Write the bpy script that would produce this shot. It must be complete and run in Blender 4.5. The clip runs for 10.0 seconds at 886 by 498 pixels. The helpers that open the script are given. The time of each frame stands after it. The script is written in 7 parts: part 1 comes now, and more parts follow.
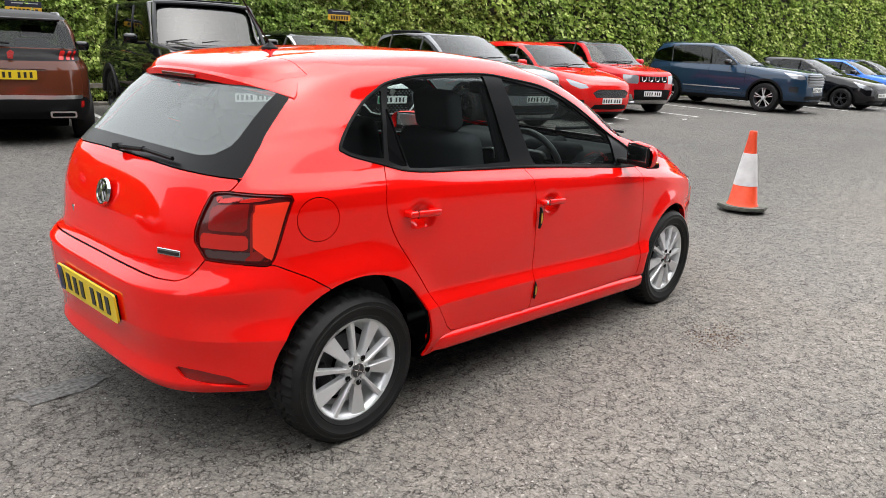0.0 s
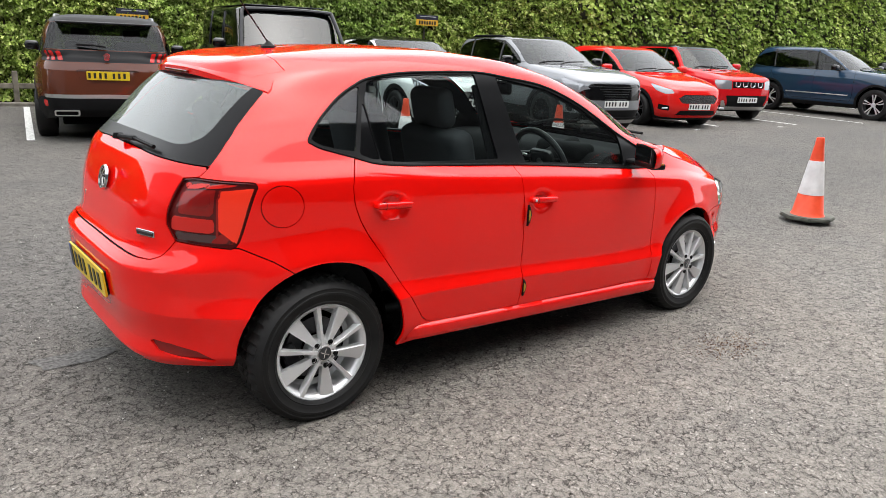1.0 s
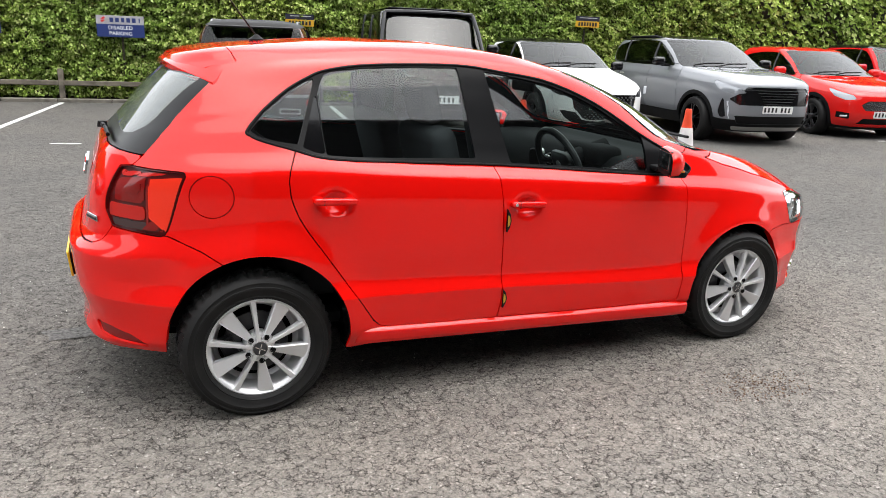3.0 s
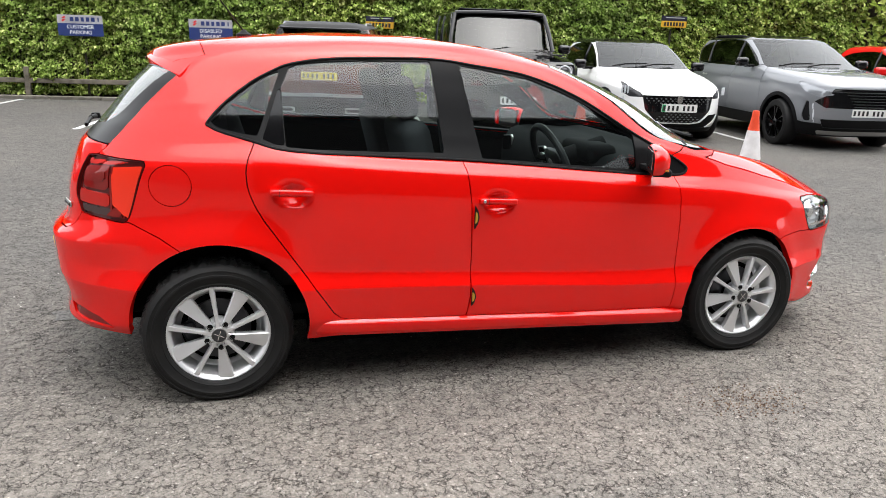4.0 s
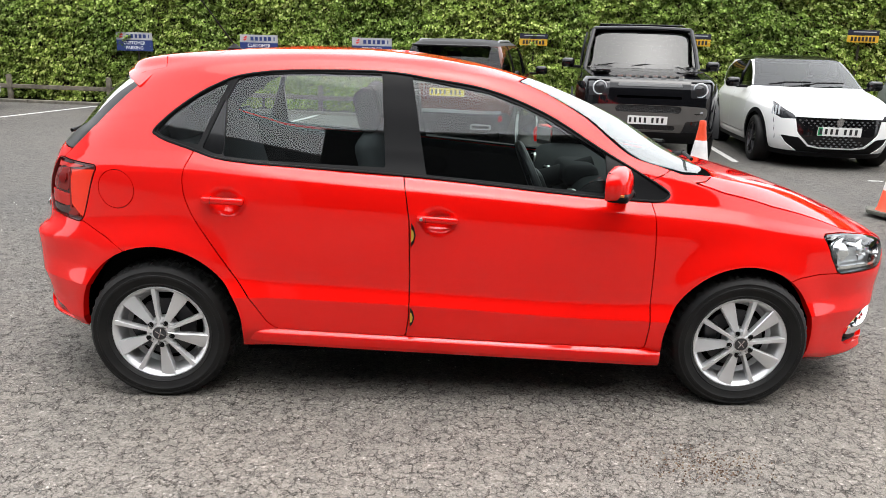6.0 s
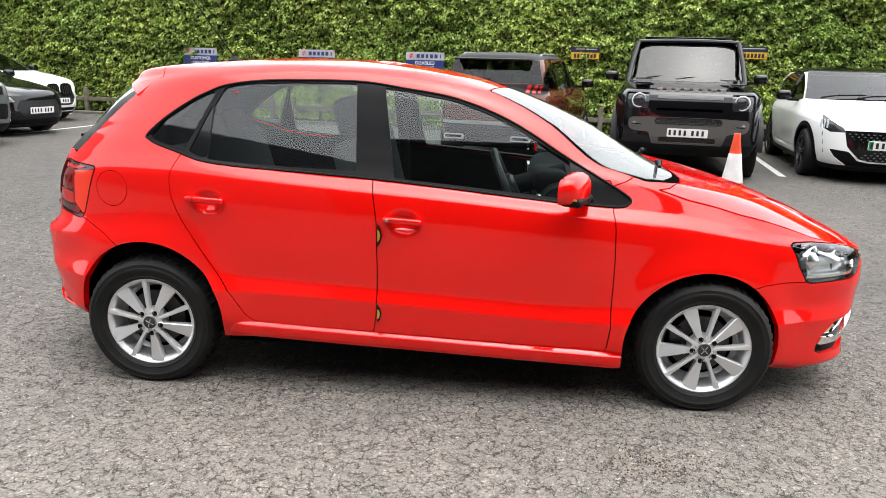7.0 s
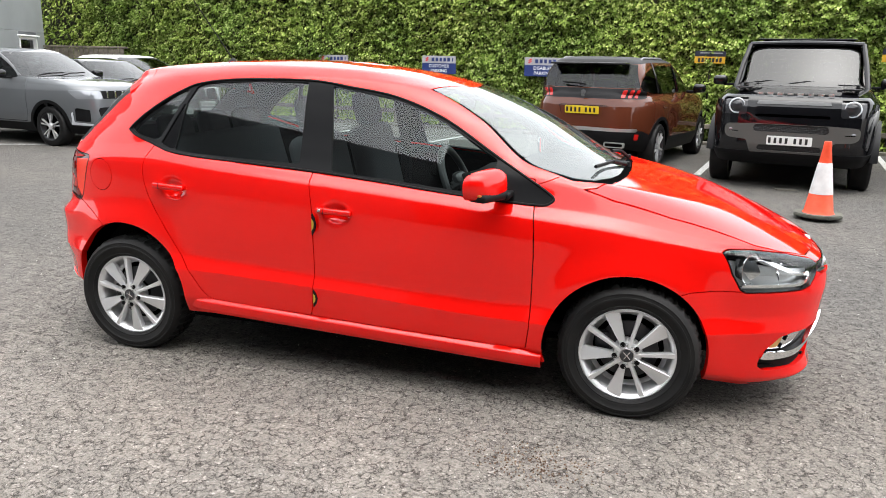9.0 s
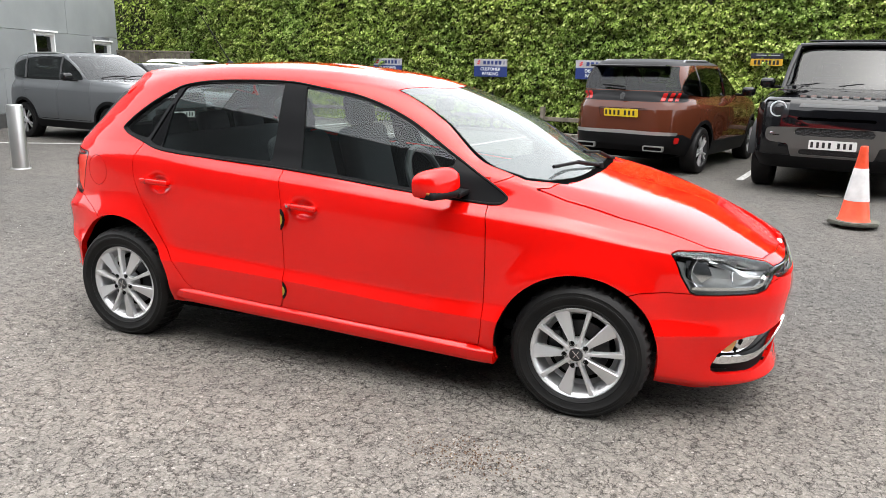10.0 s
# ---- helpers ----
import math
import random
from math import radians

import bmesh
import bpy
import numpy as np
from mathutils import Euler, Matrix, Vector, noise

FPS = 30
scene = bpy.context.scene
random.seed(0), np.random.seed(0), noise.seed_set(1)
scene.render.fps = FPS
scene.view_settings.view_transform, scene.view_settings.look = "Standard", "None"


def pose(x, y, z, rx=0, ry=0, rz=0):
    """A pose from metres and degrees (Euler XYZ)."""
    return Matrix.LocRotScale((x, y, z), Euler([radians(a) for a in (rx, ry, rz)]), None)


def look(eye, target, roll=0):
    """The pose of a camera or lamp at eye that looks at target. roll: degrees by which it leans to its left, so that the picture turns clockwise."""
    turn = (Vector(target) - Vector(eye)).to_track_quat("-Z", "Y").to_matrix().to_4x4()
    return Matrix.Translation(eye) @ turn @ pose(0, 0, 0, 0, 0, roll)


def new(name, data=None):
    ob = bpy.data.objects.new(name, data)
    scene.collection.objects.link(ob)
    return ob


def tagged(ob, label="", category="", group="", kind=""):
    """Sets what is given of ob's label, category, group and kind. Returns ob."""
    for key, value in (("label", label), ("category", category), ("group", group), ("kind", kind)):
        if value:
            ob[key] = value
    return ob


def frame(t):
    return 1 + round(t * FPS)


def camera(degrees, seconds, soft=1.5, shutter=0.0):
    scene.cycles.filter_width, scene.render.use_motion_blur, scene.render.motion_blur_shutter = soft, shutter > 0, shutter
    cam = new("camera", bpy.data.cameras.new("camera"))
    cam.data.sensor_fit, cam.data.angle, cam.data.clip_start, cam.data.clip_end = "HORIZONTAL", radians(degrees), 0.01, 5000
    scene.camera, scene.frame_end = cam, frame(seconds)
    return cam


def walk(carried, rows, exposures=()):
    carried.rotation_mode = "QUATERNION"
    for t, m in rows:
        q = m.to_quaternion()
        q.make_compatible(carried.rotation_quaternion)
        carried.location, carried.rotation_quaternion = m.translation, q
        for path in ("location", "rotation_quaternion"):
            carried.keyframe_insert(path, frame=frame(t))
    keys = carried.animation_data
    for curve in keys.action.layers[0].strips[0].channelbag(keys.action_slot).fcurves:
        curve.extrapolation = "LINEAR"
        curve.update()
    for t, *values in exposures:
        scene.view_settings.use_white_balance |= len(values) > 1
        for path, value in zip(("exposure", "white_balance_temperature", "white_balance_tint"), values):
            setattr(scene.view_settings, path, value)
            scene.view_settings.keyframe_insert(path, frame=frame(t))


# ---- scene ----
cam = camera(61.7, 10.0, 0.7)
PATH = [
    (0, (-1.692, -2.788, 1.509), (-0.282, -1.476, 0.97), 2.7),
    (0.5, (-1.56, -3.075, 1.52), (-0.271, -1.64, 0.989), 2.6),
    (1, (-1.367, -3.205, 1.502), (-0.154, -1.708, 0.965), 2.6),
    (1.5, (-1.167, -3.274, 1.494), (-0.021, -1.725, 0.958), 2.5),
    (2, (-0.965, -3.486, 1.495), (0.029, -1.835, 0.959), 2.3),
    (2.5, (-0.707, -3.583, 1.482), (0.149, -1.858, 0.94), 2.2),
    (3, (-0.468, -3.536, 1.483), (0.325, -1.783, 0.938), 2.2),
    (3.2, (-0.379, -3.556, 1.479), (0.385, -1.789, 0.936), 2.2),
    (4.3, (0.22, -3.718, 1.46), (0.7, -1.856, 0.911), 1.9),
    (4.5, (0.313, -3.683, 1.47), (0.763, -1.814, 0.921), 2.0),
    (5, (0.572, -3.735, 1.468), (0.901, -1.835, 0.937), 1.9),
    (5.5, (0.86, -3.806, 1.472), (1.001, -1.879, 0.956), 1.7),
    (6, (1.095, -3.742, 1.469), (1.15, -1.811, 0.952), 1.7),
    (6.2, (1.178, -3.737, 1.479), (1.209, -1.805, 0.962), 1.7),
    (7.3, (1.669, -3.916, 1.449), (1.486, -1.983, 0.969), 1.5),
    (7.5, (1.765, -3.883, 1.441), (1.556, -1.954, 0.957), 1.5),
    (8, (1.995, -3.825, 1.461), (1.749, -1.9, 0.977), 1.5),
    (8.5, (2.271, -3.9, 1.473), (1.914, -1.99, 0.999), 1.4),
    (9, (2.519, -3.833, 1.455), (1.987, -1.966, 0.976), 1.3),
    (9.5, (2.708, -3.739, 1.465), (2.089, -1.898, 0.987), 1.3),
    (10, (3.008, -3.754, 1.455), (2.302, -1.944, 0.981), 1.2),
]
EXPOSURES = [(0, 0.95), (2, 0.98), (4.5, 1.05), (6, 1.13), (8, 1.22), (10, 1.21)]
walk(cam, [(t, look(eye, target, roll)) for t, eye, target, roll in PATH], EXPOSURES)

# ---- light ----
world = bpy.data.worlds.new("world")
scene.world = world
world.use_nodes = True
wn = world.node_tree.nodes
sky = wn.new("ShaderNodeTexSky")
sky.sky_type, sky.sun_disc = "NISHITA", False
sky.sun_elevation, sky.sun_rotation = radians(79), radians(121)
sky.air_density, sky.dust_density, sky.ozone_density = 1.0, 9.0, 0.6
whiten = wn.new("ShaderNodeHueSaturation")
whiten.inputs["Saturation"].default_value = 0.18
world.node_tree.links.new(sky.outputs[0], whiten.inputs["Color"])
cloud = wn.new("ShaderNodeMix")
cloud.data_type = "RGBA"
cloud.inputs["Factor"].default_value = 0.65
cloud.inputs["B"].default_value = (11.0, 11.3, 11.7, 1)
world.node_tree.links.new(whiten.outputs[0], cloud.inputs["A"])
world.node_tree.links.new(cloud.outputs["Result"], wn["Background"].inputs[0])
wn["Background"].inputs[1].default_value = 0.15
sun = new("sun", bpy.data.lights.new("sun", "SUN"))
sun.data.energy, sun.data.angle, sun.data.color = 1.0, radians(70), (1.0, 0.96, 0.9)
sun.matrix_world = look((2.0, -1.2, 12.0), (0, 0, 0))

# ---- materials ----


def material(name, colour=(0.5, 0.5, 0.5), rough=0.5, metal=0.0, coat=0.0, spec=0.5):
    m = bpy.data.materials.new(name)
    m.use_nodes = True
    b = m.node_tree.nodes["Principled BSDF"]
    b.inputs["Base Color"].default_value = (*colour, 1)
    b.inputs["Roughness"].default_value = rough
    b.inputs["Metallic"].default_value = metal
    b.inputs["Coat Weight"].default_value = coat
    b.inputs["Coat Roughness"].default_value = 0.03
    b.inputs["Specular IOR Level"].default_value = spec
    return m


def node(m, kind, **inputs):
    n = m.node_tree.nodes.new("ShaderNode" + kind)
    for k, v in inputs.items():
        n.inputs[k.replace("_", " ")].default_value = v
    return n


def link(m, a, b):
    m.node_tree.links.new(a, b)


def bsdf(m):
    return m.node_tree.nodes["Principled BSDF"]


def speckle(m, scale, low, high, detail=4.0, coord="Object"):
    """Vary the base colour between two colours by a noise of that scale."""
    tc = node(m, "TexCoord")
    nz = node(m, "TexNoise", Scale=scale, Detail=detail)
    link(m, tc.outputs[coord], nz.inputs["Vector"])
    ramp = node(m, "ValToRGB")
    ramp.color_ramp.elements[0].position, ramp.color_ramp.elements[1].position = 0.3, 0.7
    ramp.color_ramp.elements[0].color, ramp.color_ramp.elements[1].color = (*low, 1), (*high, 1)
    link(m, nz.outputs["Fac"], ramp.inputs[0])
    link(m, ramp.outputs[0], bsdf(m).inputs["Base Color"])
    return nz


def relief(m, height, strength, distance):
    bp = node(m, "Bump", Strength=strength, Distance=distance)
    link(m, height, bp.inputs["Height"])
    link(m, bp.outputs[0], bsdf(m).inputs["Normal"])
    return bp


def paint(name, colour, flake=0.0):
    """Car paint under a clear coat, with faint dust."""
    m = material(name, colour, 0.45, flake, 1.0, 0.0)
    tc = node(m, "TexCoord")
    nz = node(m, "TexNoise", Scale=7.0, Detail=6.0)
    link(m, tc.outputs["Object"], nz.inputs["Vector"])
    mr = node(m, "MapRange", From_Min=0.35, From_Max=0.75, To_Min=0.02, To_Max=0.07)
    link(m, nz.outputs["Fac"], mr.inputs["Value"])
    link(m, mr.outputs[0], bsdf(m).inputs["Coat Roughness"])
    bsdf(m).inputs["Coat IOR"].default_value = 1.5
    return m


def glass(name, tint, mirror=0.06, haze=0.0):
    """A thin pane: it lets light straight through, with a clear reflection that grows towards grazing, alike from both
    sides, and a pale diffuse haze that lifts its brightness.
    """
    m = bpy.data.materials.new(name)
    m.use_nodes = True
    t = m.node_tree
    t.nodes.remove(t.nodes["Principled BSDF"])
    tr, gl, lw, mx = node(m, "BsdfTransparent"), node(m, "BsdfGlossy"), node(m, "LayerWeight", Blend=0.5), node(m, "MixShader")
    tr.inputs["Color"].default_value = (*tint, 1)
    gl.inputs["Roughness"].default_value = 0.01
    steep = node(m, "Math")
    steep.operation = "POWER"
    steep.inputs[1].default_value = 5.0
    link(m, lw.outputs["Facing"], steep.inputs[0])
    grow = node(m, "MapRange", From_Min=0.0, From_Max=1.0, To_Min=mirror, To_Max=1.0)
    link(m, steep.outputs[0], grow.inputs["Value"])
    link(m, grow.outputs[0], mx.inputs[0])
    clear = tr.outputs[0]
    # pale diffuse share mixed in to brighten the pane
    if haze:
        film, soil = node(m, "MixShader", Fac=haze), node(m, "BsdfDiffuse")
        soil.inputs["Color"].default_value = (0.62, 0.68, 0.68, 1)
        link(m, clear, film.inputs[1])
        link(m, soil.outputs[0], film.inputs[2])
        clear = film.outputs[0]
    link(m, clear, mx.inputs[1])
    link(m, gl.outputs[0], mx.inputs[2])
    link(m, mx.outputs[0], t.nodes["Material Output"].inputs[0])
    return m


RED = paint("red_paint", (0.76, 0.0045, 0.0025))
GLASS = glass("window_glass", (0.76, 0.84, 0.83), 0.065)
# the last value paints pale sky reflection into the windscreen
SCREEN = glass("windscreen_glass", (0.72, 0.78, 0.76), 0.12, 0.14)
BACKGLASS = glass("rear_window_glass", (0.45, 0.5, 0.49), 0.03, 0.16)
DARKGLASS = glass("dark_glass", (0.16, 0.18, 0.18), 0.04)
LENS = glass("clear_lens", (0.9, 0.92, 0.92), 0.04)
REDLENS = material("red_lens", (0.9, 0.035, 0.012), 0.15, 0, 0.3, 0.3)
SMOKELENS = material("smoked_red_lens", (0.09, 0.003, 0.003), 0.08, 0, 0.4, 0.3)
BLACK = material("black_plastic", (0.0055, 0.0055, 0.006), 0.55, 0, 0, 0.12)
GLOSSBLACK = material("gloss_black", (0.004, 0.004, 0.0045), 0.12, 0, 0.3, 0.3)
# near-black without gloss: shade of openings and undersides is put into the colour
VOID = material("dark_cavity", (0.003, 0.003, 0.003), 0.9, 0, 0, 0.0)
RUBBER = material("tyre_rubber", (0.008, 0.008, 0.0085), 0.6, 0, 0, 0.22)
speckle(RUBBER, 9.0, (0.006, 0.006, 0.0065), (0.012, 0.0115, 0.011))
ALLOY = material("alloy", (0.68, 0.68, 0.69), 0.32, 0.55)
BRIGHT = material("bright_chrome", (0.85, 0.85, 0.86), 0.10, 1.0)
DARKALLOY = material("dark_alloy", (0.06, 0.06, 0.065), 0.35, 0.6)
CHROME = material("chrome", (0.48, 0.48, 0.49), 0.14, 1.0)
STEEL = material("brushed_steel", (0.55, 0.55, 0.54), 0.38, 1.0)
INTERIOR = material("interior_trim", (0.012, 0.0123, 0.0128), 0.75, 0, 0, 0.06)
CLOTH = material("seat_cloth", (0.045, 0.046, 0.049), 0.9, 0, 0, 0.03)
LEATHER = material("black_leather", (0.022, 0.022, 0.023), 0.4, 0, 0, 0.4)
PLATEY = material("yellow_plate", (0.72, 0.50, 0.015), 0.35)
PLATEW = material("white_plate", (0.72, 0.72, 0.70), 0.35)
INK = material("plate_ink", (0.012, 0.012, 0.012), 0.4)
WHITE = material("white_panel", (0.75, 0.75, 0.74), 0.45)
BLUE = material("sign_blue", (0.012, 0.028, 0.13), 0.4)
NIGHT = material("sign_night_blue", (0.008, 0.010, 0.025), 0.4)
YELLOW = material("sign_yellow", (0.50, 0.28, 0.012), 0.45)
SIGNRED = material("sign_red", (0.6, 0.02, 0.02), 0.4)

# ---- mesh tools ----


def mesh_of(name, verts, faces, normals=None, smooth=True):
    me = bpy.data.meshes.new(name)
    me.from_pydata([tuple(map(float, v)) for v in verts], [], [tuple(map(int, f)) for f in faces])
    if smooth:
        me.polygons.foreach_set("use_smooth", [True] * len(me.polygons))
    if normals is not None:
        me.normals_split_custom_set_from_vertices([tuple(map(float, n)) for n in normals])
    me.update()
    return me


def part(name, data, mat, parent=None, label="", place=None, smooth=None):
    """Link a mesh or a bmesh as one object, under a thing or a part."""
    if isinstance(data, bmesh.types.BMesh):
        me = bpy.data.meshes.new(name)
        data.to_mesh(me)
        data.free()
        data = me
        if smooth is not None:
            data.polygons.foreach_set("use_smooth", [smooth] * len(data.polygons))
            if smooth:
                data.set_sharp_from_angle(angle=radians(35))
    if not data.materials:
        data.materials.append(mat)
    ob = new(name, data)
    if place is not None:
        ob.matrix_basis = place
    if parent is not None:
        ob.parent = parent
    return tagged(ob, label)


def thing(name, place, label, category, group="", kind=""):
    return tagged(place_of(new(name), place), label, category, group, kind)


def place_of(ob, m):
    ob.matrix_basis = m
    return ob


def box(sx, sy, sz, at=(0, 0, 0), bevel=0.0, segments=2, turn=None, bm=None):
    """A bevelled box with its centre at the given place, added to bm."""
    own = bmesh.new()
    bmesh.ops.create_cube(own, size=1.0, matrix=Matrix.Diagonal((sx, sy, sz, 1)))
    if bevel:
        bmesh.ops.bevel(own, geom=own.edges[:], offset=bevel, segments=segments, affect="EDGES", profile=0.5)
    bmesh.ops.transform(own, matrix=Matrix.Translation(at) @ (turn or Matrix.Identity(4)), verts=own.verts)
    return merge(bm, own)


def merge(bm, own):
    if bm is None:
        return own
    me = bpy.data.meshes.new("join")
    own.to_mesh(me)
    own.free()
    bm.from_mesh(me)
    bpy.data.meshes.remove(me)
    return bm


def lathe(profile, steps=48, axis="Y", bm=None, arc=2 * math.pi):
    """Turn a profile of (radius, offset along the axis) round that axis."""
    own = bmesh.new()
    rings = []
    for i in range(steps):
        a = arc * i / steps
        c, s = math.cos(a), math.sin(a)
        rings.append([own.verts.new({"Y": (r * c, h, r * s), "Z": (r * c, r * s, h), "X": (h, r * c, r * s)}[axis]) for r, h in profile])
    for i in range(steps):
        a, b = rings[i], rings[(i + 1) % steps]
        for j in range(len(profile) - 1):
            own.faces.new((a[j], a[j + 1], b[j + 1], b[j]))
    bmesh.ops.remove_doubles(own, verts=own.verts, dist=1e-5)
    bmesh.ops.recalc_face_normals(own, faces=own.faces)
    return merge(bm, own)


def tube(points, radius, sides=8, bm=None, taper=1.0):
    """A round bar along points."""
    own = bmesh.new()
    pts = [Vector(p) for p in points]
    prev = None
    for i, p in enumerate(pts):
        d = (pts[min(i + 1, len(pts) - 1)] - pts[max(i - 1, 0)]).normalized()
        u = d.orthogonal().normalized() if prev is None else (prev - d * prev.dot(d)).normalized()
        prev = u
        w = d.cross(u)
        r = radius * (1 + (taper - 1) * i / max(1, len(pts) - 1))
        ring_ = [own.verts.new(p + r * (math.cos(2 * math.pi * k / sides) * u + math.sin(2 * math.pi * k / sides) * w)) for k in range(sides)]
        if i:
            for k in range(sides):
                own.faces.new((old[k], old[(k + 1) % sides], ring_[(k + 1) % sides], ring_[k]))
        else:
            own.faces.new(list(reversed(ring_)))
        old = ring_
    own.faces.new(old)
    return merge(bm, own)


def prism(outline, depth, bm=None, bevel=0.0):
    """A plate: an outline in x and z, its face at y = 0, its back at y = depth."""
    own = bmesh.new()
    f = own.faces.new([own.verts.new((x, 0, z)) for x, z in outline])
    got = bmesh.ops.extrude_face_region(own, geom=[f])
    bmesh.ops.translate(own, verts=[v for v in got["geom"] if isinstance(v, bmesh.types.BMVert)], vec=(0, depth, 0))
    bmesh.ops.recalc_face_normals(own, faces=own.faces)
    if bevel:
        bmesh.ops.bevel(own, geom=[e for e in own.edges if abs(e.verts[0].co.y) < 1e-6 and abs(e.verts[1].co.y) < 1e-6], offset=bevel, segments=2, affect="EDGES")
    return merge(bm, own)


def rounded(w, h, r, n=5):
    """The outline of a rounded rectangle about the origin."""
    out = []
    for cx, cz, a0 in ((w / 2 - r, h / 2 - r, 0), (-w / 2 + r, h / 2 - r, 90), (-w / 2 + r, -h / 2 + r, 180), (w / 2 - r, -h / 2 + r, 270)):
        out += [(cx + r * math.cos(radians(a0 + 90 * i / n)), cz + r * math.sin(radians(a0 + 90 * i / n))) for i in range(n + 1)]
    return out


# ---- smooth bodies of cars: a stack of rings seen from above, cut into panels ----


def pchip(x, y, q):
    """Shape-keeping cubic through (x, y) at q; y may have more columns."""
    x, y, q = np.asarray(x, float), np.asarray(y, float), np.asarray(q, float)
    flat = y.ndim == 1
    y = y.reshape(len(x), -1)
    h = np.diff(x)[:, None]
    d = np.diff(y, axis=0) / h
    m = np.zeros_like(y)
    if len(x) > 2:
        w1, w2 = 2 * h[1:] + h[:-1], h[1:] + 2 * h[:-1]
        with np.errstate(divide="ignore", invalid="ignore"):
            mid = (w1 + w2) / (w1 / d[:-1] + w2 / d[1:])
        m[1:-1] = np.where(d[:-1] * d[1:] > 0, mid, 0)
    m[0], m[-1] = d[0], d[-1]
    i = np.clip(np.searchsorted(x, q, side="right") - 1, 0, len(x) - 2)
    t = ((np.clip(q, x[0], x[-1]) - x[i]) / h[i, 0])[:, None]
    out = (2 * t**3 - 3 * t**2 + 1) * y[i] + (t**3 - 2 * t**2 + t) * h[i] * m[i] + (3 * t**2 - 2 * t**3) * y[i + 1] + (t**3 - t**2) * h[i] * m[i + 1]
    return out[:, 0] if flat else out


def spline(y, q):
    """Smooth cubic through rows of y at 0, 1, 2 ..., mixed from overlapping parabolas."""
    y = np.asarray(y, float)
    n = len(y)
    i = np.clip(q.astype(int), 0, n - 2)
    t = (q - i).reshape(-1, *([1] * (y.ndim - 1)))
    a, b, c, d = y[np.maximum(i - 1, 0)], y[i], y[i + 1], y[np.minimum(i + 2, n - 1)]
    return b + 0.5 * t * (c - a + t * (2 * a - 5 * b + 4 * c - d + t * (3 * (b - c) + d - a)))


def ring(xr, xf, w, nr, nf, zs, xc=1.2, count=400, wave=None):
    """Half a ring, from the tail's middle round the side to the nose: rounded ends, heights zs by x."""
    a = np.linspace(math.pi, 0, 3000)
    c, s = np.cos(a), np.sin(a)
    rear = c < 0
    n = np.where(rear, nr, nf)
    half = np.where(rear, xc - xr, xf - xc)
    x = xc + half * np.sign(c) * np.abs(c) ** (2 / n)
    y = w * np.abs(s) ** (2 / n)
    if wave is not None:
        y = y * wave(x)
    run = np.concatenate([[0], np.cumsum(np.hypot(np.diff(x), np.diff(y)))])
    q = np.linspace(0, run[-1], count)
    x, y = np.interp(q, run, x), np.interp(q, run, y)
    zx, zz = zip(*zs)
    return np.c_[x, y, pchip(zx, zz, x)], q


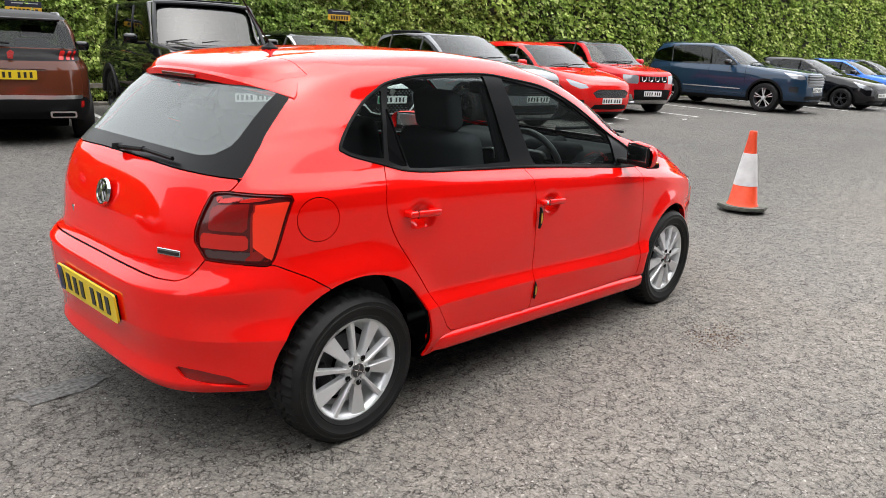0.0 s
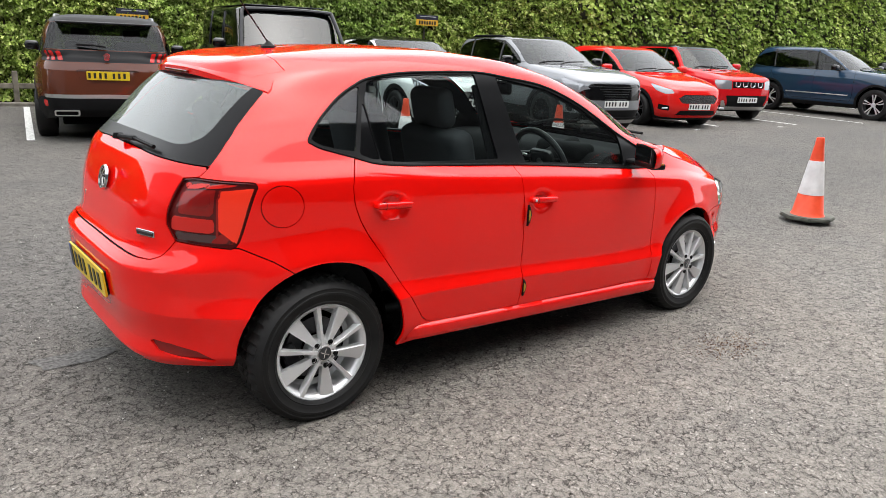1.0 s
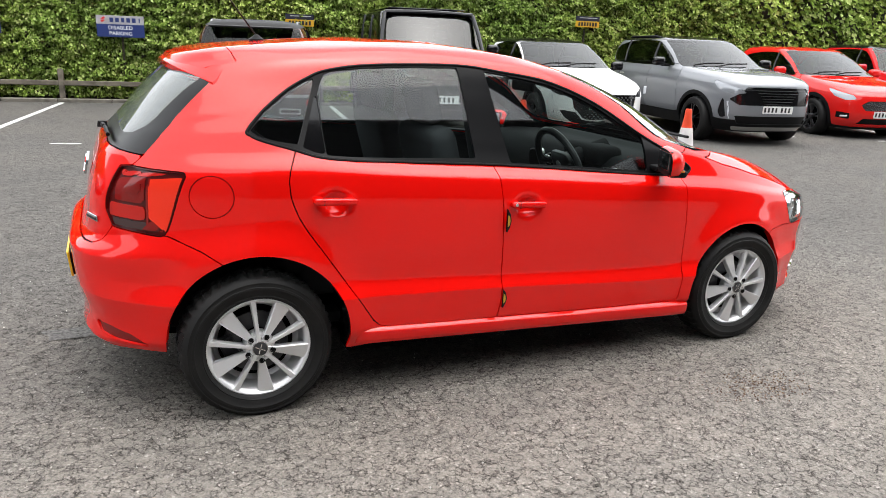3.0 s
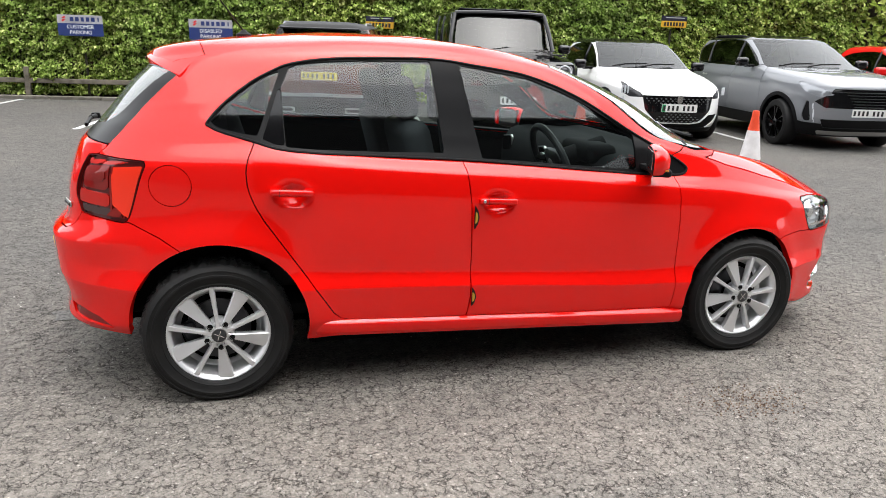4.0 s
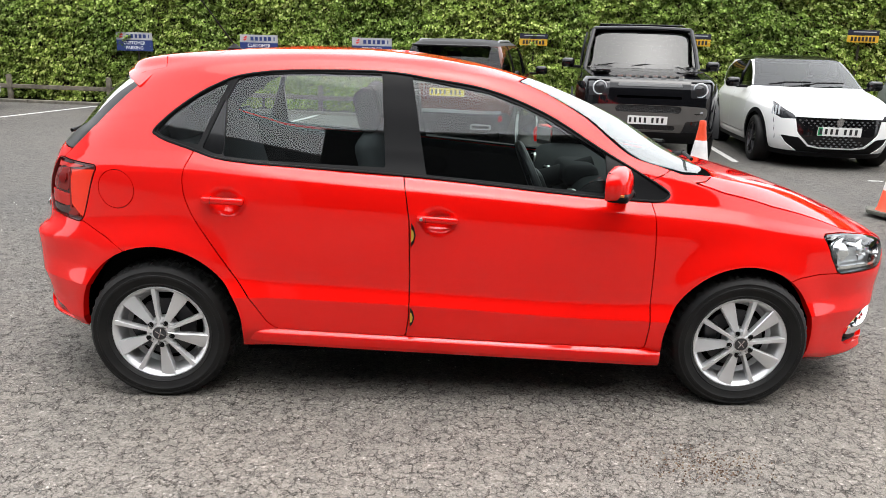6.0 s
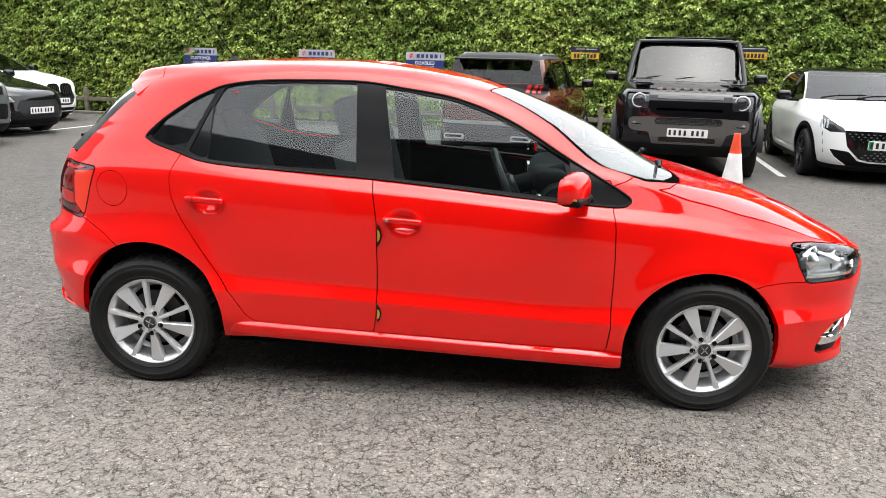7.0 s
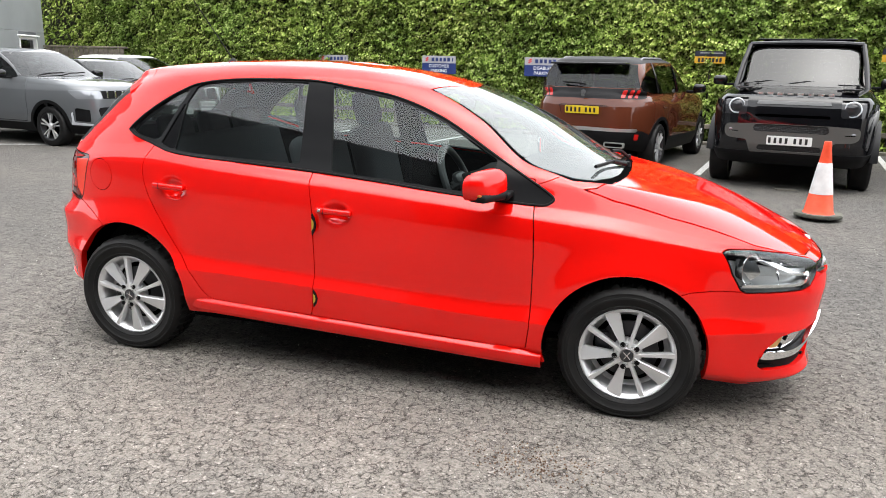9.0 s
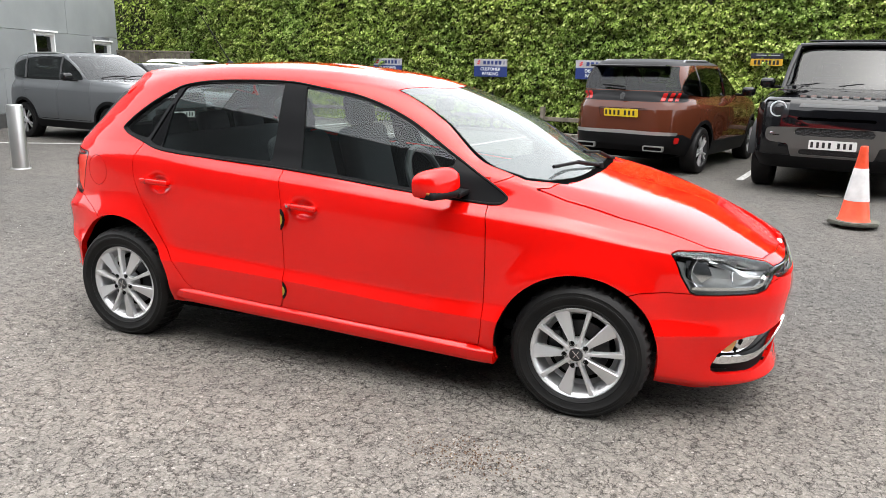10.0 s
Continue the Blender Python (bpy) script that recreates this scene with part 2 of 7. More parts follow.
class Sheet:
    """Triangles with a normal and a run along the plan at each corner."""

    def __init__(self, v, n, s, t):
        self.v, self.n, self.s, self.t = v, n, s, t

    def cut(self, d):
        """Split along d = 0 and return the pieces with d < 0 and d > 0."""
        d = np.where(np.abs(d) < 1e-6, 1e-6, d)
        neg = d[self.t] < 0
        cnt = neg.sum(1)
        mixed = (cnt == 1) | (cnt == 2)
        t, g, k = self.t[mixed], neg[mixed], cnt[mixed]
        odd = np.where(k == 1, g.argmax(1), (~g).argmax(1))
        i = np.arange(len(t))
        a, b, c = t[i, odd], t[i, (odd + 1) % 3], t[i, (odd + 2) % 3]
        size = len(self.v)
        key = np.concatenate([np.minimum(a, b) * size + np.maximum(a, b), np.minimum(a, c) * size + np.maximum(a, c)])
        uniq, inv = np.unique(key, return_inverse=True)
        lo, hi = uniq // size, uniq % size
        f = (d[lo] / (d[lo] - d[hi]))[:, None]

        def mix(arr):
            arr = arr.reshape(size, -1)
            return np.concatenate([arr, arr[lo] * (1 - f) + arr[hi] * f])

        v, n, s = mix(self.v), mix(self.n), mix(self.s)
        p, q = size + inv[: len(t)], size + inv[len(t):]
        one, two = np.c_[a, p, q], np.concatenate([np.c_[p, b, c], np.c_[p, c, q]])
        k2 = np.concatenate([k, k])
        inside = np.concatenate([self.t[cnt == 3], one[k == 1], two[k2 == 2]])
        outside = np.concatenate([self.t[cnt == 0], one[k == 2], two[k2 == 1]])
        return Sheet(v, n, s, inside).tidy(), Sheet(v, n, s, outside).tidy()

    def tidy(self):
        used, inv = np.unique(self.t, return_inverse=True)
        return Sheet(self.v[used], self.n[used], self.s[used], inv.reshape(-1, 3))

    def panel(self, gap, d):
        """Cut out the panel d < -gap; return it and the rest, d > gap."""
        inner, _ = self.cut(d + gap)
        _, rest = self.cut(d - gap)
        return inner, rest

    def pushed(self, depth):
        return Sheet(self.v - self.n * depth, self.n, self.s, self.t)

    def levelled(self, lean, curve):
        """The even lean of a side pane on the +y side, with a slight barrel."""
        a = np.radians(lean + curve * (self.v[:, 2] - 1.15))
        n = np.c_[0.03 * (self.v[:, 0] - 1), np.cos(a), np.sin(a)]
        return Sheet(self.v, n / np.linalg.norm(n, axis=1)[:, None], self.s, self.t)

    def dimpled(self, x0, z0, rx, rz, depth):
        """Press a shallow dish into the sheet."""
        a, b = (self.v[:, 0] - x0) / rx, (self.v[:, 2] - z0) / rz
        k = np.clip(1 - a * a - b * b, 0, None)
        n = self.n.copy()
        n[:, 0] -= depth * 4 * k * a / rx
        n[:, 2] -= depth * 4 * k * b / rz
        n /= np.linalg.norm(n, axis=1)[:, None]
        return Sheet(self.v - self.n * (depth * k * k)[:, None], n, self.s, self.t)

    def evened(self, amount):
        """Draw the normals towards one broad curve."""
        mean = self.n.mean(0)
        goal = np.c_[np.full(len(self.v), mean[0]), 0.25 * self.v[:, 1], np.full(len(self.v), mean[2])]
        goal /= np.linalg.norm(goal, axis=1)[:, None]
        n = self.n * (1 - amount) + goal * amount
        return Sheet(self.v, n / np.linalg.norm(n, axis=1)[:, None], self.s, self.t)

    def faired(self, amount=1.0):
        """Draw the normals towards one even, quadratic sweep over the sheet, the same on both halves of the car."""
        x, y, z = self.v.T
        x, z = x - x.mean(), z - z.mean()
        y2 = y * y
        even = np.c_[np.ones(len(x)), x, z, y2, x * z, x * x, z * z]
        odd = np.c_[y, y * x, y * z, y * y2]
        goal = np.empty_like(self.n)
        for k, base in ((0, even), (1, odd), (2, even)):
            goal[:, k] = base @ np.linalg.lstsq(base, self.n[:, k], rcond=1e-6)[0]
        goal /= np.linalg.norm(goal, axis=1)[:, None]
        n = self.n * (1 - amount) + goal * amount
        return Sheet(self.v, n / np.linalg.norm(n, axis=1)[:, None], self.s, self.t)

    def crowned(self, curve, amount):
        """Faired, with an even crown across the car."""
        sh = self.faired()
        goal = np.c_[sh.n[:, 0], curve * sh.v[:, 1], sh.n[:, 2]]
        goal /= np.linalg.norm(goal, axis=1)[:, None]
        n = self.n * (1 - amount) + goal * amount
        return Sheet(self.v, n / np.linalg.norm(n, axis=1)[:, None], self.s, self.t)

    def mirrored(self):
        m = np.array([1, -1, 1])
        return Sheet(self.v * m, self.n * m, self.s, self.t[:, ::-1])

    def joined(self, other):
        v = np.concatenate([self.v, other.v])
        t = np.concatenate([self.t, other.t + len(self.v)])
        mid = np.flatnonzero(np.abs(v[:, 1]) < 1e-3)
        v[mid, 1] = 0.0
        _, first, inv = np.unique(np.round(v[mid][:, [0, 2]], 5), axis=0, return_index=True, return_inverse=True)
        to = np.arange(len(v))
        to[mid] = mid[first][inv.ravel()]
        t = to[t]
        t = t[(t[:, 0] != t[:, 1]) & (t[:, 1] != t[:, 2]) & (t[:, 2] != t[:, 0])]
        return Sheet(v, np.concatenate([self.n, other.n]), np.concatenate([self.s, other.s]), t).tidy()

    def mesh(self, name, depth=0.012, lip=0.002):
        """A mesh with a rim turned inwards along its open edges."""
        a, b, c = self.v[self.t[:, 0]], self.v[self.t[:, 1]], self.v[self.t[:, 2]]
        if (np.cross(b - a, c - a) * self.n[self.t[:, 0]]).sum() < 0:
            return Sheet(self.v, self.n, self.s, self.t[:, ::-1]).mesh(name, depth, lip)
        e = np.concatenate([self.t[:, [0, 1]], self.t[:, [1, 2]], self.t[:, [2, 0]]])
        size = len(self.v)
        fwd, back = e[:, 0] * size + e[:, 1], e[:, 1] * size + e[:, 0]
        rim = e[~np.isin(fwd, back)]
        v, n, faces = [self.v], [self.n], [self.t]
        if depth and len(rim):
            used, inv = np.unique(rim, return_inverse=True)
            inv = inv.reshape(-1, 2)
            top, bottom = self.v[used], self.v[used] - self.n[used] * depth
            base = size
            v += [top, bottom]
            n += [np.zeros_like(top), np.zeros_like(top)]
            k = len(used)
            quads = np.c_[inv[:, 1] + base, inv[:, 0] + base, inv[:, 0] + base + k, inv[:, 1] + base + k]
            return mesh_of(name, np.concatenate(v), [*self.t, *quads], np.concatenate(n))
        return mesh_of(name, self.v, self.t, self.n)


def body_sheet(rings, nv=150, soft=(), bulge=None, sharp=()):
    """Loft rings from the sill to the roof's middle into the half of a body at +y; the sharp rings are folds."""
    pts = np.array([r[0] for r in rings])
    runs = np.array([r[1] for r in rings])
    k = len(rings)
    gaps = np.linalg.norm(np.diff(pts[:, ::10], axis=0), axis=2).mean(1)
    knots = np.concatenate([[0], np.cumsum(gaps)])
    folds = [knots[i] + e for i in sharp for e in (-0.0016, 0.0016)]
    q = np.sort(np.concatenate([np.linspace(0, knots[-1], nv - k + 2), knots[1:-1], folds]))
    nv = len(q)
    grid = np.empty((nv, pts.shape[1] * 3))
    ends = [0, *sharp, k - 1]
    for lo, hi in zip(ends, ends[1:]):
        rows = (q >= knots[lo]) & (q <= knots[hi])
        grid[rows] = pchip(knots[lo:hi + 1], pts[lo:hi + 1].reshape(hi + 1 - lo, -1), q[rows])
    grid = grid.reshape(nv, -1, 3)
    run = pchip(knots, runs, q)
    level = np.interp(q, knots, np.arange(k))[:, None] + 0 * run
    run = np.stack([run, run[:, -1:] - run, level], axis=2)
    for lo, hi in soft:
        for _ in range(14):
            k = (level[:, 0] > lo) & (level[:, 0] < hi)
            k[0] = k[-1] = False
            j = np.flatnonzero(k)
            grid[j] = 0.5 * grid[j] + 0.25 * (grid[j - 1] + grid[j + 1])
            run[j, :, :2] = 0.5 * run[j, :, :2] + 0.25 * (run[j - 1, :, :2] + run[j + 1, :, :2])
    if bulge is not None:
        grid = bulge(grid)
    nu = grid.shape[1]
    du, dv = np.gradient(grid, axis=1), np.gradient(grid, axis=0)
    nrm = np.cross(dv, du)
    nrm[:, 0], nrm[:, -1] = nrm[:, 1], nrm[:, -2]
    nrm[-1] = (0, 0, 1)
    nrm[:, 0, 1] = nrm[:, -1, 1] = 0
    nrm /= np.maximum(np.linalg.norm(nrm, axis=2, keepdims=True), 1e-12)
    i = np.arange(nv * nu).reshape(nv, nu)
    a, b, c, d = i[:-1, :-1].ravel(), i[:-1, 1:].ravel(), i[1:, 1:].ravel(), i[1:, :-1].ravel()
    sheet = Sheet(grid.reshape(-1, 3), nrm.reshape(-1, 3), run.reshape(-1, 3), np.concatenate([np.c_[a, c, b], np.c_[a, d, c]]))
    mid = sheet.v[sheet.t].mean(1)
    if (np.cross(sheet.v[sheet.t[:, 1]] - sheet.v[sheet.t[:, 0]], sheet.v[sheet.t[:, 2]] - sheet.v[sheet.t[:, 0]])[:, 1] * (np.abs(mid[:, 1]) > 0.5)).sum() < 0:
        sheet.t = sheet.t[:, ::-1]
    if (sheet.n[:, 1] * (sheet.v[:, 1] > 0.6)).sum() < 0:
        sheet.n = -sheet.n
    return sheet


def inside(points, outline, radius=0.0):
    """Signed distance of 2D points to a closed outline (negative inside), rounded outwards by radius."""
    p = np.asarray(points, float)
    o = np.asarray(outline, float)
    best = np.full(len(p), 1e9)
    odd = np.zeros(len(p), bool)
    for a, b in zip(o, np.roll(o, -1, axis=0)):
        e = b - a
        t = np.clip(((p - a) @ e) / max(e @ e, 1e-12), 0, 1)
        best = np.minimum(best, np.linalg.norm(p - a - t[:, None] * e, axis=1))
        if a[1] != b[1]:
            cross = (a[1] > p[:, 1]) != (b[1] > p[:, 1])
            odd ^= cross & (p[:, 0] < (b[0] - a[0]) * (p[:, 1] - a[1]) / (b[1] - a[1]) + a[0])
    return np.where(odd, -best, best) - radius


def smooth_outline(points, n=6, closed=True):
    """A rounded line through points."""
    p = np.asarray(points, float)
    if closed:
        p = np.concatenate([p[-1:], p, p[:2]])
        q = np.linspace(1, len(p) - 2, (len(p) - 3) * n, endpoint=False)
    else:
        q = np.linspace(0, len(p) - 1, (len(p) - 1) * n + 1)
    return spline(p, q)

# ---- ground, hedge and building ----
HEDGE_A, HEDGE_B = Vector((-23.0, 17.36, 0)), Vector((60.0, 3.61, 0))
ALONG = (HEDGE_B - HEDGE_A).normalized()
INTO = Vector((-ALONG.y, ALONG.x, 0))


def ramp_of(m, source, *stops):
    """A colour ramp fed by source; stops are (place, colour)."""
    rp = node(m, "ValToRGB")
    els = rp.color_ramp.elements
    while len(els) < len(stops):
        els.new(0.5)
    for el, (place, colour) in zip(els, stops):
        el.position, el.color = place, (*colour, 1)
    link(m, source, rp.inputs[0])
    return rp.outputs[0]


def times(m, a, b, factor=1.0, blend="MULTIPLY"):
    mx = node(m, "Mix")
    mx.data_type, mx.blend_type = "RGBA", blend
    mx.inputs["Factor"].default_value = factor
    link(m, a, mx.inputs["A"])
    link(m, b, mx.inputs["B"])
    return mx.outputs["Result"]


def asphalt():
    """Old asphalt: worn taupe binder crazed into small plates, with pale chips, darker towards +y."""
    m = material("worn_asphalt", (0.16, 0.155, 0.15), 0.85, 0, 0, 0.25)
    tc = node(m, "TexCoord")
    big = node(m, "TexNoise", Scale=0.45, Detail=6.0, Roughness=0.6)
    mid = node(m, "TexNoise", Scale=4.0, Detail=7.0, Roughness=0.65)
    fine = node(m, "TexNoise", Scale=70.0, Detail=7.0, Roughness=0.75)
    stone = node(m, "TexVoronoi", Scale=115.0)
    warp = node(m, "TexNoise", Scale=14.0, Detail=6.0, Roughness=0.75)
    gap = node(m, "TexNoise", Scale=17.0, Detail=3.0, Roughness=0.6)
    for n in (big, mid, fine, stone, warp, gap):
        link(m, tc.outputs["Object"], n.inputs["Vector"])
    add = node(m, "VectorMath")
    add.operation = "MULTIPLY_ADD"
    add.inputs[1].default_value = (0.085, 0.085, 0.085)
    link(m, warp.outputs["Color"], add.inputs[0])
    link(m, tc.outputs["Object"], add.inputs[2])
    # cracks that open and close along their length
    cracks = []
    for scale, width, source in ((27.0, 0.07, gap), (56.0, 0.11, gap)):
        v = node(m, "TexVoronoi", Scale=scale)
        v.feature = "DISTANCE_TO_EDGE"
        link(m, add.outputs[0], v.inputs["Vector"])
        open_ = node(m, "MapRange", From_Min=0.36, From_Max=0.62, To_Min=0.002, To_Max=width)
        link(m, source.outputs["Fac"], open_.inputs["Value"])
        share = node(m, "Math")
        share.operation = "DIVIDE"
        share.use_clamp = True
        link(m, v.outputs["Distance"], share.inputs[0])
        link(m, open_.outputs[0], share.inputs[1])
        cracks.append(share)
    plate = node(m, "TexVoronoi", Scale=31.0)
    link(m, add.outputs[0], plate.inputs["Vector"])
    colour = ramp_of(m, stone.outputs["Color"], (0.05, (0.120, 0.112, 0.104)), (0.25, (0.183, 0.171, 0.158)), (0.80, (0.205, 0.192, 0.178)), (0.97, (0.36, 0.345, 0.325)))
    colour = times(m, colour, ramp_of(m, plate.outputs["Color"], (0.1, (0.93, 0.93, 0.93)), (0.9, (1.06, 1.06, 1.05))))
    colour = times(m, colour, ramp_of(m, fine.outputs["Fac"], (0.34, (0.58, 0.58, 0.58)), (0.66, (1.36, 1.35, 1.33))))
    colour = times(m, colour, ramp_of(m, mid.outputs["Fac"], (0.3, (0.86, 0.86, 0.865)), (0.7, (1.13, 1.12, 1.11))))
    colour = times(m, colour, ramp_of(m, big.outputs["Fac"], (0.3, (0.84, 0.85, 0.86)), (0.7, (1.17, 1.14, 1.10))))
    # darker colour towards +y, blended in along a noisy edge
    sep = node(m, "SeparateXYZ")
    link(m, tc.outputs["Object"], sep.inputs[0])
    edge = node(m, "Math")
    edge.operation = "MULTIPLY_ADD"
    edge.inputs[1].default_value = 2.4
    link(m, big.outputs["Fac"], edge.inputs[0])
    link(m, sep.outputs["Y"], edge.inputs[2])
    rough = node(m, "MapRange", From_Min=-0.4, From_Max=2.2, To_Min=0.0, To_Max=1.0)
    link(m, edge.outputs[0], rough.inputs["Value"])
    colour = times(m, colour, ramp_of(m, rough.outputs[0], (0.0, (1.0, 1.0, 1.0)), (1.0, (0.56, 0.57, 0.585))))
    for c, dark in zip(cracks, (0.32, 0.50)):
        colour = times(m, colour, ramp_of(m, c.outputs[0], (0.25, (dark, dark, dark)), (1.0, (1.0, 1.0, 1.0))))
    link(m, colour, bsdf(m).inputs["Base Color"])
    h1 = node(m, "Math")
    h1.operation = "MULTIPLY_ADD"
    h1.inputs[1].default_value = 0.8
    link(m, cracks[0].outputs[0], h1.inputs[0])
    link(m, fine.outputs["Fac"], h1.inputs[2])
    relief(m, h1.outputs[0], 0.8, 0.006)
    return m


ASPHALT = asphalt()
LEAF = material("leaf", (0.10, 0.17, 0.02), 0.65, 0, 0, 0.0)
info = node(LEAF, "NewGeometry")
leaf_colour = ramp_of(LEAF, info.outputs["Random Per Island"], (0.0, (0.045, 0.075, 0.014)), (0.35, (0.145, 0.205, 0.036)), (0.75, (0.30, 0.40, 0.100)), (1.0, (0.54, 0.58, 0.24)))
leaf_tc = node(LEAF, "TexCoord")
leaf_nz = node(LEAF, "TexNoise", Scale=0.55, Detail=3.0)
link(LEAF, leaf_tc.outputs["Object"], leaf_nz.inputs["Vector"])
leaf_colour = times(LEAF, leaf_colour, ramp_of(LEAF, leaf_nz.outputs["Fac"], (0.35, (0.78, 0.86, 0.80)), (0.65, (1.14, 1.10, 1.0))))
link(LEAF, leaf_colour, bsdf(LEAF).inputs["Base Color"])
# near-black colour that paints the shade between and behind the leaves
HEDGE_SHADE = material("hedge_inside_shade", (0.016, 0.018, 0.008), 0.9)
speckle(HEDGE_SHADE, 3.0, (0.008, 0.010, 0.004), (0.035, 0.03, 0.014))
CLADDING = material("grey_cladding", (0.22, 0.23, 0.235), 0.4, 0.1)
speckle(CLADDING, 1.2, (0.20, 0.21, 0.215), (0.25, 0.26, 0.265))
ANTHRACITE = material("anthracite_cladding", (0.016, 0.017, 0.018), 0.5, 0, 0, 0.15)
speckle(ANTHRACITE, 1.2, (0.013, 0.014, 0.015), (0.020, 0.021, 0.022))
SLATECLAD = material("slate_cladding", (0.08, 0.088, 0.09), 0.5, 0, 0, 0.2)
speckle(SLATECLAD, 1.2, (0.07, 0.077, 0.079), (0.095, 0.103, 0.106))
PLINTH = material("dark_plinth", (0.05, 0.05, 0.052), 0.8)
speckle(PLINTH, 4.0, (0.035, 0.035, 0.036), (0.075, 0.073, 0.07))
LINE = material("road_paint", (0.6, 0.6, 0.58), 0.7)
speckle(LINE, 25.0, (0.22, 0.22, 0.21), (0.72, 0.72, 0.7))
WOOD = material("weathered_timber", (0.17, 0.15, 0.12), 0.8)
speckle(WOOD, 6.0, (0.07, 0.06, 0.045), (0.18, 0.155, 0.12))


def flat_patch(name, corners, z, mat, label, category, kind="structure"):
    bm = bmesh.new()
    bm.faces.new([bm.verts.new((x, y, 0)) for x, y in corners])
    for f in bm.faces:
        f.normal_update()
        if f.normal.z < 0:
            f.normal_flip()
    ob = part(name, bm, mat, None, label, Matrix.Translation((0, 0, z)))
    return tagged(ob, "", category, "", kind)


def make_ground():
    bm = bmesh.new()
    bmesh.ops.create_grid(bm, x_segments=8, y_segments=8, size=600)
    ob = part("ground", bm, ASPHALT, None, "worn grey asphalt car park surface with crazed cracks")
    tagged(ob, "", "ground", "", "structure")


def line_mark(a, b, width=0.1):
    a, b = Vector((*a, 0)), Vector((*b, 0))
    d = (b - a).normalized()
    s = Vector((-d.y, d.x, 0)) * width / 2
    flat_patch("parking_line", [(p.x, p.y) for p in (a - s, b - s, b + s, a + s)], 0.004, LINE, "worn white painted parking bay line", "parking line")


def make_hedge():
    """A clipped hedge: a dark, uneven sheet coloured as the shade inside, and a coat of leaves."""
    rng = np.random.default_rng(5)
    length, height = (HEDGE_B - HEDGE_A).length, 3.7
    bm = bmesh.new()
    nu, nv = 280, 18
    grid = []
    for i in range(nu + 1):
        row = []
        for j in range(nv + 1):
            u = length * i / nu
            z = (height + max(0.0, u - 36) * 0.03) * j / nv
            p = HEDGE_A + ALONG * u
            k = noise.noise(Vector((u * 0.8, z * 0.8, 0.0))) * 0.16 + 0.26
            row.append(bm.verts.new(p + INTO * k + Vector((0, 0, z))))
        grid.append(row)
    for i in range(nu):
        for j in range(nv):
            bm.faces.new((grid[i][j], grid[i + 1][j], grid[i + 1][j + 1], grid[i][j + 1]))
    hedge = part("hedge", bm, HEDGE_SHADE, None, "tall clipped green hedge with dense small leaves behind the bays", smooth=True)
    tagged(hedge, "", "hedge", "", "structure")
    count = 300000
    near = rng.random(count) < 0.62
    u = np.where(near, rng.uniform(8.0, 38.0, count), rng.uniform(0.0, length * 0.86, count))
    z = rng.uniform(0.02, 1.0, count) * (height + 0.1 + np.clip(u - 36, 0, None) * 0.03)
    lumps = np.array([noise.noise(Vector((a * 0.8, b * 0.8, 0.0))) * 0.16 + noise.noise(Vector((a * 2.3, b * 2.9, 4.0))) * 0.20 + noise.noise(Vector((a * 6.0, b * 8.0, 9.0))) * 0.22 for a, b in zip(u, z)])
    depth = lumps + 0.05 + rng.random(count) ** 2 * 0.20
    al, into, up = np.array(ALONG), np.array(INTO), np.array((0, 0, 1.0))
    base = np.array(HEDGE_A)
    c = base + u[:, None] * al + z[:, None] * up + depth[:, None] * into
    size = rng.uniform(0.042, 0.080, count) * np.where(u > 38, 1.7, np.where(u < 8, 1.3, 1.0))
    lean = rng.uniform(-0.6, 0.6, count)
    spin = rng.normal(0.25, 0.75, count)
    tilt = rng.uniform(0.2, 1.25, count)
    down = -np.cos(spin)[:, None] * up + np.sin(spin)[:, None] * al
    side = np.cos(spin)[:, None] * al + np.sin(spin)[:, None] * up
    out = -into + 0 * side
    tipd = down * np.cos(tilt)[:, None] + out * np.sin(tilt)[:, None]
    sided = side * np.cos(lean)[:, None] + out * np.sin(lean)[:, None]
    face = np.cross(sided, tipd)
    s = size[:, None]
    # a leaf folded along its midrib
    v = np.stack([c, c + tipd * s * 0.5 + sided * s * 0.42 - face * s * 0.14, c + tipd * s * 1.2, c + tipd * s * 0.5 - sided * s * 0.42 - face * s * 0.14], axis=1).reshape(-1, 3)
    i = np.arange(count)[:, None] * 4
    f = np.concatenate([i + np.array([[0, 1, 2]]), i + np.array([[0, 2, 3]])])
    leaves = mesh_of("leaves", v, f, smooth=False)
    ob = part("leaves", leaves, LEAF, hedge)
    tagged(ob, "", "", "", "stuff")


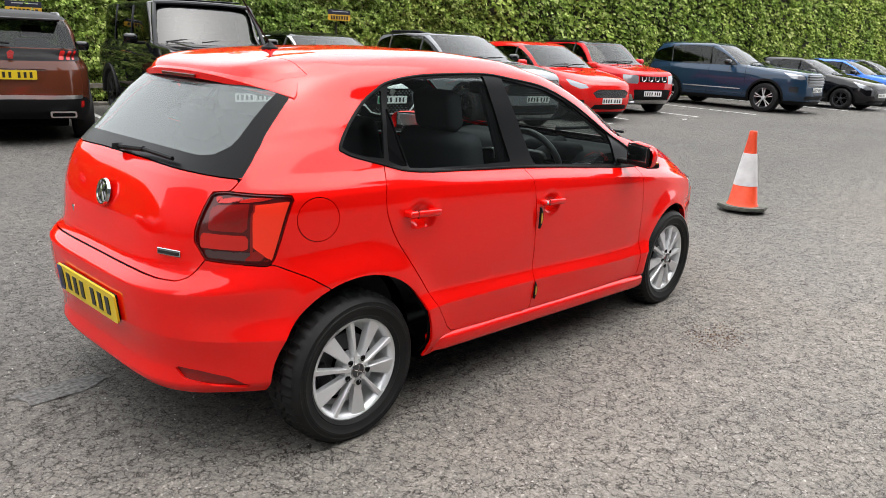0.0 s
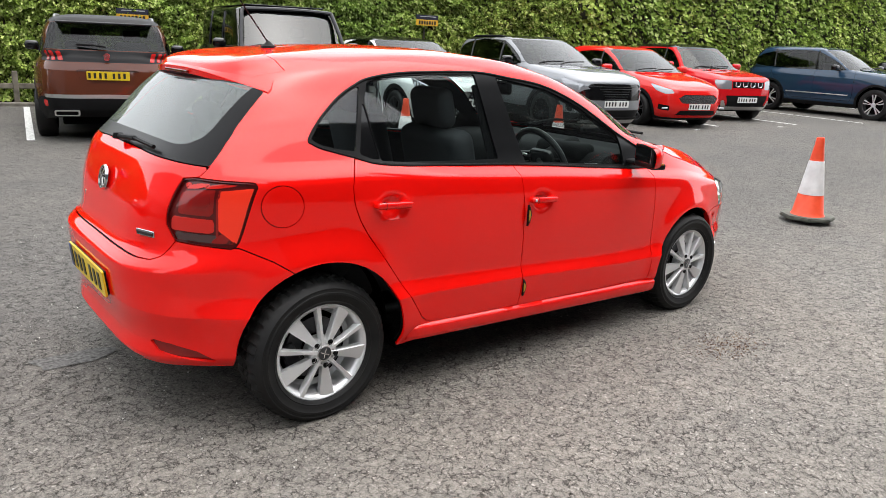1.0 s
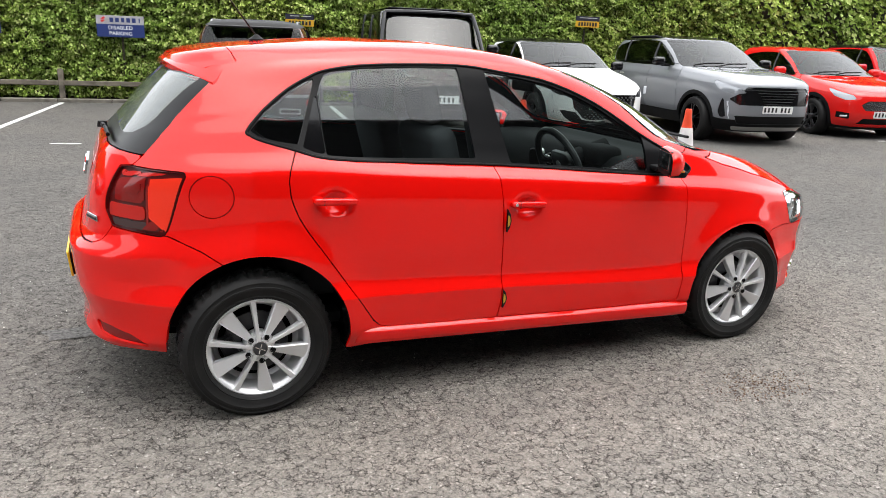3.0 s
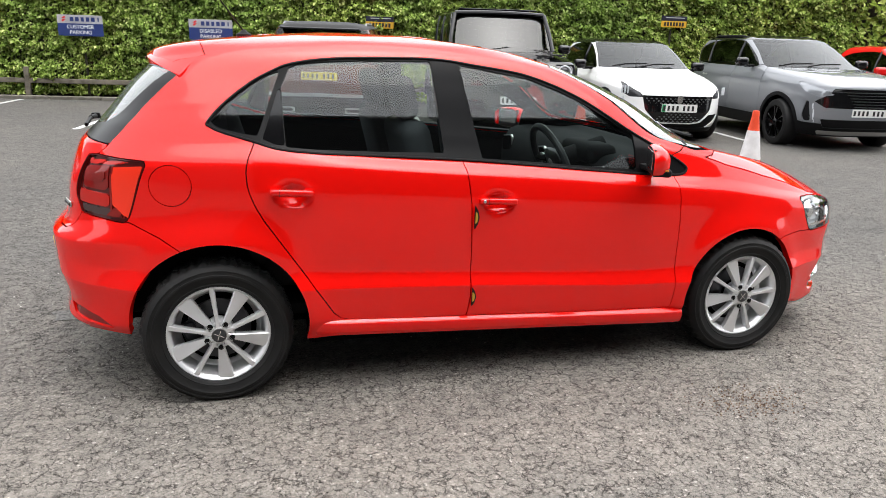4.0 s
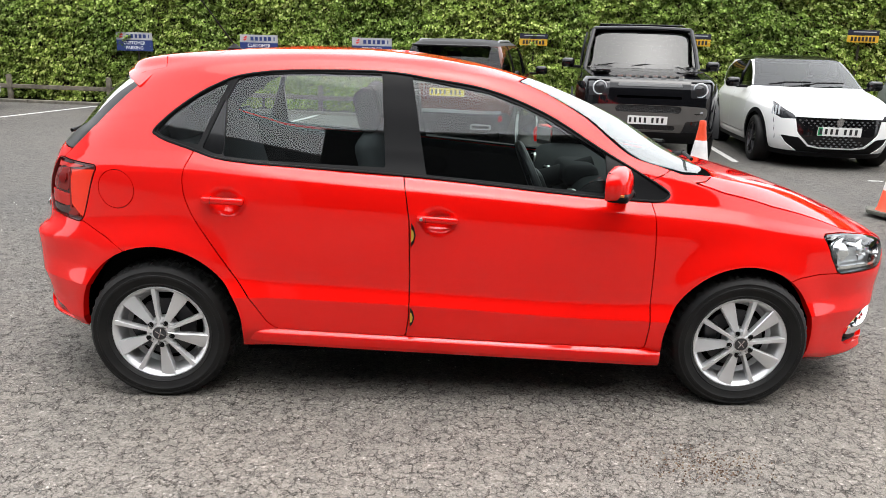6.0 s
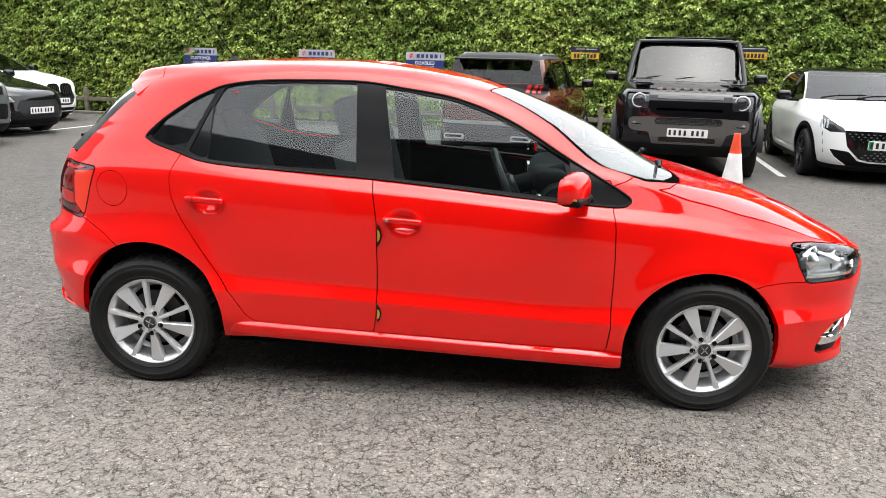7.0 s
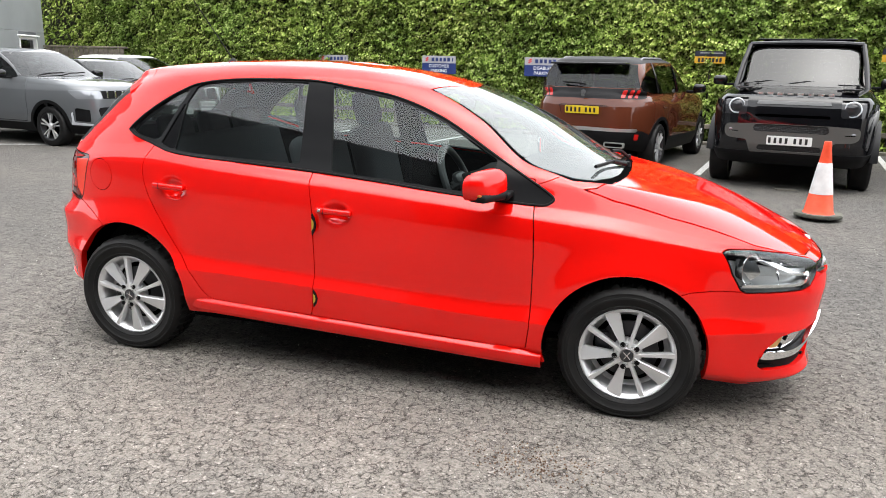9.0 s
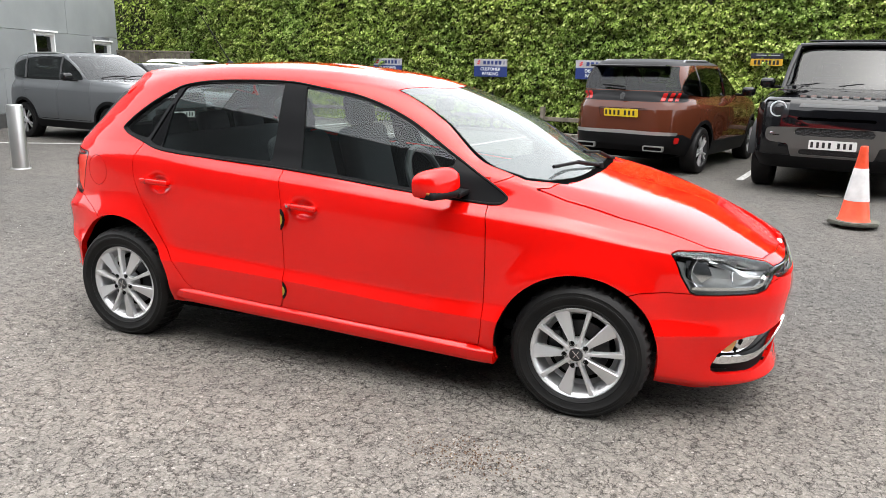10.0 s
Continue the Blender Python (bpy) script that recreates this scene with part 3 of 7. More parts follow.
def make_building():
    """The grey clad showroom: a wall beside the hedge, and the long wall behind the walk."""
    a, b = Vector((-8.4, -0.5, 0)), Vector((-14.3, 13.7, 0))
    d = (b - a).normalized()
    turn = math.degrees(math.atan2(d.y, d.x))
    bld = thing("showroom_building", pose(b.x, b.y, 0, 0, 0, turn), "grey clad showroom building with small white-framed windows", "building", "", "structure")
    length, high = (b - a).length, 6.5
    # wall panels in bands, with the two window openings left free
    holes = ((-4.75, -3.78, 1.25, 2.02), (-1.65, -0.55, 1.25, 1.9))
    for z0, z1 in ((0.3, 1.25), (2.1, 4.1), (4.11, 6.5)):
        for k in range(5):
            part("cladding_panel", box(length / 5 - 0.012, 0.2, z1 - z0 - 0.01, (-length + (k + 0.5) * length / 5, 0, (z0 + z1) / 2), 0.004, 1), CLADDING, bld)
    edges = [-length] + [holes[0][0], holes[0][1], holes[1][0], holes[1][1], 0.0]
    for x0, x1 in ((edges[0], edges[1]), (edges[2], edges[3]), (edges[4], edges[5])):
        part("cladding_panel", box(x1 - x0, 0.2, 0.84, ((x0 + x1) / 2, 0, 1.675), 0.004, 1), CLADDING, bld)
    part("plinth", box(length, 0.24, 0.3, (-length / 2, 0, 0.15), 0.01, 1), PLINTH, bld)
    for x0, x1, z0, z1 in holes:
        w = part("window", box(x1 - x0 - 0.1, 0.02, z1 - z0 - 0.1, ((x0 + x1) / 2, -0.02, (z0 + z1) / 2 + 0.03)), DARKGLASS, bld, "window with white frame")
        for sx, sz, cx, cz in ((x1 - x0, 0.06, (x0 + x1) / 2, z0 + 0.03), (x1 - x0, 0.06, (x0 + x1) / 2, z1 + 0.04), (0.06, z1 - z0 + 0.06, x0 + 0.03, (z0 + z1) / 2 + 0.03), (0.06, z1 - z0 + 0.06, x1 - 0.03, (z0 + z1) / 2 + 0.03)):
            part("frame_bar", box(sx, 0.24, sz, (cx, 0.0, cz), 0.006, 1), WHITE, w)
        part("window_blind", box(x1 - x0 - 0.12, 0.01, (z1 - z0) * 0.75, ((x0 + x1) / 2, 0.06, (z0 + z1) / 2), 0.0), WHITE, w)
        part("lintel", box(x1 - x0 + 0.1, 0.3, 0.04, ((x0 + x1) / 2, -0.03, z1 + 0.09), 0.006, 1), WHITE, w)
    part("return_wall", box(0.2, 6.0, high, (-0.1, 3.1, high / 2)), CLADDING, bld)
    back = thing("showroom_wall", Matrix.Translation((-6.0, -9.0, 0)), "dark grey clad showroom wall behind the walk, with a flat parapet", "wall", "", "structure")
    gable = prism([(-20.0, 0.0), (5.2, 0.0), (5.2, 6.1), (-7.0, 11.55), (-20.0, 6.1)], 0.3)
    part("gable_wall", gable, SLATECLAD, back, "pitched gable wall")
    part("verge", tube([(5.3, 0.02, 6.12), (-7.0, 0.02, 11.62), (-20.1, 0.02, 6.12)], 0.10, 8), PLINTH, back)
    part("cladding_panel", box(8.6, 0.3, 7.4, (9.5, 0.15, 3.7), 0.004, 1), ANTHRACITE, back)
    part("parapet", box(8.7, 0.4, 0.2, (9.5, 0.15, 7.5), 0.02), PLINTH, back)
    # unseen tall blocks, added to darken what the side windows reflect
    for k in range(4):
        part("tower_panel", box(3.98, 0.5, 12.5, (15.85 + 4 * k, 0.25, 6.25), 0.004, 1), ANTHRACITE, back)
    part("sign_panel", box(2.4, 0.1, 1.1, (1.0, -0.04, 4.2), 0.02), BLUE, back)


make_ground()
make_hedge()
make_building()

# ---- traffic cones ----


def traffic_cone(x, y, turn):
    t = thing("traffic_cone", pose(x, y, 0, 0, 0, turn) @ Matrix.Diagonal((1.06, 1.06, 1.07, 1)), "orange traffic cone with white reflective sleeve on asphalt", "traffic cone", "cones beside the car")
    base = [(0.235 * math.cos(radians(a)) * (1.0 if k % 2 else 0.98), 0.235 * math.sin(radians(a)) * (1.0 if k % 2 else 0.98)) for k, a in enumerate(range(0, 360, 45))]
    own = prism(base, 0.032, None)
    bmesh.ops.transform(own, matrix=pose(0, 0, 0.032, 90, 0, 22.5), verts=own.verts)
    bmesh.ops.bevel(own, geom=own.edges[:], offset=0.008, segments=2, affect="EDGES")
    part("base", own, CONEBASE, t, "dirty black rubber base")
    part("body", lathe([(0.168, 0.03), (0.164, 0.042), (0.150, 0.055), (0.131, 0.085), (0.0375, 0.690), (0.0385, 0.700), (0.034, 0.735), (0.031, 0.748), (0.024, 0.75), (0.022, 0.742)], 40, "Z"), CONE, t, smooth=True)

    def rad(z):
        return 0.131 + (0.0375 - 0.131) * (z - 0.085) / 0.605 + 0.0025

    part("sleeve", lathe([(rad(0.25) - 0.002, 0.25), (rad(0.252), 0.252), (rad(0.545), 0.545), (rad(0.547) - 0.002, 0.547)], 40, "Z"), SLEEVE, t, "white reflective sleeve", smooth=True)
    return t


CONE = material("cone_orange", (0.75, 0.07, 0.02), 0.45)
speckle(CONE, 14.0, (0.68, 0.055, 0.015), (0.8, 0.085, 0.03))
SLEEVE = material("sleeve_white", (0.62, 0.60, 0.60), 0.5)
speckle(SLEEVE, 9.0, (0.52, 0.50, 0.5), (0.7, 0.68, 0.68))
CONEBASE = material("cone_base_rubber", (0.05, 0.055, 0.045), 0.8)
speckle(CONEBASE, 10.0, (0.025, 0.026, 0.024), (0.11, 0.115, 0.09))
traffic_cone(5.72, 0.03, 10)
traffic_cone(4.17, 4.5, 35)
traffic_cone(5.72, 3.33, 60)

# ---- cars ----


def plain_plate(parent, at, turn, mat, width=0.52, height=0.111, name="number_plate"):
    """A number plate facing -y in its own frame, with plain bars for its characters."""
    bm = prism(rounded(width, height, 0.012), 0.008)
    p = part(name, bm, mat, parent, "plate with dark bars", place=Matrix.Translation(at) @ turn)
    for k in range(7):
        x = (-0.40 + k * 0.115 + (0.06 if k > 3 else 0.0)) * width / 0.52 * 0.56
        part("bar", box(0.03, 0.003, height * 0.62, (x, -0.0015, 0)), INK, p)
    return p

# ---- the red hatchback ----
POLO_RINGS = [
    ring(-0.615, 3.23, 0.785, 4.4, 3.4, [(-0.615, 0.275), (-0.35, 0.285), (0.37, 0.25), (2.11, 0.213), (2.7, 0.2), (2.95, 0.18), (3.23, 0.165)]),
    ring(-0.635, 3.285, 0.818, 4.4, 3.5, [(-0.635, 0.315), (-0.35, 0.33), (0.37, 0.305), (2.11, 0.262), (2.8, 0.235), (3.285, 0.21)]),
    ring(-0.625, 3.265, 0.829, 4.4, 3.6, [(-0.625, 0.37), (-0.35, 0.375), (0.4, 0.335), (1.03, 0.315), (2.05, 0.285), (2.8, 0.285), (3.265, 0.27)]),
    ring(-0.65, 3.29, 0.840, 4.4, 3.6, [(-0.65, 0.5), (-0.35, 0.49), (0.41, 0.474), (1.03, 0.453), (2.04, 0.402), (2.8, 0.41), (3.29, 0.4)]),
    ring(-0.658, 3.30, 0.820, 4.4, 3.6, [(-0.65, 0.575), (0.4, 0.545), (2.04, 0.475), (2.8, 0.48), (3.3, 0.47)]),
    ring(-0.662, 3.31, 0.824, 4.4, 3.6, [(-0.66, 0.655), (0, 0.67), (1, 0.66), (2.04, 0.61), (2.8, 0.585), (3.31, 0.56)]),
    ring(-0.60, 3.305, 0.822, 4.4, 3.6, [(-0.6, 0.715), (-0.3, 0.77), (0.3, 0.81), (1, 0.79), (2.04, 0.715), (2.6, 0.68), (3.3, 0.625)]),
    ring(-0.575, 3.285, 0.810, 4.6, 3.6, [(-0.575, 0.86), (-0.35, 0.955), (0.15, 0.972), (1, 0.924), (1.95, 0.848), (2.32, 0.812), (2.8, 0.745), (3.285, 0.68)]),
    ring(-0.515, 3.255, 0.752, 5.0, 3.6, [(-0.51, 1.03), (-0.2, 1.055), (0.17, 1.055), (0.64, 1.002), (1.35, 0.952), (1.98, 0.9), (2.3, 0.875), (2.7, 0.8), (2.95, 0.755), (3.255, 0.7)]),
    ring(-0.46, 3.20, 0.715, 5.4, 3.6, [(-0.46, 1.08), (0, 1.12), (0.64, 1.07), (1.35, 1.02), (1.95, 0.985), (2.22, 0.958), (2.45, 0.905), (2.7, 0.845), (2.9, 0.8), (3.19, 0.735)]),
    ring(-0.432, 2.85, 0.69, 5.4, 3.8, [(-0.432, 1.11), (0, 1.16), (0.64, 1.12), (1.35, 1.07), (1.9, 1.035), (2.2, 1.0), (2.5, 0.955), (2.85, 0.88)]),
    ring(-0.405, 2.40, 0.665, 5.4, 4.5, [(-0.405, 1.14), (0, 1.2), (0.64, 1.17), (1.35, 1.12), (1.9, 1.07), (2.15, 1.02), (2.4, 0.98)]),
    ring(-0.315, 1.98, 0.614, 5.4, 4.5, [(-0.315, 1.24), (0, 1.265), (0.64, 1.27), (1.35, 1.23), (1.75, 1.21), (1.98, 1.195)], 1.0),
    ring(-0.225, 1.63, 0.545, 4.8, 4.5, [(-0.225, 1.33), (-0.1, 1.34), (0.2, 1.37), (0.64, 1.385), (1.2, 1.365), (1.63, 1.33)], 0.8),
    ring(-0.236, 1.54, 0.512, 4.4, 4.2, [(-0.236, 1.340), (-0.12, 1.354), (0.2, 1.392), (0.64, 1.41), (1.15, 1.393), (1.54, 1.358)], 0.7),
    ring(-0.225, 1.44, 0.465, 4.2, 4.0, [(-0.225, 1.368), (-0.12, 1.388), (0.2, 1.412), (0.64, 1.432), (1.1, 1.42), (1.44, 1.385)], 0.6),
    ring(0.05, 1.25, 0.27, 3.5, 3.5, [(0.05, 1.423), (0.4, 1.448), (0.8, 1.455), (1.25, 1.422)], 0.6),
    ring(0.25, 1.0, 0.0005, 3.0, 3.0, [(0.25, 1.445), (0.6, 1.463), (1.0, 1.455)], 0.6),
]
ARCHES = ((0.008, 0.325, 0.348), (2.455, 0.295, 0.343))


def polo_bulge(g):
    """Flared arches, and dished doors round the handles."""
    x, z = g[..., 0], g[..., 2]
    push = np.zeros_like(x)
    for cx, cz, r in ARCHES:
        d = np.hypot(x - cx, (z - cz) * 1.02)
        push += 0.021 * np.exp(-(((d - r) / 0.080) ** 2)) * (z > cz - 0.25)
    for hx, hz in ((0.315, 0.855), (1.165, 0.802)):
        d = ((x - hx) / 0.062) ** 2 + ((z - hz) / 0.04) ** 2
        push -= 0.018 * np.clip(1 - d, 0, 1) ** 0.7
    g[..., 1] += push * (g[..., 1] > 0.6)
    return g


DLO = smooth_outline([(-0.003, 1.127), (0.066, 1.194), (0.166, 1.264), (0.25, 1.307), (0.32, 1.334), (0.45, 1.355), (0.631, 1.365), (0.922, 1.366), (1.117, 1.343), (1.360, 1.304), (1.603, 1.217), (1.843, 1.085), (1.986, 1.008), (2.108, 0.935), (2.10, 0.905), (2.06, 0.897), (1.981, 0.900), (1.797, 0.911), (1.352, 0.952), (1.019, 0.980), (0.643, 1.002), (0.40, 1.017), (0.25, 1.035), (0.168, 1.059), (0.05, 1.092), (0.008, 1.110)])


def wave_line(points, x):
    px, py = zip(*points)
    return np.interp(x, px, py)


REAR_DOOR = [(0.168, 1.10), (0.168, 1.059), (0.138, 0.997), (0.129, 0.953), (0.132, 0.90), (0.140, 0.867), (0.160, 0.815), (0.192, 0.758), (0.303, 0.597), (0.412, 0.436), (0.456, 0.368), (0.485, 0.343), (0.525, 0.332), (0.765, 0.322), (1.031, 0.313), (1.043, 0.402), (1.045, 0.58), (1.038, 0.804), (1.026, 0.892), (1.012, 0.978), (1.0, 1.05)]
FRONT_DOOR = [(1.0, 1.05), (1.012, 0.978), (1.026, 0.892), (1.038, 0.804), (1.045, 0.58), (1.043, 0.402), (1.031, 0.313), (2.02, 0.270), (2.044, 0.285), (2.054, 0.381), (2.055, 0.539), (2.055, 0.687), (2.05, 0.806), (2.037, 0.90), (2.03, 1.0)]
# the panes and the lamps, by x and z, or by the run from tail or nose and z
QUARTER_PANE = [(0.015, 1.128), (0.072, 1.185), (0.168, 1.252), (0.240, 1.289), (0.270, 1.300), (0.176, 1.086), (0.10, 1.097), (0.036, 1.114)]
FIXED_PANE = [(0.205, 1.072), (0.273, 1.238), (0.278, 1.052), (0.25, 1.055)]
REAR_PANE = [(0.292, 1.046), (0.288, 1.25), (0.323, 1.318), (0.36, 1.332), (0.45, 1.341), (0.63, 1.351), (0.905, 1.352), (0.930, 1.015), (0.643, 1.024), (0.40, 1.036)]
FRONT_PANE = [(1.045, 1.338), (1.12, 1.328), (1.36, 1.288), (1.50, 1.242), (1.603, 1.199), (1.848, 1.068), (1.840, 0.93), (1.352, 0.972), (1.108, 0.990)]
HEADLAMP = [(0.944, 0.748), (0.90, 0.757), (0.773, 0.752), (0.612, 0.732), (0.49, 0.704), (0.483, 0.685), (0.508, 0.642), (0.551, 0.598), (0.60, 0.586), (0.869, 0.584), (0.895, 0.598), (0.93, 0.666)]
TAIL_LAMP = [(0.592, 0.995), (0.64, 1.0), (0.875, 0.985), (0.889, 0.97), (0.835, 0.757), (0.82, 0.750), (0.607, 0.773), (0.567, 0.831), (0.564, 0.86), (0.582, 0.946)]
TAILGATE = [(-1, 0.700), (0.30, 0.696), (0.45, 0.693), (0.53, 0.696), (0.56, 0.71), (0.58, 0.735), (0.607, 0.773), (0.567, 0.831), (0.564, 0.86), (0.582, 0.946), (0.592, 0.995), (0.64, 1.0), (0.656, 1.006), (0.668, 1.038), (0.474, 1.050), (0.2, 1.058), (-1, 1.058)]
REAR_GLASS = [(-1, 1.060), (0.2, 1.060), (0.474, 1.052), (0.668, 1.040), (0.612, 1.27), (0.595, 1.30), (0.40, 1.325), (0.2, 1.332), (-1, 1.336)]
REAR_CLEAR = [(-1, 1.105), (0.3, 1.102), (0.44, 1.098), (0.50, 1.105), (0.535, 1.13), (0.545, 1.16), (0.538, 1.30), (0.40, 1.31), (-1, 1.315)]
SCREEN_EDGE = [(-1, 0.983), (0.60, 0.983), (0.668, 0.998), (0.660, 1.02), (0.59, 1.155), (0.492, 1.335), (0.42, 1.42), (-1, 1.45)]
SCREEN_CLEAR = [(-1, 0.996), (0.45, 0.994), (0.60, 0.996), (0.655, 1.008), (0.650, 1.02), (0.583, 1.155), (0.486, 1.334), (0.414, 1.42), (-1, 1.45)]
BONNET = [(2.235, 0.688), (2.36, 0.685), (2.595, 0.657), (2.824, 0.612), (2.943, 0.590), (3.05, 0.545), (3.16, 0.464), (3.215, 0.3), (3.235, 0.12), (3.24, -0.5), (2.40, -0.5), (2.40, 0.1), (2.375, 0.45), (2.34, 0.61), (2.29, 0.665)]
FRONT_BUMPER = [(2.58, 0.50), (2.60, 0.538), (2.647, 0.565), (2.701, 0.583), (2.807, 0.592), (2.90, 0.588), (3.15, 0.588), (3.22, 0.63), (3.27, 0.648), (3.45, 0.65), (3.45, 0.05), (2.55, 0.05)]
REAR_BUMPER = [(-0.10, 0.60), (-0.129, 0.648), (-0.197, 0.695), (-0.307, 0.750), (-0.36, 0.757), (-0.45, 0.767), (-0.505, 0.775), (-0.53, 0.735), (-0.565, 0.705), (-0.62, 0.699), (-0.9, 0.699), (-0.9, 0.05), (-0.15, 0.05)]
GRILLE = [(-1, 0.695), (0.25, 0.693), (0.478, 0.688), (0.496, 0.652), (0.46, 0.638), (0.25, 0.632), (-1, 0.632)]
FOG_GRILLE = [(0.738, 0.268), (0.715, 0.323), (0.665, 0.385), (0.60, 0.398), (0.515, 0.400), (0.40, 0.418), (0.30, 0.44), (0.285, 0.40), (0.30, 0.33), (0.34, 0.28), (0.42, 0.258), (0.52, 0.247), (0.70, 0.250)]
FOG_LAMP = [(0.69, 0.325), (0.662, 0.375), (0.60, 0.39), (0.515, 0.392), (0.545, 0.342), (0.60, 0.32)]
LOWER_GRILLE = [(-1, 0.45), (0.22, 0.45), (0.25, 0.44), (0.255, 0.30), (0.23, 0.25), (-1, 0.245)]


def xz(sh):
    return sh.v[:, [0, 2]]


def yz(sh):
    return sh.v[:, [1, 2]]


def rz(sh):
    return np.c_[sh.s[:, 0], sh.v[:, 2]]


def nz(sh):
    return np.c_[sh.s[:, 1], sh.v[:, 2]]


def both(sh):
    return sh.joined(sh.mirrored())


def alloy_wheel(car, x, side, turn):
    """A fifteen-inch alloy wheel with five broad and five narrow spokes, its outer face towards +y before it is turned."""
    w = part("wheel", lathe([(0.150, -0.10), (0.168, -0.085), (0.178, -0.03), (0.186, -0.012), (0.199, -0.004), (0.2035, -0.006), (0.2035, -0.014)], 72), ALLOY, car,
             "silver alloy wheel", place=pose(x, side * 0.795, 0.293, 0, 0, 0 if side > 0 else 180) @ Matrix.Rotation(radians(turn) * (1 if side > 0 else 1), 4, "Y"), smooth=True)
    R = 0.302
    prof = [(0.199, -0.016), (0.2025, -0.006), (0.209, 0.001), (0.214, 0.004), (0.217, 0.0075), (0.220, 0.006), (0.230, 0.010), (0.246, 0.0135), (0.2475, 0.0150), (0.256, 0.0148), (0.2575, 0.0130), (0.268, 0.0115), (0.2695, 0.0125), (0.273, 0.0120), (0.2745, 0.0095), (0.284, 0.003), (0.2935, -0.012), (R - 0.004, -0.022), (R, -0.036),
            (R, -0.062), (R - 0.007, -0.063), (R - 0.007, -0.071), (R, -0.072), (R, -0.098), (R - 0.007, -0.099), (R - 0.007, -0.107), (R, -0.108), (R, -0.145), (R - 0.008, -0.16), (0.27, -0.175), (0.2, -0.165)]
    bm = lathe(prof, 144)
    for v in bm.verts:
        r = math.hypot(v.co.x, v.co.z)
        a = math.degrees(math.atan2(v.co.z, v.co.x)) % 7.5
        if r > 0.288 and a < 2.6 and v.co.y > -0.16:
            k = (r - (0.0085 if r > 0.296 else 0.003)) / r
            v.co.x *= k
            v.co.z *= k
    part("tyre", bm, RUBBER, w, "worn black tyre with grooved tread", smooth=True)
    part("brake_disc", lathe([(0.06, -0.080), (0.128, -0.080), (0.128, -0.092), (0.06, -0.092)], 48), DARKALLOY, w, "dark brake disc", smooth=True)
    part("back_plate", lathe([(0.0, -0.105), (0.16, -0.105), (0.16, -0.11)], 40), VOID, w)
    part("brake_caliper", box(0.06, 0.05, 0.12, (0.105, -0.085, 0.02), 0.01), DARKALLOY, w)
    for k in range(5):
        for broad in (True, False):
            a = radians(72 * k + (0 if broad else 36))
            own = bmesh.new()
            rows = []
            for r, hw, y, fold in ((0.030, 0.012, 0.002, 0.0), (0.060, 0.0125 if broad else 0.008, 0.001, 0.004), (0.110, 0.020 if broad else 0.0085, -0.001, 0.006), (0.160, 0.028 if broad else 0.0105, -0.004, 0.007), (0.1985, 0.0335 if broad else 0.0125, -0.0065, 0.004)):
                if broad:
                    row = [(-hw, y - 0.03), (-hw, y - 0.003), (-hw + 0.003, y), (hw - 0.006, y - fold), (hw, y - fold - 0.002), (hw, y - 0.03)]
                else:
                    row = [(-hw, y - 0.03), (-hw, y - 0.005), (-hw + 0.003, y), (hw - 0.003, y), (hw, y - 0.005), (hw, y - 0.03)]
                rows.append([own.verts.new((r, yy, ww)) for ww, yy in row])
            for i in range(len(rows) - 1):
                for j in range(5):
                    own.faces.new((rows[i][j], rows[i][j + 1], rows[i + 1][j + 1], rows[i + 1][j]))
            bmesh.ops.recalc_face_normals(own, faces=own.faces)
            bmesh.ops.transform(own, matrix=Matrix.Rotation(-a, 4, "Y"), verts=own.verts)
            part("spoke", own, ALLOY, w, smooth=True)
        a = radians(72 * k + 0)
        own = lathe([(0.0, -0.002), (0.0075, -0.002), (0.009, -0.004), (0.0108, 0.0015), (0.0118, 0.0016)], 14)
        bmesh.ops.transform(own, matrix=Matrix.Translation((0.051 * math.cos(a), 0.0035, 0.051 * math.sin(a))), verts=own.verts)
        part("wheel_bolt", own, BLACK, w, smooth=True)
    part("hub", lathe([(0.045, 0.001), (0.056, -0.002), (0.062, -0.02), (0.062, -0.06)], 40), ALLOY, w, smooth=True)
    part("centre_cap", lathe([(0.0, 0.006), (0.022, 0.0055), (0.027, 0.003), (0.028, 0.0)], 32), DARKALLOY, w, smooth=True)
    for up in (1, -1):
        chevron = prism([(-0.015, 0.016 * up), (-0.011, 0.016 * up), (0.0, 0.001 * up), (0.011, 0.016 * up), (0.015, 0.016 * up), (0.0, -0.004 * up)], -0.003)
        bmesh.ops.recalc_face_normals(chevron, faces=chevron.faces)
        part("cap_emblem", chevron, BRIGHT, w, place=Matrix.Translation((0, 0.0085, 0)))
    part("cap_ring", lathe([(0.026, 0.003), (0.0275, 0.0065), (0.030, 0.0065), (0.0315, 0.001)], 32), CHROME, w, smooth=True)
    return w


def seat(car, x, y, back_turn=-14.0, wide=0.5):
    s = part("front_seat", box(0.50, wide, 0.16, (0, 0, 0), 0.05, 3), CLOTH, car, "dark cloth front seat", place=Matrix.Translation((x, y, 0.47)), smooth=True)
    part("backrest", box(0.13, wide - 0.02, 0.62, (-0.30, 0, 0.34), 0.055, 3, Matrix.Rotation(radians(back_turn), 4, "Y")), CLOTH, s, smooth=True)
    part("headrest", box(0.09, 0.27, 0.18, (-0.385, 0, 0.73), 0.04, 3, Matrix.Rotation(radians(back_turn), 4, "Y")), CLOTH, s, smooth=True)
    for k in (-0.06, 0.06):
        part("headrest_post", tube([(-0.36, k, 0.56), (-0.38, k, 0.68)], 0.006), STEEL, s)


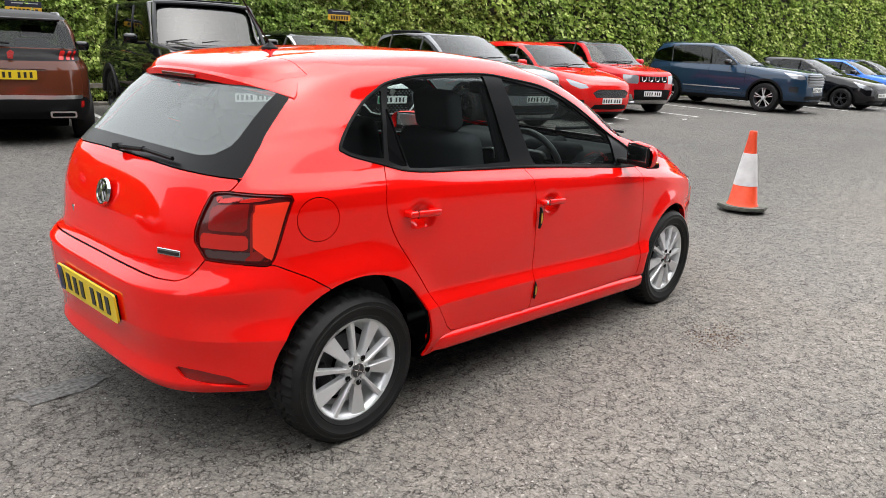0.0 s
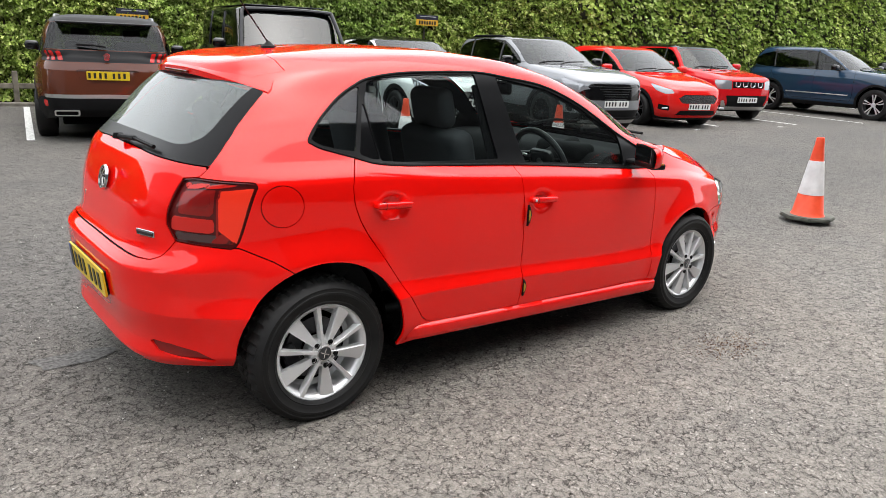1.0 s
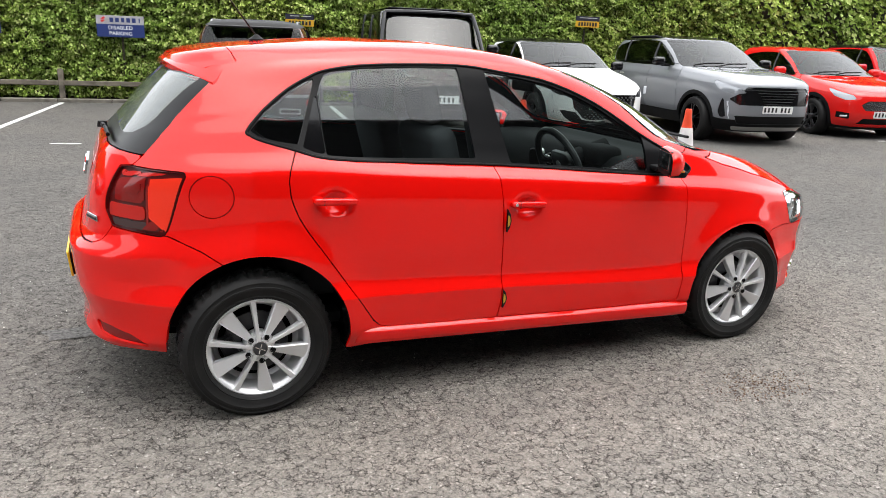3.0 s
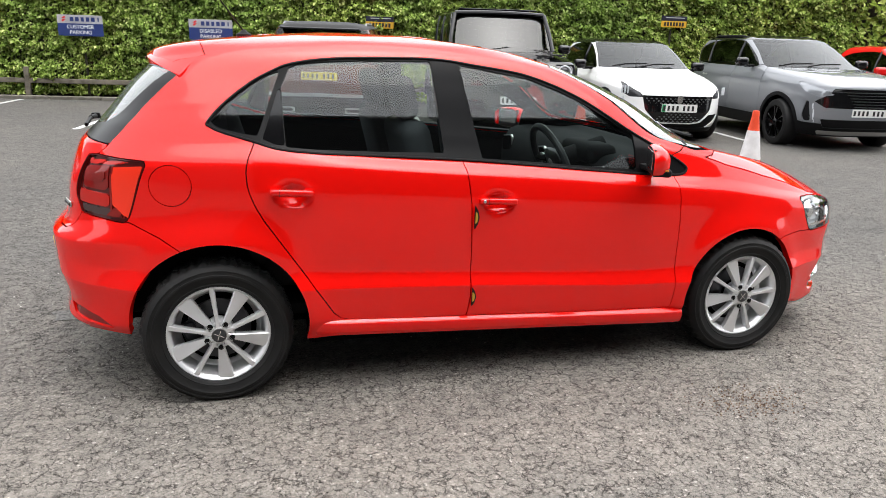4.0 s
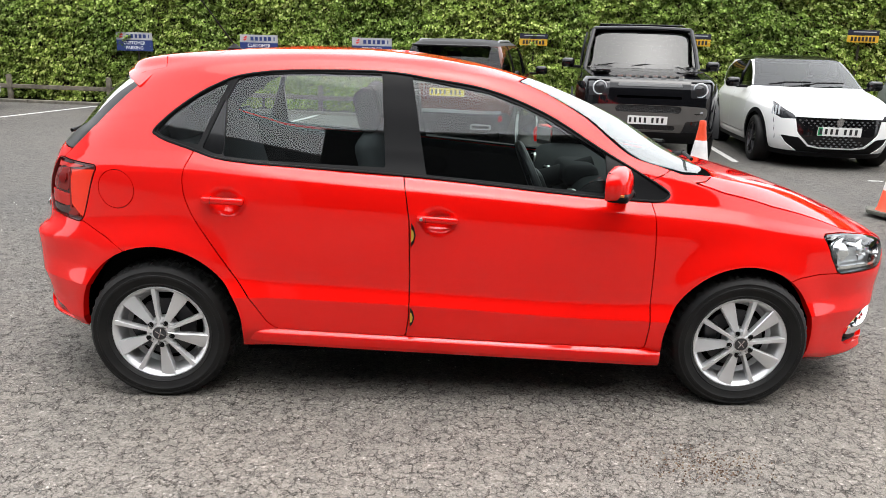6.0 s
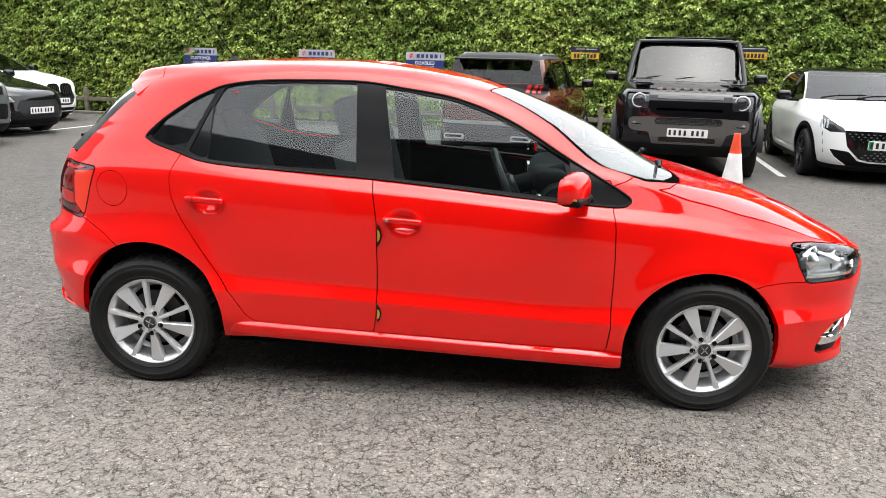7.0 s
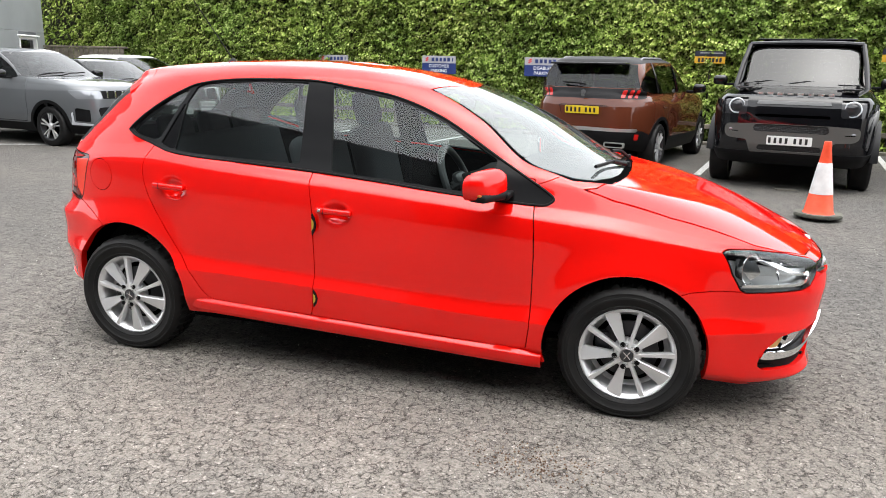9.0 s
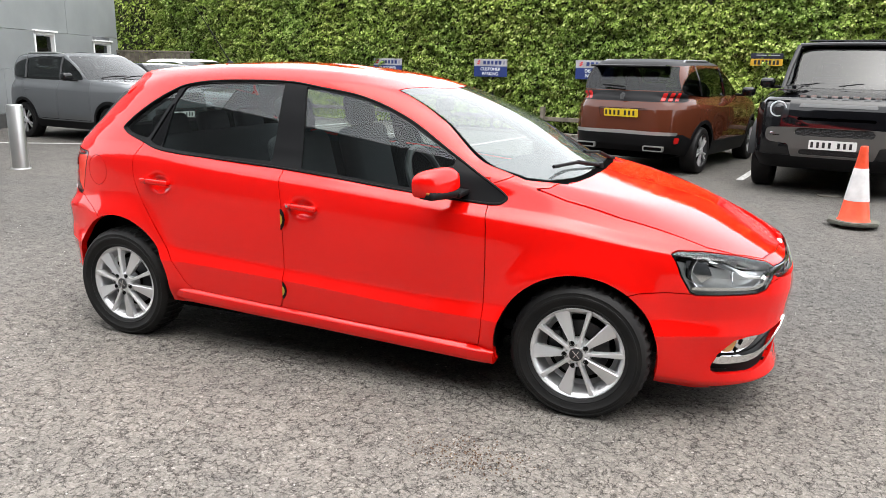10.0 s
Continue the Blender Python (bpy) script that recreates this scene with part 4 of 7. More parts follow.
def interior(car):
    part("cabin_floor", box(2.6, 1.3, 0.05, (1.15, 0, 0.33), 0.01), INTERIOR, car)
    part("boot_floor", box(0.75, 1.1, 0.4, (-0.15, 0, 0.52), 0.02), INTERIOR, car)
    for y in (-0.36, 0.36):
        seat(car, 1.22, y)
    bench = part("rear_bench", box(0.46, 1.22, 0.18, (0.42, 0, 0.50), 0.05, 3), CLOTH, car, "dark cloth rear bench", smooth=True)
    part("backrest", box(0.14, 1.22, 0.58, (0.13, 0, 0.79), 0.05, 3, Matrix.Rotation(radians(-16), 4, "Y")), CLOTH, bench, smooth=True)
    for y in (-0.36, 0.0, 0.36):
        part("headrest", box(0.09, 0.24, 0.15, (0.02, y, 1.10), 0.04, 3, Matrix.Rotation(radians(-16), 4, "Y")), CLOTH, bench, smooth=True)
    dash = part("dashboard", prism(smooth_outline([(1.78, 0.55), (1.72, 0.80), (1.76, 0.93), (1.86, 0.965), (2.10, 0.955), (2.30, 0.93), (2.30, 0.55)], 5), 1.32), INTERIOR, car, "black textured dashboard", place=Matrix.Translation((0, -0.66, 0)), smooth=True)
    part("binnacle", box(0.16, 0.34, 0.10, (1.79, 0.66 - 0.36, 0.955), 0.04, 3), INTERIOR, dash, smooth=True)
    for y in (-0.60, -0.10, 0.08, 0.58):
        vent = prism(rounded(0.13, 0.085, 0.02), 0.02)
        ring_bm = prism(rounded(0.145, 0.10, 0.025), 0.012)
        m = pose(1.725, 0.66 + y, 0.865, 0, -8, -90)
        part("vent_frame", ring_bm, STEEL, dash, "satin vent frame", place=m)
        part("vent", vent, VOID, dash, place=m @ Matrix.Translation((0, -0.006, 0)))
    part("radio", box(0.02, 0.24, 0.14, (1.722, 0.66, 0.74), 0.004), GLOSSBLACK, dash)
    wheel_at = pose(1.60, -0.36, 0.90, 0, 0, 0) @ Matrix.Rotation(radians(-24), 4, "Y")
    st = part("steering_wheel", tube([(0, 0.185 * math.cos(a), 0.185 * math.sin(a)) for a in np.linspace(0, 2 * math.pi, 41)], 0.0175, 10), LEATHER, car, "black three-spoke steering wheel", place=wheel_at, smooth=True)
    part("airbag_cover", box(0.05, 0.17, 0.13, (0.02, 0, -0.005), 0.035, 3), LEATHER, st, smooth=True)
    part("badge", lathe([(0.0, -0.008), (0.022, -0.008), (0.024, 0.0)], 24, "X"), STEEL, st, "silver badge")
    for a in (0, 180, 270):
        c, s = math.cos(radians(a)), math.sin(radians(a))
        part("wheel_spoke", box(0.02, 0.05 if s == 0 else 0.06, 0.05 if s == 0 else 0.06, (0.012, c * 0.13, s * 0.13), 0.012), STEEL if s == 0 else INTERIOR, st)
        part("spoke_arm", tube([(0.015, c * 0.08, s * 0.08), (0.005, c * 0.18, s * 0.18)], 0.018, 8), INTERIOR, st)
    part("steering_column", tube([(0.03, 0, 0), (0.28, 0, -0.03)], 0.045, 12), INTERIOR, st, smooth=True)
    part("gear_lever", tube([(1.50, 0, 0.40), (1.47, 0.0, 0.66)], 0.02, 8), INTERIOR, car)
    part("console", box(0.75, 0.2, 0.2, (1.45, 0, 0.43), 0.03), INTERIOR, car)
    part("rear_view_mirror", box(0.03, 0.22, 0.065, (1.55, -0.03, 1.26), 0.014), INTERIOR, car)
    for s in (-1, 1):
        part("b_pillar_trim", tube([(0.98, s * 0.70, 0.60), (0.975, s * 0.675, 0.98), (0.955, s * 0.545, 1.31)], 0.035, 8), INTERIOR, car)
        part("seat_belt", tube([(0.97, s * 0.66, 0.98), (0.97, s * 0.60, 1.16), (0.965, s * 0.545, 1.28)], 0.012, 4), INTERIOR, car)


def door_handle(door, x, z, sgn, lock):
    """A body-coloured pull over a dished recess."""
    y = 0.839
    tilt = Matrix.Rotation(radians(2.6), 4, "Y")
    h = part("handle", box(0.168, 0.022, 0.027, (x, sgn * y, z), 0.0095, 3, tilt), RED, door, "red door handle", smooth=True)
    for dx in (-0.066, 0.063):
        part("handle_foot", box(0.035, 0.035, 0.024, (x + dx, sgn * (y - 0.018), z - dx * 0.045), 0.006), RED, h)
    part("handle_seam", box(0.0015, 0.0235, 0.0282, (x - 0.047, sgn * y, z + 0.0025), 0.0, 1, tilt), BLACK, h)
    if lock:
        own = lathe([(0.0, 0.002), (0.006, 0.002), (0.0072, 0.0), (0.0072, -0.01)], 20)
        bmesh.ops.transform(own, matrix=pose(x - 0.066, sgn * (y + 0.0115), z + 0.004, 0, 0, 0 if sgn > 0 else 180), verts=own.verts)
        part("lock", own, STEEL, h, "steel key lock", smooth=True)


def door_mirror(car, sgn):
    """A two-tone door mirror: red cap, black base and glass that looks back."""
    rows = []
    own = bmesh.new()
    prof = [(1.838, 0.99, 0.95), (1.845, 0.992, 0.98), (1.862, 0.994, 1.0), (1.885, 0.994, 0.97), (1.907, 0.99, 0.85), (1.922, 0.984, 0.62), (1.928, 0.98, 0.30)]
    for x, zc, k in prof:
        row = []
        for a in np.linspace(0, 2 * math.pi, 28, endpoint=False):
            c, s = math.cos(a), math.sin(a)
            yy = 0.885 + 0.100 * k * math.copysign(abs(c) ** 0.62, c) + 0.016 * k * s
            zz = zc - 0.004 + 0.060 * k * math.copysign(abs(s) ** 0.62, s) - 0.017 * k * c
            row.append(own.verts.new((x - (yy - 0.80) * 0.42 + 0.02, sgn * yy, max(zz, 0.951 - 0.02 * c))))
        rows.append(row)
    for i in range(len(rows) - 1):
        for j in range(28):
            own.faces.new((rows[i][j], rows[i][(j + 1) % 28], rows[i + 1][(j + 1) % 28], rows[i + 1][j]))
    own.faces.new(rows[-1])
    bmesh.ops.recalc_face_normals(own, faces=own.faces)
    m = part("door_mirror", own, RED, car, "red and black door mirror", smooth=True)
    sweep = Matrix.Translation((1.885, sgn * 0.80, 0)) @ Matrix.Rotation(radians(23 * -sgn), 4, "Z").inverted() @ Matrix.Translation((-1.865, -sgn * 0.80, 0))
    part("mirror_base", box(0.085, 0.185, 0.034, (1.883, sgn * 0.882, 0.944), 0.013, 3, Matrix.Identity(4)), BLACK, m, "black lower housing", smooth=True, place=sweep)
    part("mirror_arm", box(0.08, 0.13, 0.026, (1.905, sgn * 0.775, 0.937), 0.01, 2), BLACK, m, smooth=True)
    part("mirror_glass", box(0.006, 0.155, 0.078, (1.840, sgn * 0.884, 0.995), 0.002), CHROME, m, "mirror glass", place=sweep)
    part("mirror_bezel", box(0.012, 0.178, 0.098, (1.848, sgn * 0.884, 0.993), 0.004), BLACK, m, place=sweep)
    part("indicator", box(0.03, 0.008, 0.010, (1.895, sgn * 0.972, 0.957), 0.003), SIGNAL, m, "amber side repeater", place=sweep)


def wiper(car, base, tip, lift=0.02, name="wiper"):
    a, b = Vector(base), Vector(tip)
    mid = a.lerp(b, 0.5) + Vector((0, 0, lift))
    w = part(name, tube([a, mid], 0.010, 8), BLACK, car, "black wiper arm", smooth=True)
    part("wiper_blade", tube([a.lerp(b, 0.30) + Vector((0, 0, 0.006)), mid, b], 0.008, 6), BLACK, w)
    part("wiper_pivot", lathe([(0.0, 0.015), (0.018, 0.012), (0.022, -0.01)], 16, "Z", None), BLACK, w, place=Matrix.Translation(a))


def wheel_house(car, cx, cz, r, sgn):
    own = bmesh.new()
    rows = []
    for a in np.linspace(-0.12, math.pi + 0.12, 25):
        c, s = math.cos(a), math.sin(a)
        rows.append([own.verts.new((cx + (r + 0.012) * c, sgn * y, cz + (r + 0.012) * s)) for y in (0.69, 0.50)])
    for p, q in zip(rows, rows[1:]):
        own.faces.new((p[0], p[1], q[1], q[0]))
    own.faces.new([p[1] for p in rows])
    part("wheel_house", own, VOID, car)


def make_polo():
    car = thing("hatchback_car", Matrix.Translation((0, 0, -0.006)), "bright red five-door hatchback with silver alloy wheels, parked on asphalt", "car")
    sheet = body_sheet(POLO_RINGS, 190, [(8.05, 11.95)], polo_bulge, (3,))
    for cx, cz, r in ARCHES:
        d = np.hypot(sheet.v[:, 0] - cx, (sheet.v[:, 2] - cz)) - r
        _, sheet = sheet.cut(np.where(sheet.v[:, 1] > 0.45, d, 1.0))
    whole = sheet
    g = 0.0022
    # glass and its frames
    dlo, sheet = sheet.panel(0.0, inside(xz(sheet), DLO))
    panes = []
    frame_sheet = dlo
    for name, line in (("quarter_window", QUARTER_PANE), ("fixed_panel", FIXED_PANE), ("rear_door_window", REAR_PANE), ("front_door_window", FRONT_PANE)):
        d = inside(xz(frame_sheet), line, 0.006)
        pane, frame_sheet = frame_sheet.panel(0.0, d)
        panes.append((name, pane.pushed(0.008).levelled(24, 30)))
    rear, sheet = sheet.panel(0.0, np.maximum(inside(rz(sheet), REAR_GLASS), sheet.s[:, 2] - 12.9))
    rear = rear.evened(0.6).faired()
    clear, band = rear.panel(0.0, inside(rz(rear), REAR_CLEAR))
    part("rear_window", both(clear).mesh("rear_window", 0), BACKGLASS, car, "tinted rear window")
    part("rear_window_border", both(band).mesh("rear_window_border", 0.008), FRAME, car, "black border of the rear window")
    header_x = 1.585 - 0.40 * sheet.v[:, 1] ** 2
    screen, sheet = sheet.panel(0.0, np.maximum(inside(yz(sheet), SCREEN_EDGE), header_x - sheet.v[:, 0]))
    screen = screen.crowned(0.45, 1.0)
    clear, band = screen.panel(0.0, np.maximum(inside(yz(screen), SCREEN_CLEAR), 1.593 - 0.40 * screen.v[:, 1] ** 2 - screen.v[:, 0]))
    part("windscreen", both(clear).mesh("windscreen", 0), SCREEN, car, "clear windscreen")
    part("windscreen_border", both(band).pushed(0.004).mesh("windscreen_border", 0.01), VOID, car, "black border of the windscreen")
    # lamps
    head, sheet = sheet.panel(g, inside(nz(sheet), HEADLAMP, 0.002))
    tail, sheet = sheet.panel(g, inside(rz(sheet), TAIL_LAMP, 0.002))
    # middle panels
    gate, sheet = sheet.panel(g, np.where(sheet.v[:, 0] < 0.3, inside(rz(sheet), TAILGATE), 1.0))
    spoiler, sheet = sheet.panel(g * 0.8, np.maximum(sheet.v[:, 0] - wave_line([(0, -0.02), (0.26, -0.03), (0.42, -0.02), (0.50, 0.0), (0.56, -0.02)], sheet.v[:, 1]) + 0.22 * np.clip(13.4 - sheet.s[:, 2], 0, None), 12.3 - sheet.s[:, 2]))
    hood, sheet = sheet.panel(g, np.maximum(inside(sheet.v[:, [0, 1]], BONNET), 7.72 - sheet.s[:, 2]))
    grille, sheet = sheet.panel(g, np.where(sheet.v[:, 0] > 2.9, inside(nz(sheet), GRILLE), 1.0))
    fbump, sheet = sheet.panel(g, inside(xz(sheet), FRONT_BUMPER))
    rbump, sheet = sheet.panel(g, inside(xz(sheet), REAR_BUMPER))
    refl, rbump = rbump.panel(0.0, inside(rz(rbump), [(0.505, 0.380), (0.545, 0.345), (0.75, 0.312), (0.765, 0.318), (0.70, 0.352), (0.60, 0.374)], 0.004))
    fog, fbump = fbump.panel(0.0, inside(nz(fbump), FOG_GRILLE))
    low, fbump = fbump.panel(0.0, inside(nz(fbump), LOWER_GRILLE))
    # side panels
    rdoor, sheet = sheet.panel(g, inside(xz(sheet), REAR_DOOR))
    fdoor, sheet = sheet.panel(g, inside(xz(sheet), FRONT_DOOR))
    wing, sheet = sheet.panel(g, np.maximum(2.02 - sheet.v[:, 0], np.maximum(sheet.v[:, 2] - wave_line([(2.0, 0.965), (2.10, 1.0), (2.2, 1.05)], sheet.v[:, 0]), -1.0)))
    rdoor = rdoor.dimpled(0.297, 0.872, 0.075, 0.060, 0.013)
    fdoor = fdoor.dimpled(1.152, 0.814, 0.075, 0.060, 0.013)
    part("bonnet", both(hood.crowned(0.10, 0.6)).mesh("bonnet"), RED, car)
    gate_ob = part("tailgate", both(gate).mesh("tailgate"), RED, car)
    spoiler_ob = part("roof_spoiler", both(spoiler).mesh("roof_spoiler"), RED, car)
    # the lip of the spoiler: a blade from the roof's edge, drawn down at both ends to the corners of the rear window
    row = np.abs(whole.s[:, 2] - 14.0) < 1e-6
    edge = whole.v[row][np.argsort(whole.s[row, 0])]
    edge = edge[edge[:, 0] < -0.03]
    corner = whole.v[np.argmin((whole.s[:, 0] - 0.63) ** 2 + (whole.v[:, 2] - 1.285) ** 2 + (whole.v[:, 0] > 0.2))]
    mid_x, mid_z = -0.252, 1.350
    own = bmesh.new()
    rows = []
    for t in np.linspace(-1, 1, 61):
        q = abs(t)
        side = 1 if t >= 0 else -1
        top = edge[int(round(q * (len(edge) - 1)))]
        x, y, z = mid_x + (corner[0] - 0.012 - mid_x) * q ** 3.2, side * (corner[1] + 0.004) * q, mid_z + (corner[2] - mid_z) * q ** 2.6
        thick = 0.026 - 0.008 * q
        rows.append([own.verts.new(p) for p in ((top[0] + 0.02, side * top[1] * 0.985, top[2] + 0.012), (x + 0.012, y * 0.995, z + 0.009), (x, y, z), (x + 0.003, y, z - thick), (x + 0.010, y * 0.99, z - thick - 0.004), (x + 0.11, y * 0.90, z - 0.035))])
    own.faces.new(rows[0])
    own.faces.new(rows[-1])
    for a, b in zip(rows, rows[1:]):
        for k in range(5):
            own.faces.new((a[k], b[k], b[k + 1], a[k + 1]))
    bmesh.ops.recalc_face_normals(own, faces=own.faces)
    part("spoiler_lip", own, RED, spoiler_ob, "red spoiler lip", smooth=True)
    part("brake_light", box(0.008, 0.26, 0.012, (mid_x - 0.003, 0, mid_z - 0.018), 0.003), SMOKELENS, spoiler_ob, "dark red high brake light")
    bump = part("front_bumper", both(fbump).mesh("front_bumper", 0.03), RED, car)
    rear_bump = part("rear_bumper", both(rbump).mesh("rear_bumper", 0.03), RED, car)
    gr = part("grille", both(grille).pushed(0.012).mesh("grille", 0), GLOSSBLACK, car, "gloss black grille")
    for lo, hi in ((0.684, 0.690), (0.648, 0.654)):
        strip, _ = grille.cut(np.maximum(grille.v[:, 2] - hi, lo - grille.v[:, 2]))
        part("chrome_strip", both(strip).pushed(0.001).mesh("chrome_strip", 0.01), CHROME, gr, "chrome strip")
    part("badge", lathe([(0.0, 0.006), (0.045, 0.005), (0.055, 0.002), (0.058, -0.02)], 40, "X"), CHROME, gr, "round chrome badge", place=Matrix.Translation((3.252, 0, 0.658)), smooth=True)
    lowg = part("lower_grille", both(low).pushed(0.02).mesh("lower_grille", 0), BLACK, car)
    for lo in (0.29, 0.34, 0.39):
        slat, _ = low.cut(np.maximum(low.v[:, 2] - lo - 0.014, lo - low.v[:, 2]))
        part("slat", both(slat).pushed(0.006).mesh("slat", 0.014), BLACK, lowg)
    shell = sheet
    for sgn, flip in ((1, False), (-1, True)):
        def f(sh):
            return sh.mirrored() if flip else sh
        body = f(shell)
        if flip:
            d = np.hypot(body.v[:, 0] + 0.150, (body.v[:, 2] - 0.897)) - 0.078
            d = np.where(body.v[:, 1] < -0.4, d, 1.0)
            flap, body = body.panel(0.0016, d)
            part("fuel_flap", flap.mesh("fuel_flap"), RED, car)
        part("side_shell", body.mesh("side_shell"), RED, car)
        part("front_wing", f(wing).mesh("front_wing"), RED, car)
        doors = {}
        for name, sh in (("rear_door", rdoor), ("front_door", fdoor)):
            doors[name] = part(name, f(sh).mesh(name), RED, car)
        door_handle(doors["rear_door"], 0.297, 0.874, sgn, False)
        door_handle(doors["front_door"], 1.152, 0.816, sgn, True)
        part("window_frame", f(frame_sheet).pushed(0.002).mesh("window_frame", 0.012), FRAME, car, "satin black window frame")
        for name, sh in panes:
            part(name, f(sh).mesh(name, 0), GLOSSBLACK if name == "fixed_panel" else GLASS, car)
        trim = []
        # slim rubber along the belt and the roof edge of the side glass
        line = np.asarray(DLO)
        edge = [(x, z) for x, z in line]
        near_b = whole.v[:, [0, 2]]
        for x, z in edge:
            gap2 = ((near_b - (x, z)) ** 2).sum(1) + (whole.v[:, 1] < 0.4)
            i = np.argsort(gap2)[:6]
            k = 1 / (gap2[i] + 1e-5)
            trim.append((x, sgn * ((whole.v[i, 1] * k).sum() / k.sum() + 0.001), z))
        part("window_seal", tube(trim + trim[:1], 0.0055, 6), BLACK, car, "black rubber window seal", smooth=True)
        # headlamp: bowl, reflectors and clear cover
        hl = part("headlight", f(head.pushed(0.05)).mesh("headlight_bowl", 0), DARKCHROME, car, "clear headlight with dark bowl and chrome reflectors")
        part("headlight_lens", f(head).mesh("headlight_lens", 0), LENS, hl)
        rimd, _ = head.cut(-inside(nz(head), HEADLAMP, -0.0035))
        part("headlight_rim", f(rimd).pushed(0.001).mesh("headlight_rim", 0.045), GLOSSBLACK, hl)
        for (cx, cy, cz), rad, yaw in (((2.925, 0.625, 0.672), 0.060, 40), ((3.075, 0.515, 0.655), 0.062, 34)):
            own = lathe([(0.006, -0.05), (0.025, -0.045), (rad * 0.75, -0.02), (rad, 0.012), (rad + 0.004, 0.012), (rad + 0.004, -0.02)], 32, "X")
            part("reflector", own, BRIGHT, hl, "chrome reflector bowl", place=Matrix.Translation((cx, sgn * cy, cz)) @ Matrix.Rotation(radians(yaw * sgn), 4, "Z"), smooth=True)
            part("bulb", lathe([(0.0, 0.0), (0.008, -0.004), (0.010, -0.03)], 12, "X"), LENSWHITE, hl, place=Matrix.Translation((cx, sgn * cy, cz)) @ Matrix.Rotation(radians(yaw * sgn), 4, "Z"))
        band_, _ = head.cut(inside(nz(head), [(0.90, 0.603), (0.60, 0.600), (0.54, 0.615), (0.50, 0.665), (0.515, 0.668), (0.56, 0.625), (0.62, 0.612), (0.87, 0.616)]))
        part("light_strip", f(band_).pushed(0.012).mesh("light_strip", 0.02), BRIGHT, hl, "chrome running light strip")
        band_, _ = head.cut(inside(nz(head), [(0.80, 0.722), (0.70, 0.68), (0.62, 0.645), (0.55, 0.64), (0.52, 0.665), (0.55, 0.655), (0.62, 0.662), (0.69, 0.70), (0.76, 0.735)]))
        part("light_strip", f(band_).pushed(0.022).mesh("light_strip", 0.015), BRIGHT, hl)
        band_, _ = head.cut(inside(nz(head), [(0.90, 0.70), (0.885, 0.725), (0.80, 0.735), (0.79, 0.66), (0.84, 0.63), (0.86, 0.66)]))
        part("indicator_reflector", f(band_).pushed(0.03).mesh("indicator_reflector", 0.012), BRIGHT, hl)
        # tail lamp
        tl = part("tail_light", f(tail.pushed(0.012)).mesh("tail_light", 0), SMOKELENS, car, "smoked red tail light with bright red segments")
        rimd, _ = tail.cut(-inside(rz(tail), TAIL_LAMP, -0.003))
        part("tail_light_rim", f(rimd).mesh("tail_light_rim", 0.014), SMOKELENS, tl)
        for name, poly, mat, deep in (
            ("outer_lens", [(0.758, 0.957), (0.878, 0.967), (0.830, 0.766), (0.765, 0.815)], REDLENS, 0.004),
            ("corner_lens", [(0.775, 0.805), (0.822, 0.766), (0.74, 0.772)], SMOKELENS2, 0.004),
            ("brake_bar", [(0.585, 0.815), (0.585, 0.862), (0.745, 0.852), (0.745, 0.805)], REDLENS2, 0.006),
            ("inner_lens", [(0.606, 0.955), (0.61, 0.875), (0.74, 0.868), (0.74, 0.965)], SMOKELENS2, 0.008),
            ("fog_lens", [(0.665, 0.935), (0.665, 0.90), (0.725, 0.90), (0.725, 0.938)], FOGLENS, 0.004),
            ("top_lens", [(0.61, 0.985), (0.61, 0.967), (0.775, 0.972), (0.86, 0.972), (0.86, 0.976), (0.775, 0.983)], REDLENS2, 0.006),
            ("reversing_lens", [(0.60, 0.805), (0.61, 0.782), (0.75, 0.77), (0.76, 0.795)], GREYLENS, 0.006),
            ("divider", [(0.752, 0.965), (0.760, 0.965), (0.766, 0.78), (0.757, 0.78)], SMOKELENS2, 0.003),
        ):
            seg, _ = tail.cut(inside(rz(tail), poly, 0.002))
            part(name, f(seg).pushed(deep).mesh(name, 0.008), mat, tl)
        # fog lamp surround
        fg = part("fog_grille", f(fog.pushed(0.022)).mesh("fog_grille", 0), BLACK, bump, "black fog lamp surround")
        lampd, _ = fog.cut(inside(nz(fog), FOG_LAMP, 0.002))
        lamp = part("fog_lamp", f(lampd).pushed(0.016).mesh("fog_lamp", 0.004), BRIGHT, bump, "clear fog lamp")
        amber, _ = fog.cut(inside(nz(fog), [(0.688, 0.328), (0.664, 0.37), (0.638, 0.378), (0.640, 0.325)]))
        part("side_reflector", f(amber).pushed(0.012).mesh("side_reflector", 0.004), AMBER, bump)
        dark, _ = fog.cut(inside(nz(fog), [(0.612, 0.392), (0.605, 0.392), (0.622, 0.318), (0.63, 0.318)]))
        part("lamp_divider", f(dark).pushed(0.008).mesh("lamp_divider", 0.01), BLACK, bump)
        strip, _ = fog.cut(inside(nz(fog), smooth_outline([(0.722, 0.292), (0.62, 0.287), (0.53, 0.290), (0.45, 0.312), (0.37, 0.364), (0.31, 0.420), (0.31, 0.442), (0.385, 0.386), (0.46, 0.339), (0.53, 0.316), (0.62, 0.312), (0.722, 0.316)], 4)))
        part("chrome_strip", f(strip).pushed(-0.006).mesh("chrome_strip", 0.024), BRIGHT, bump, "chrome strip")
        for k in (0.262, 0.278):
            slat, _ = fog.cut(np.maximum(fog.v[:, 2] - k - 0.007, k - fog.v[:, 2]))
            part("slat", f(slat).pushed(0.010).mesh("slat", 0.01), BLACK, bump)
        part("rear_reflector", f(refl).pushed(0.010).mesh("rear_reflector", 0.0), FOGLENS, rear_bump, "dark red rear reflector in a slot")
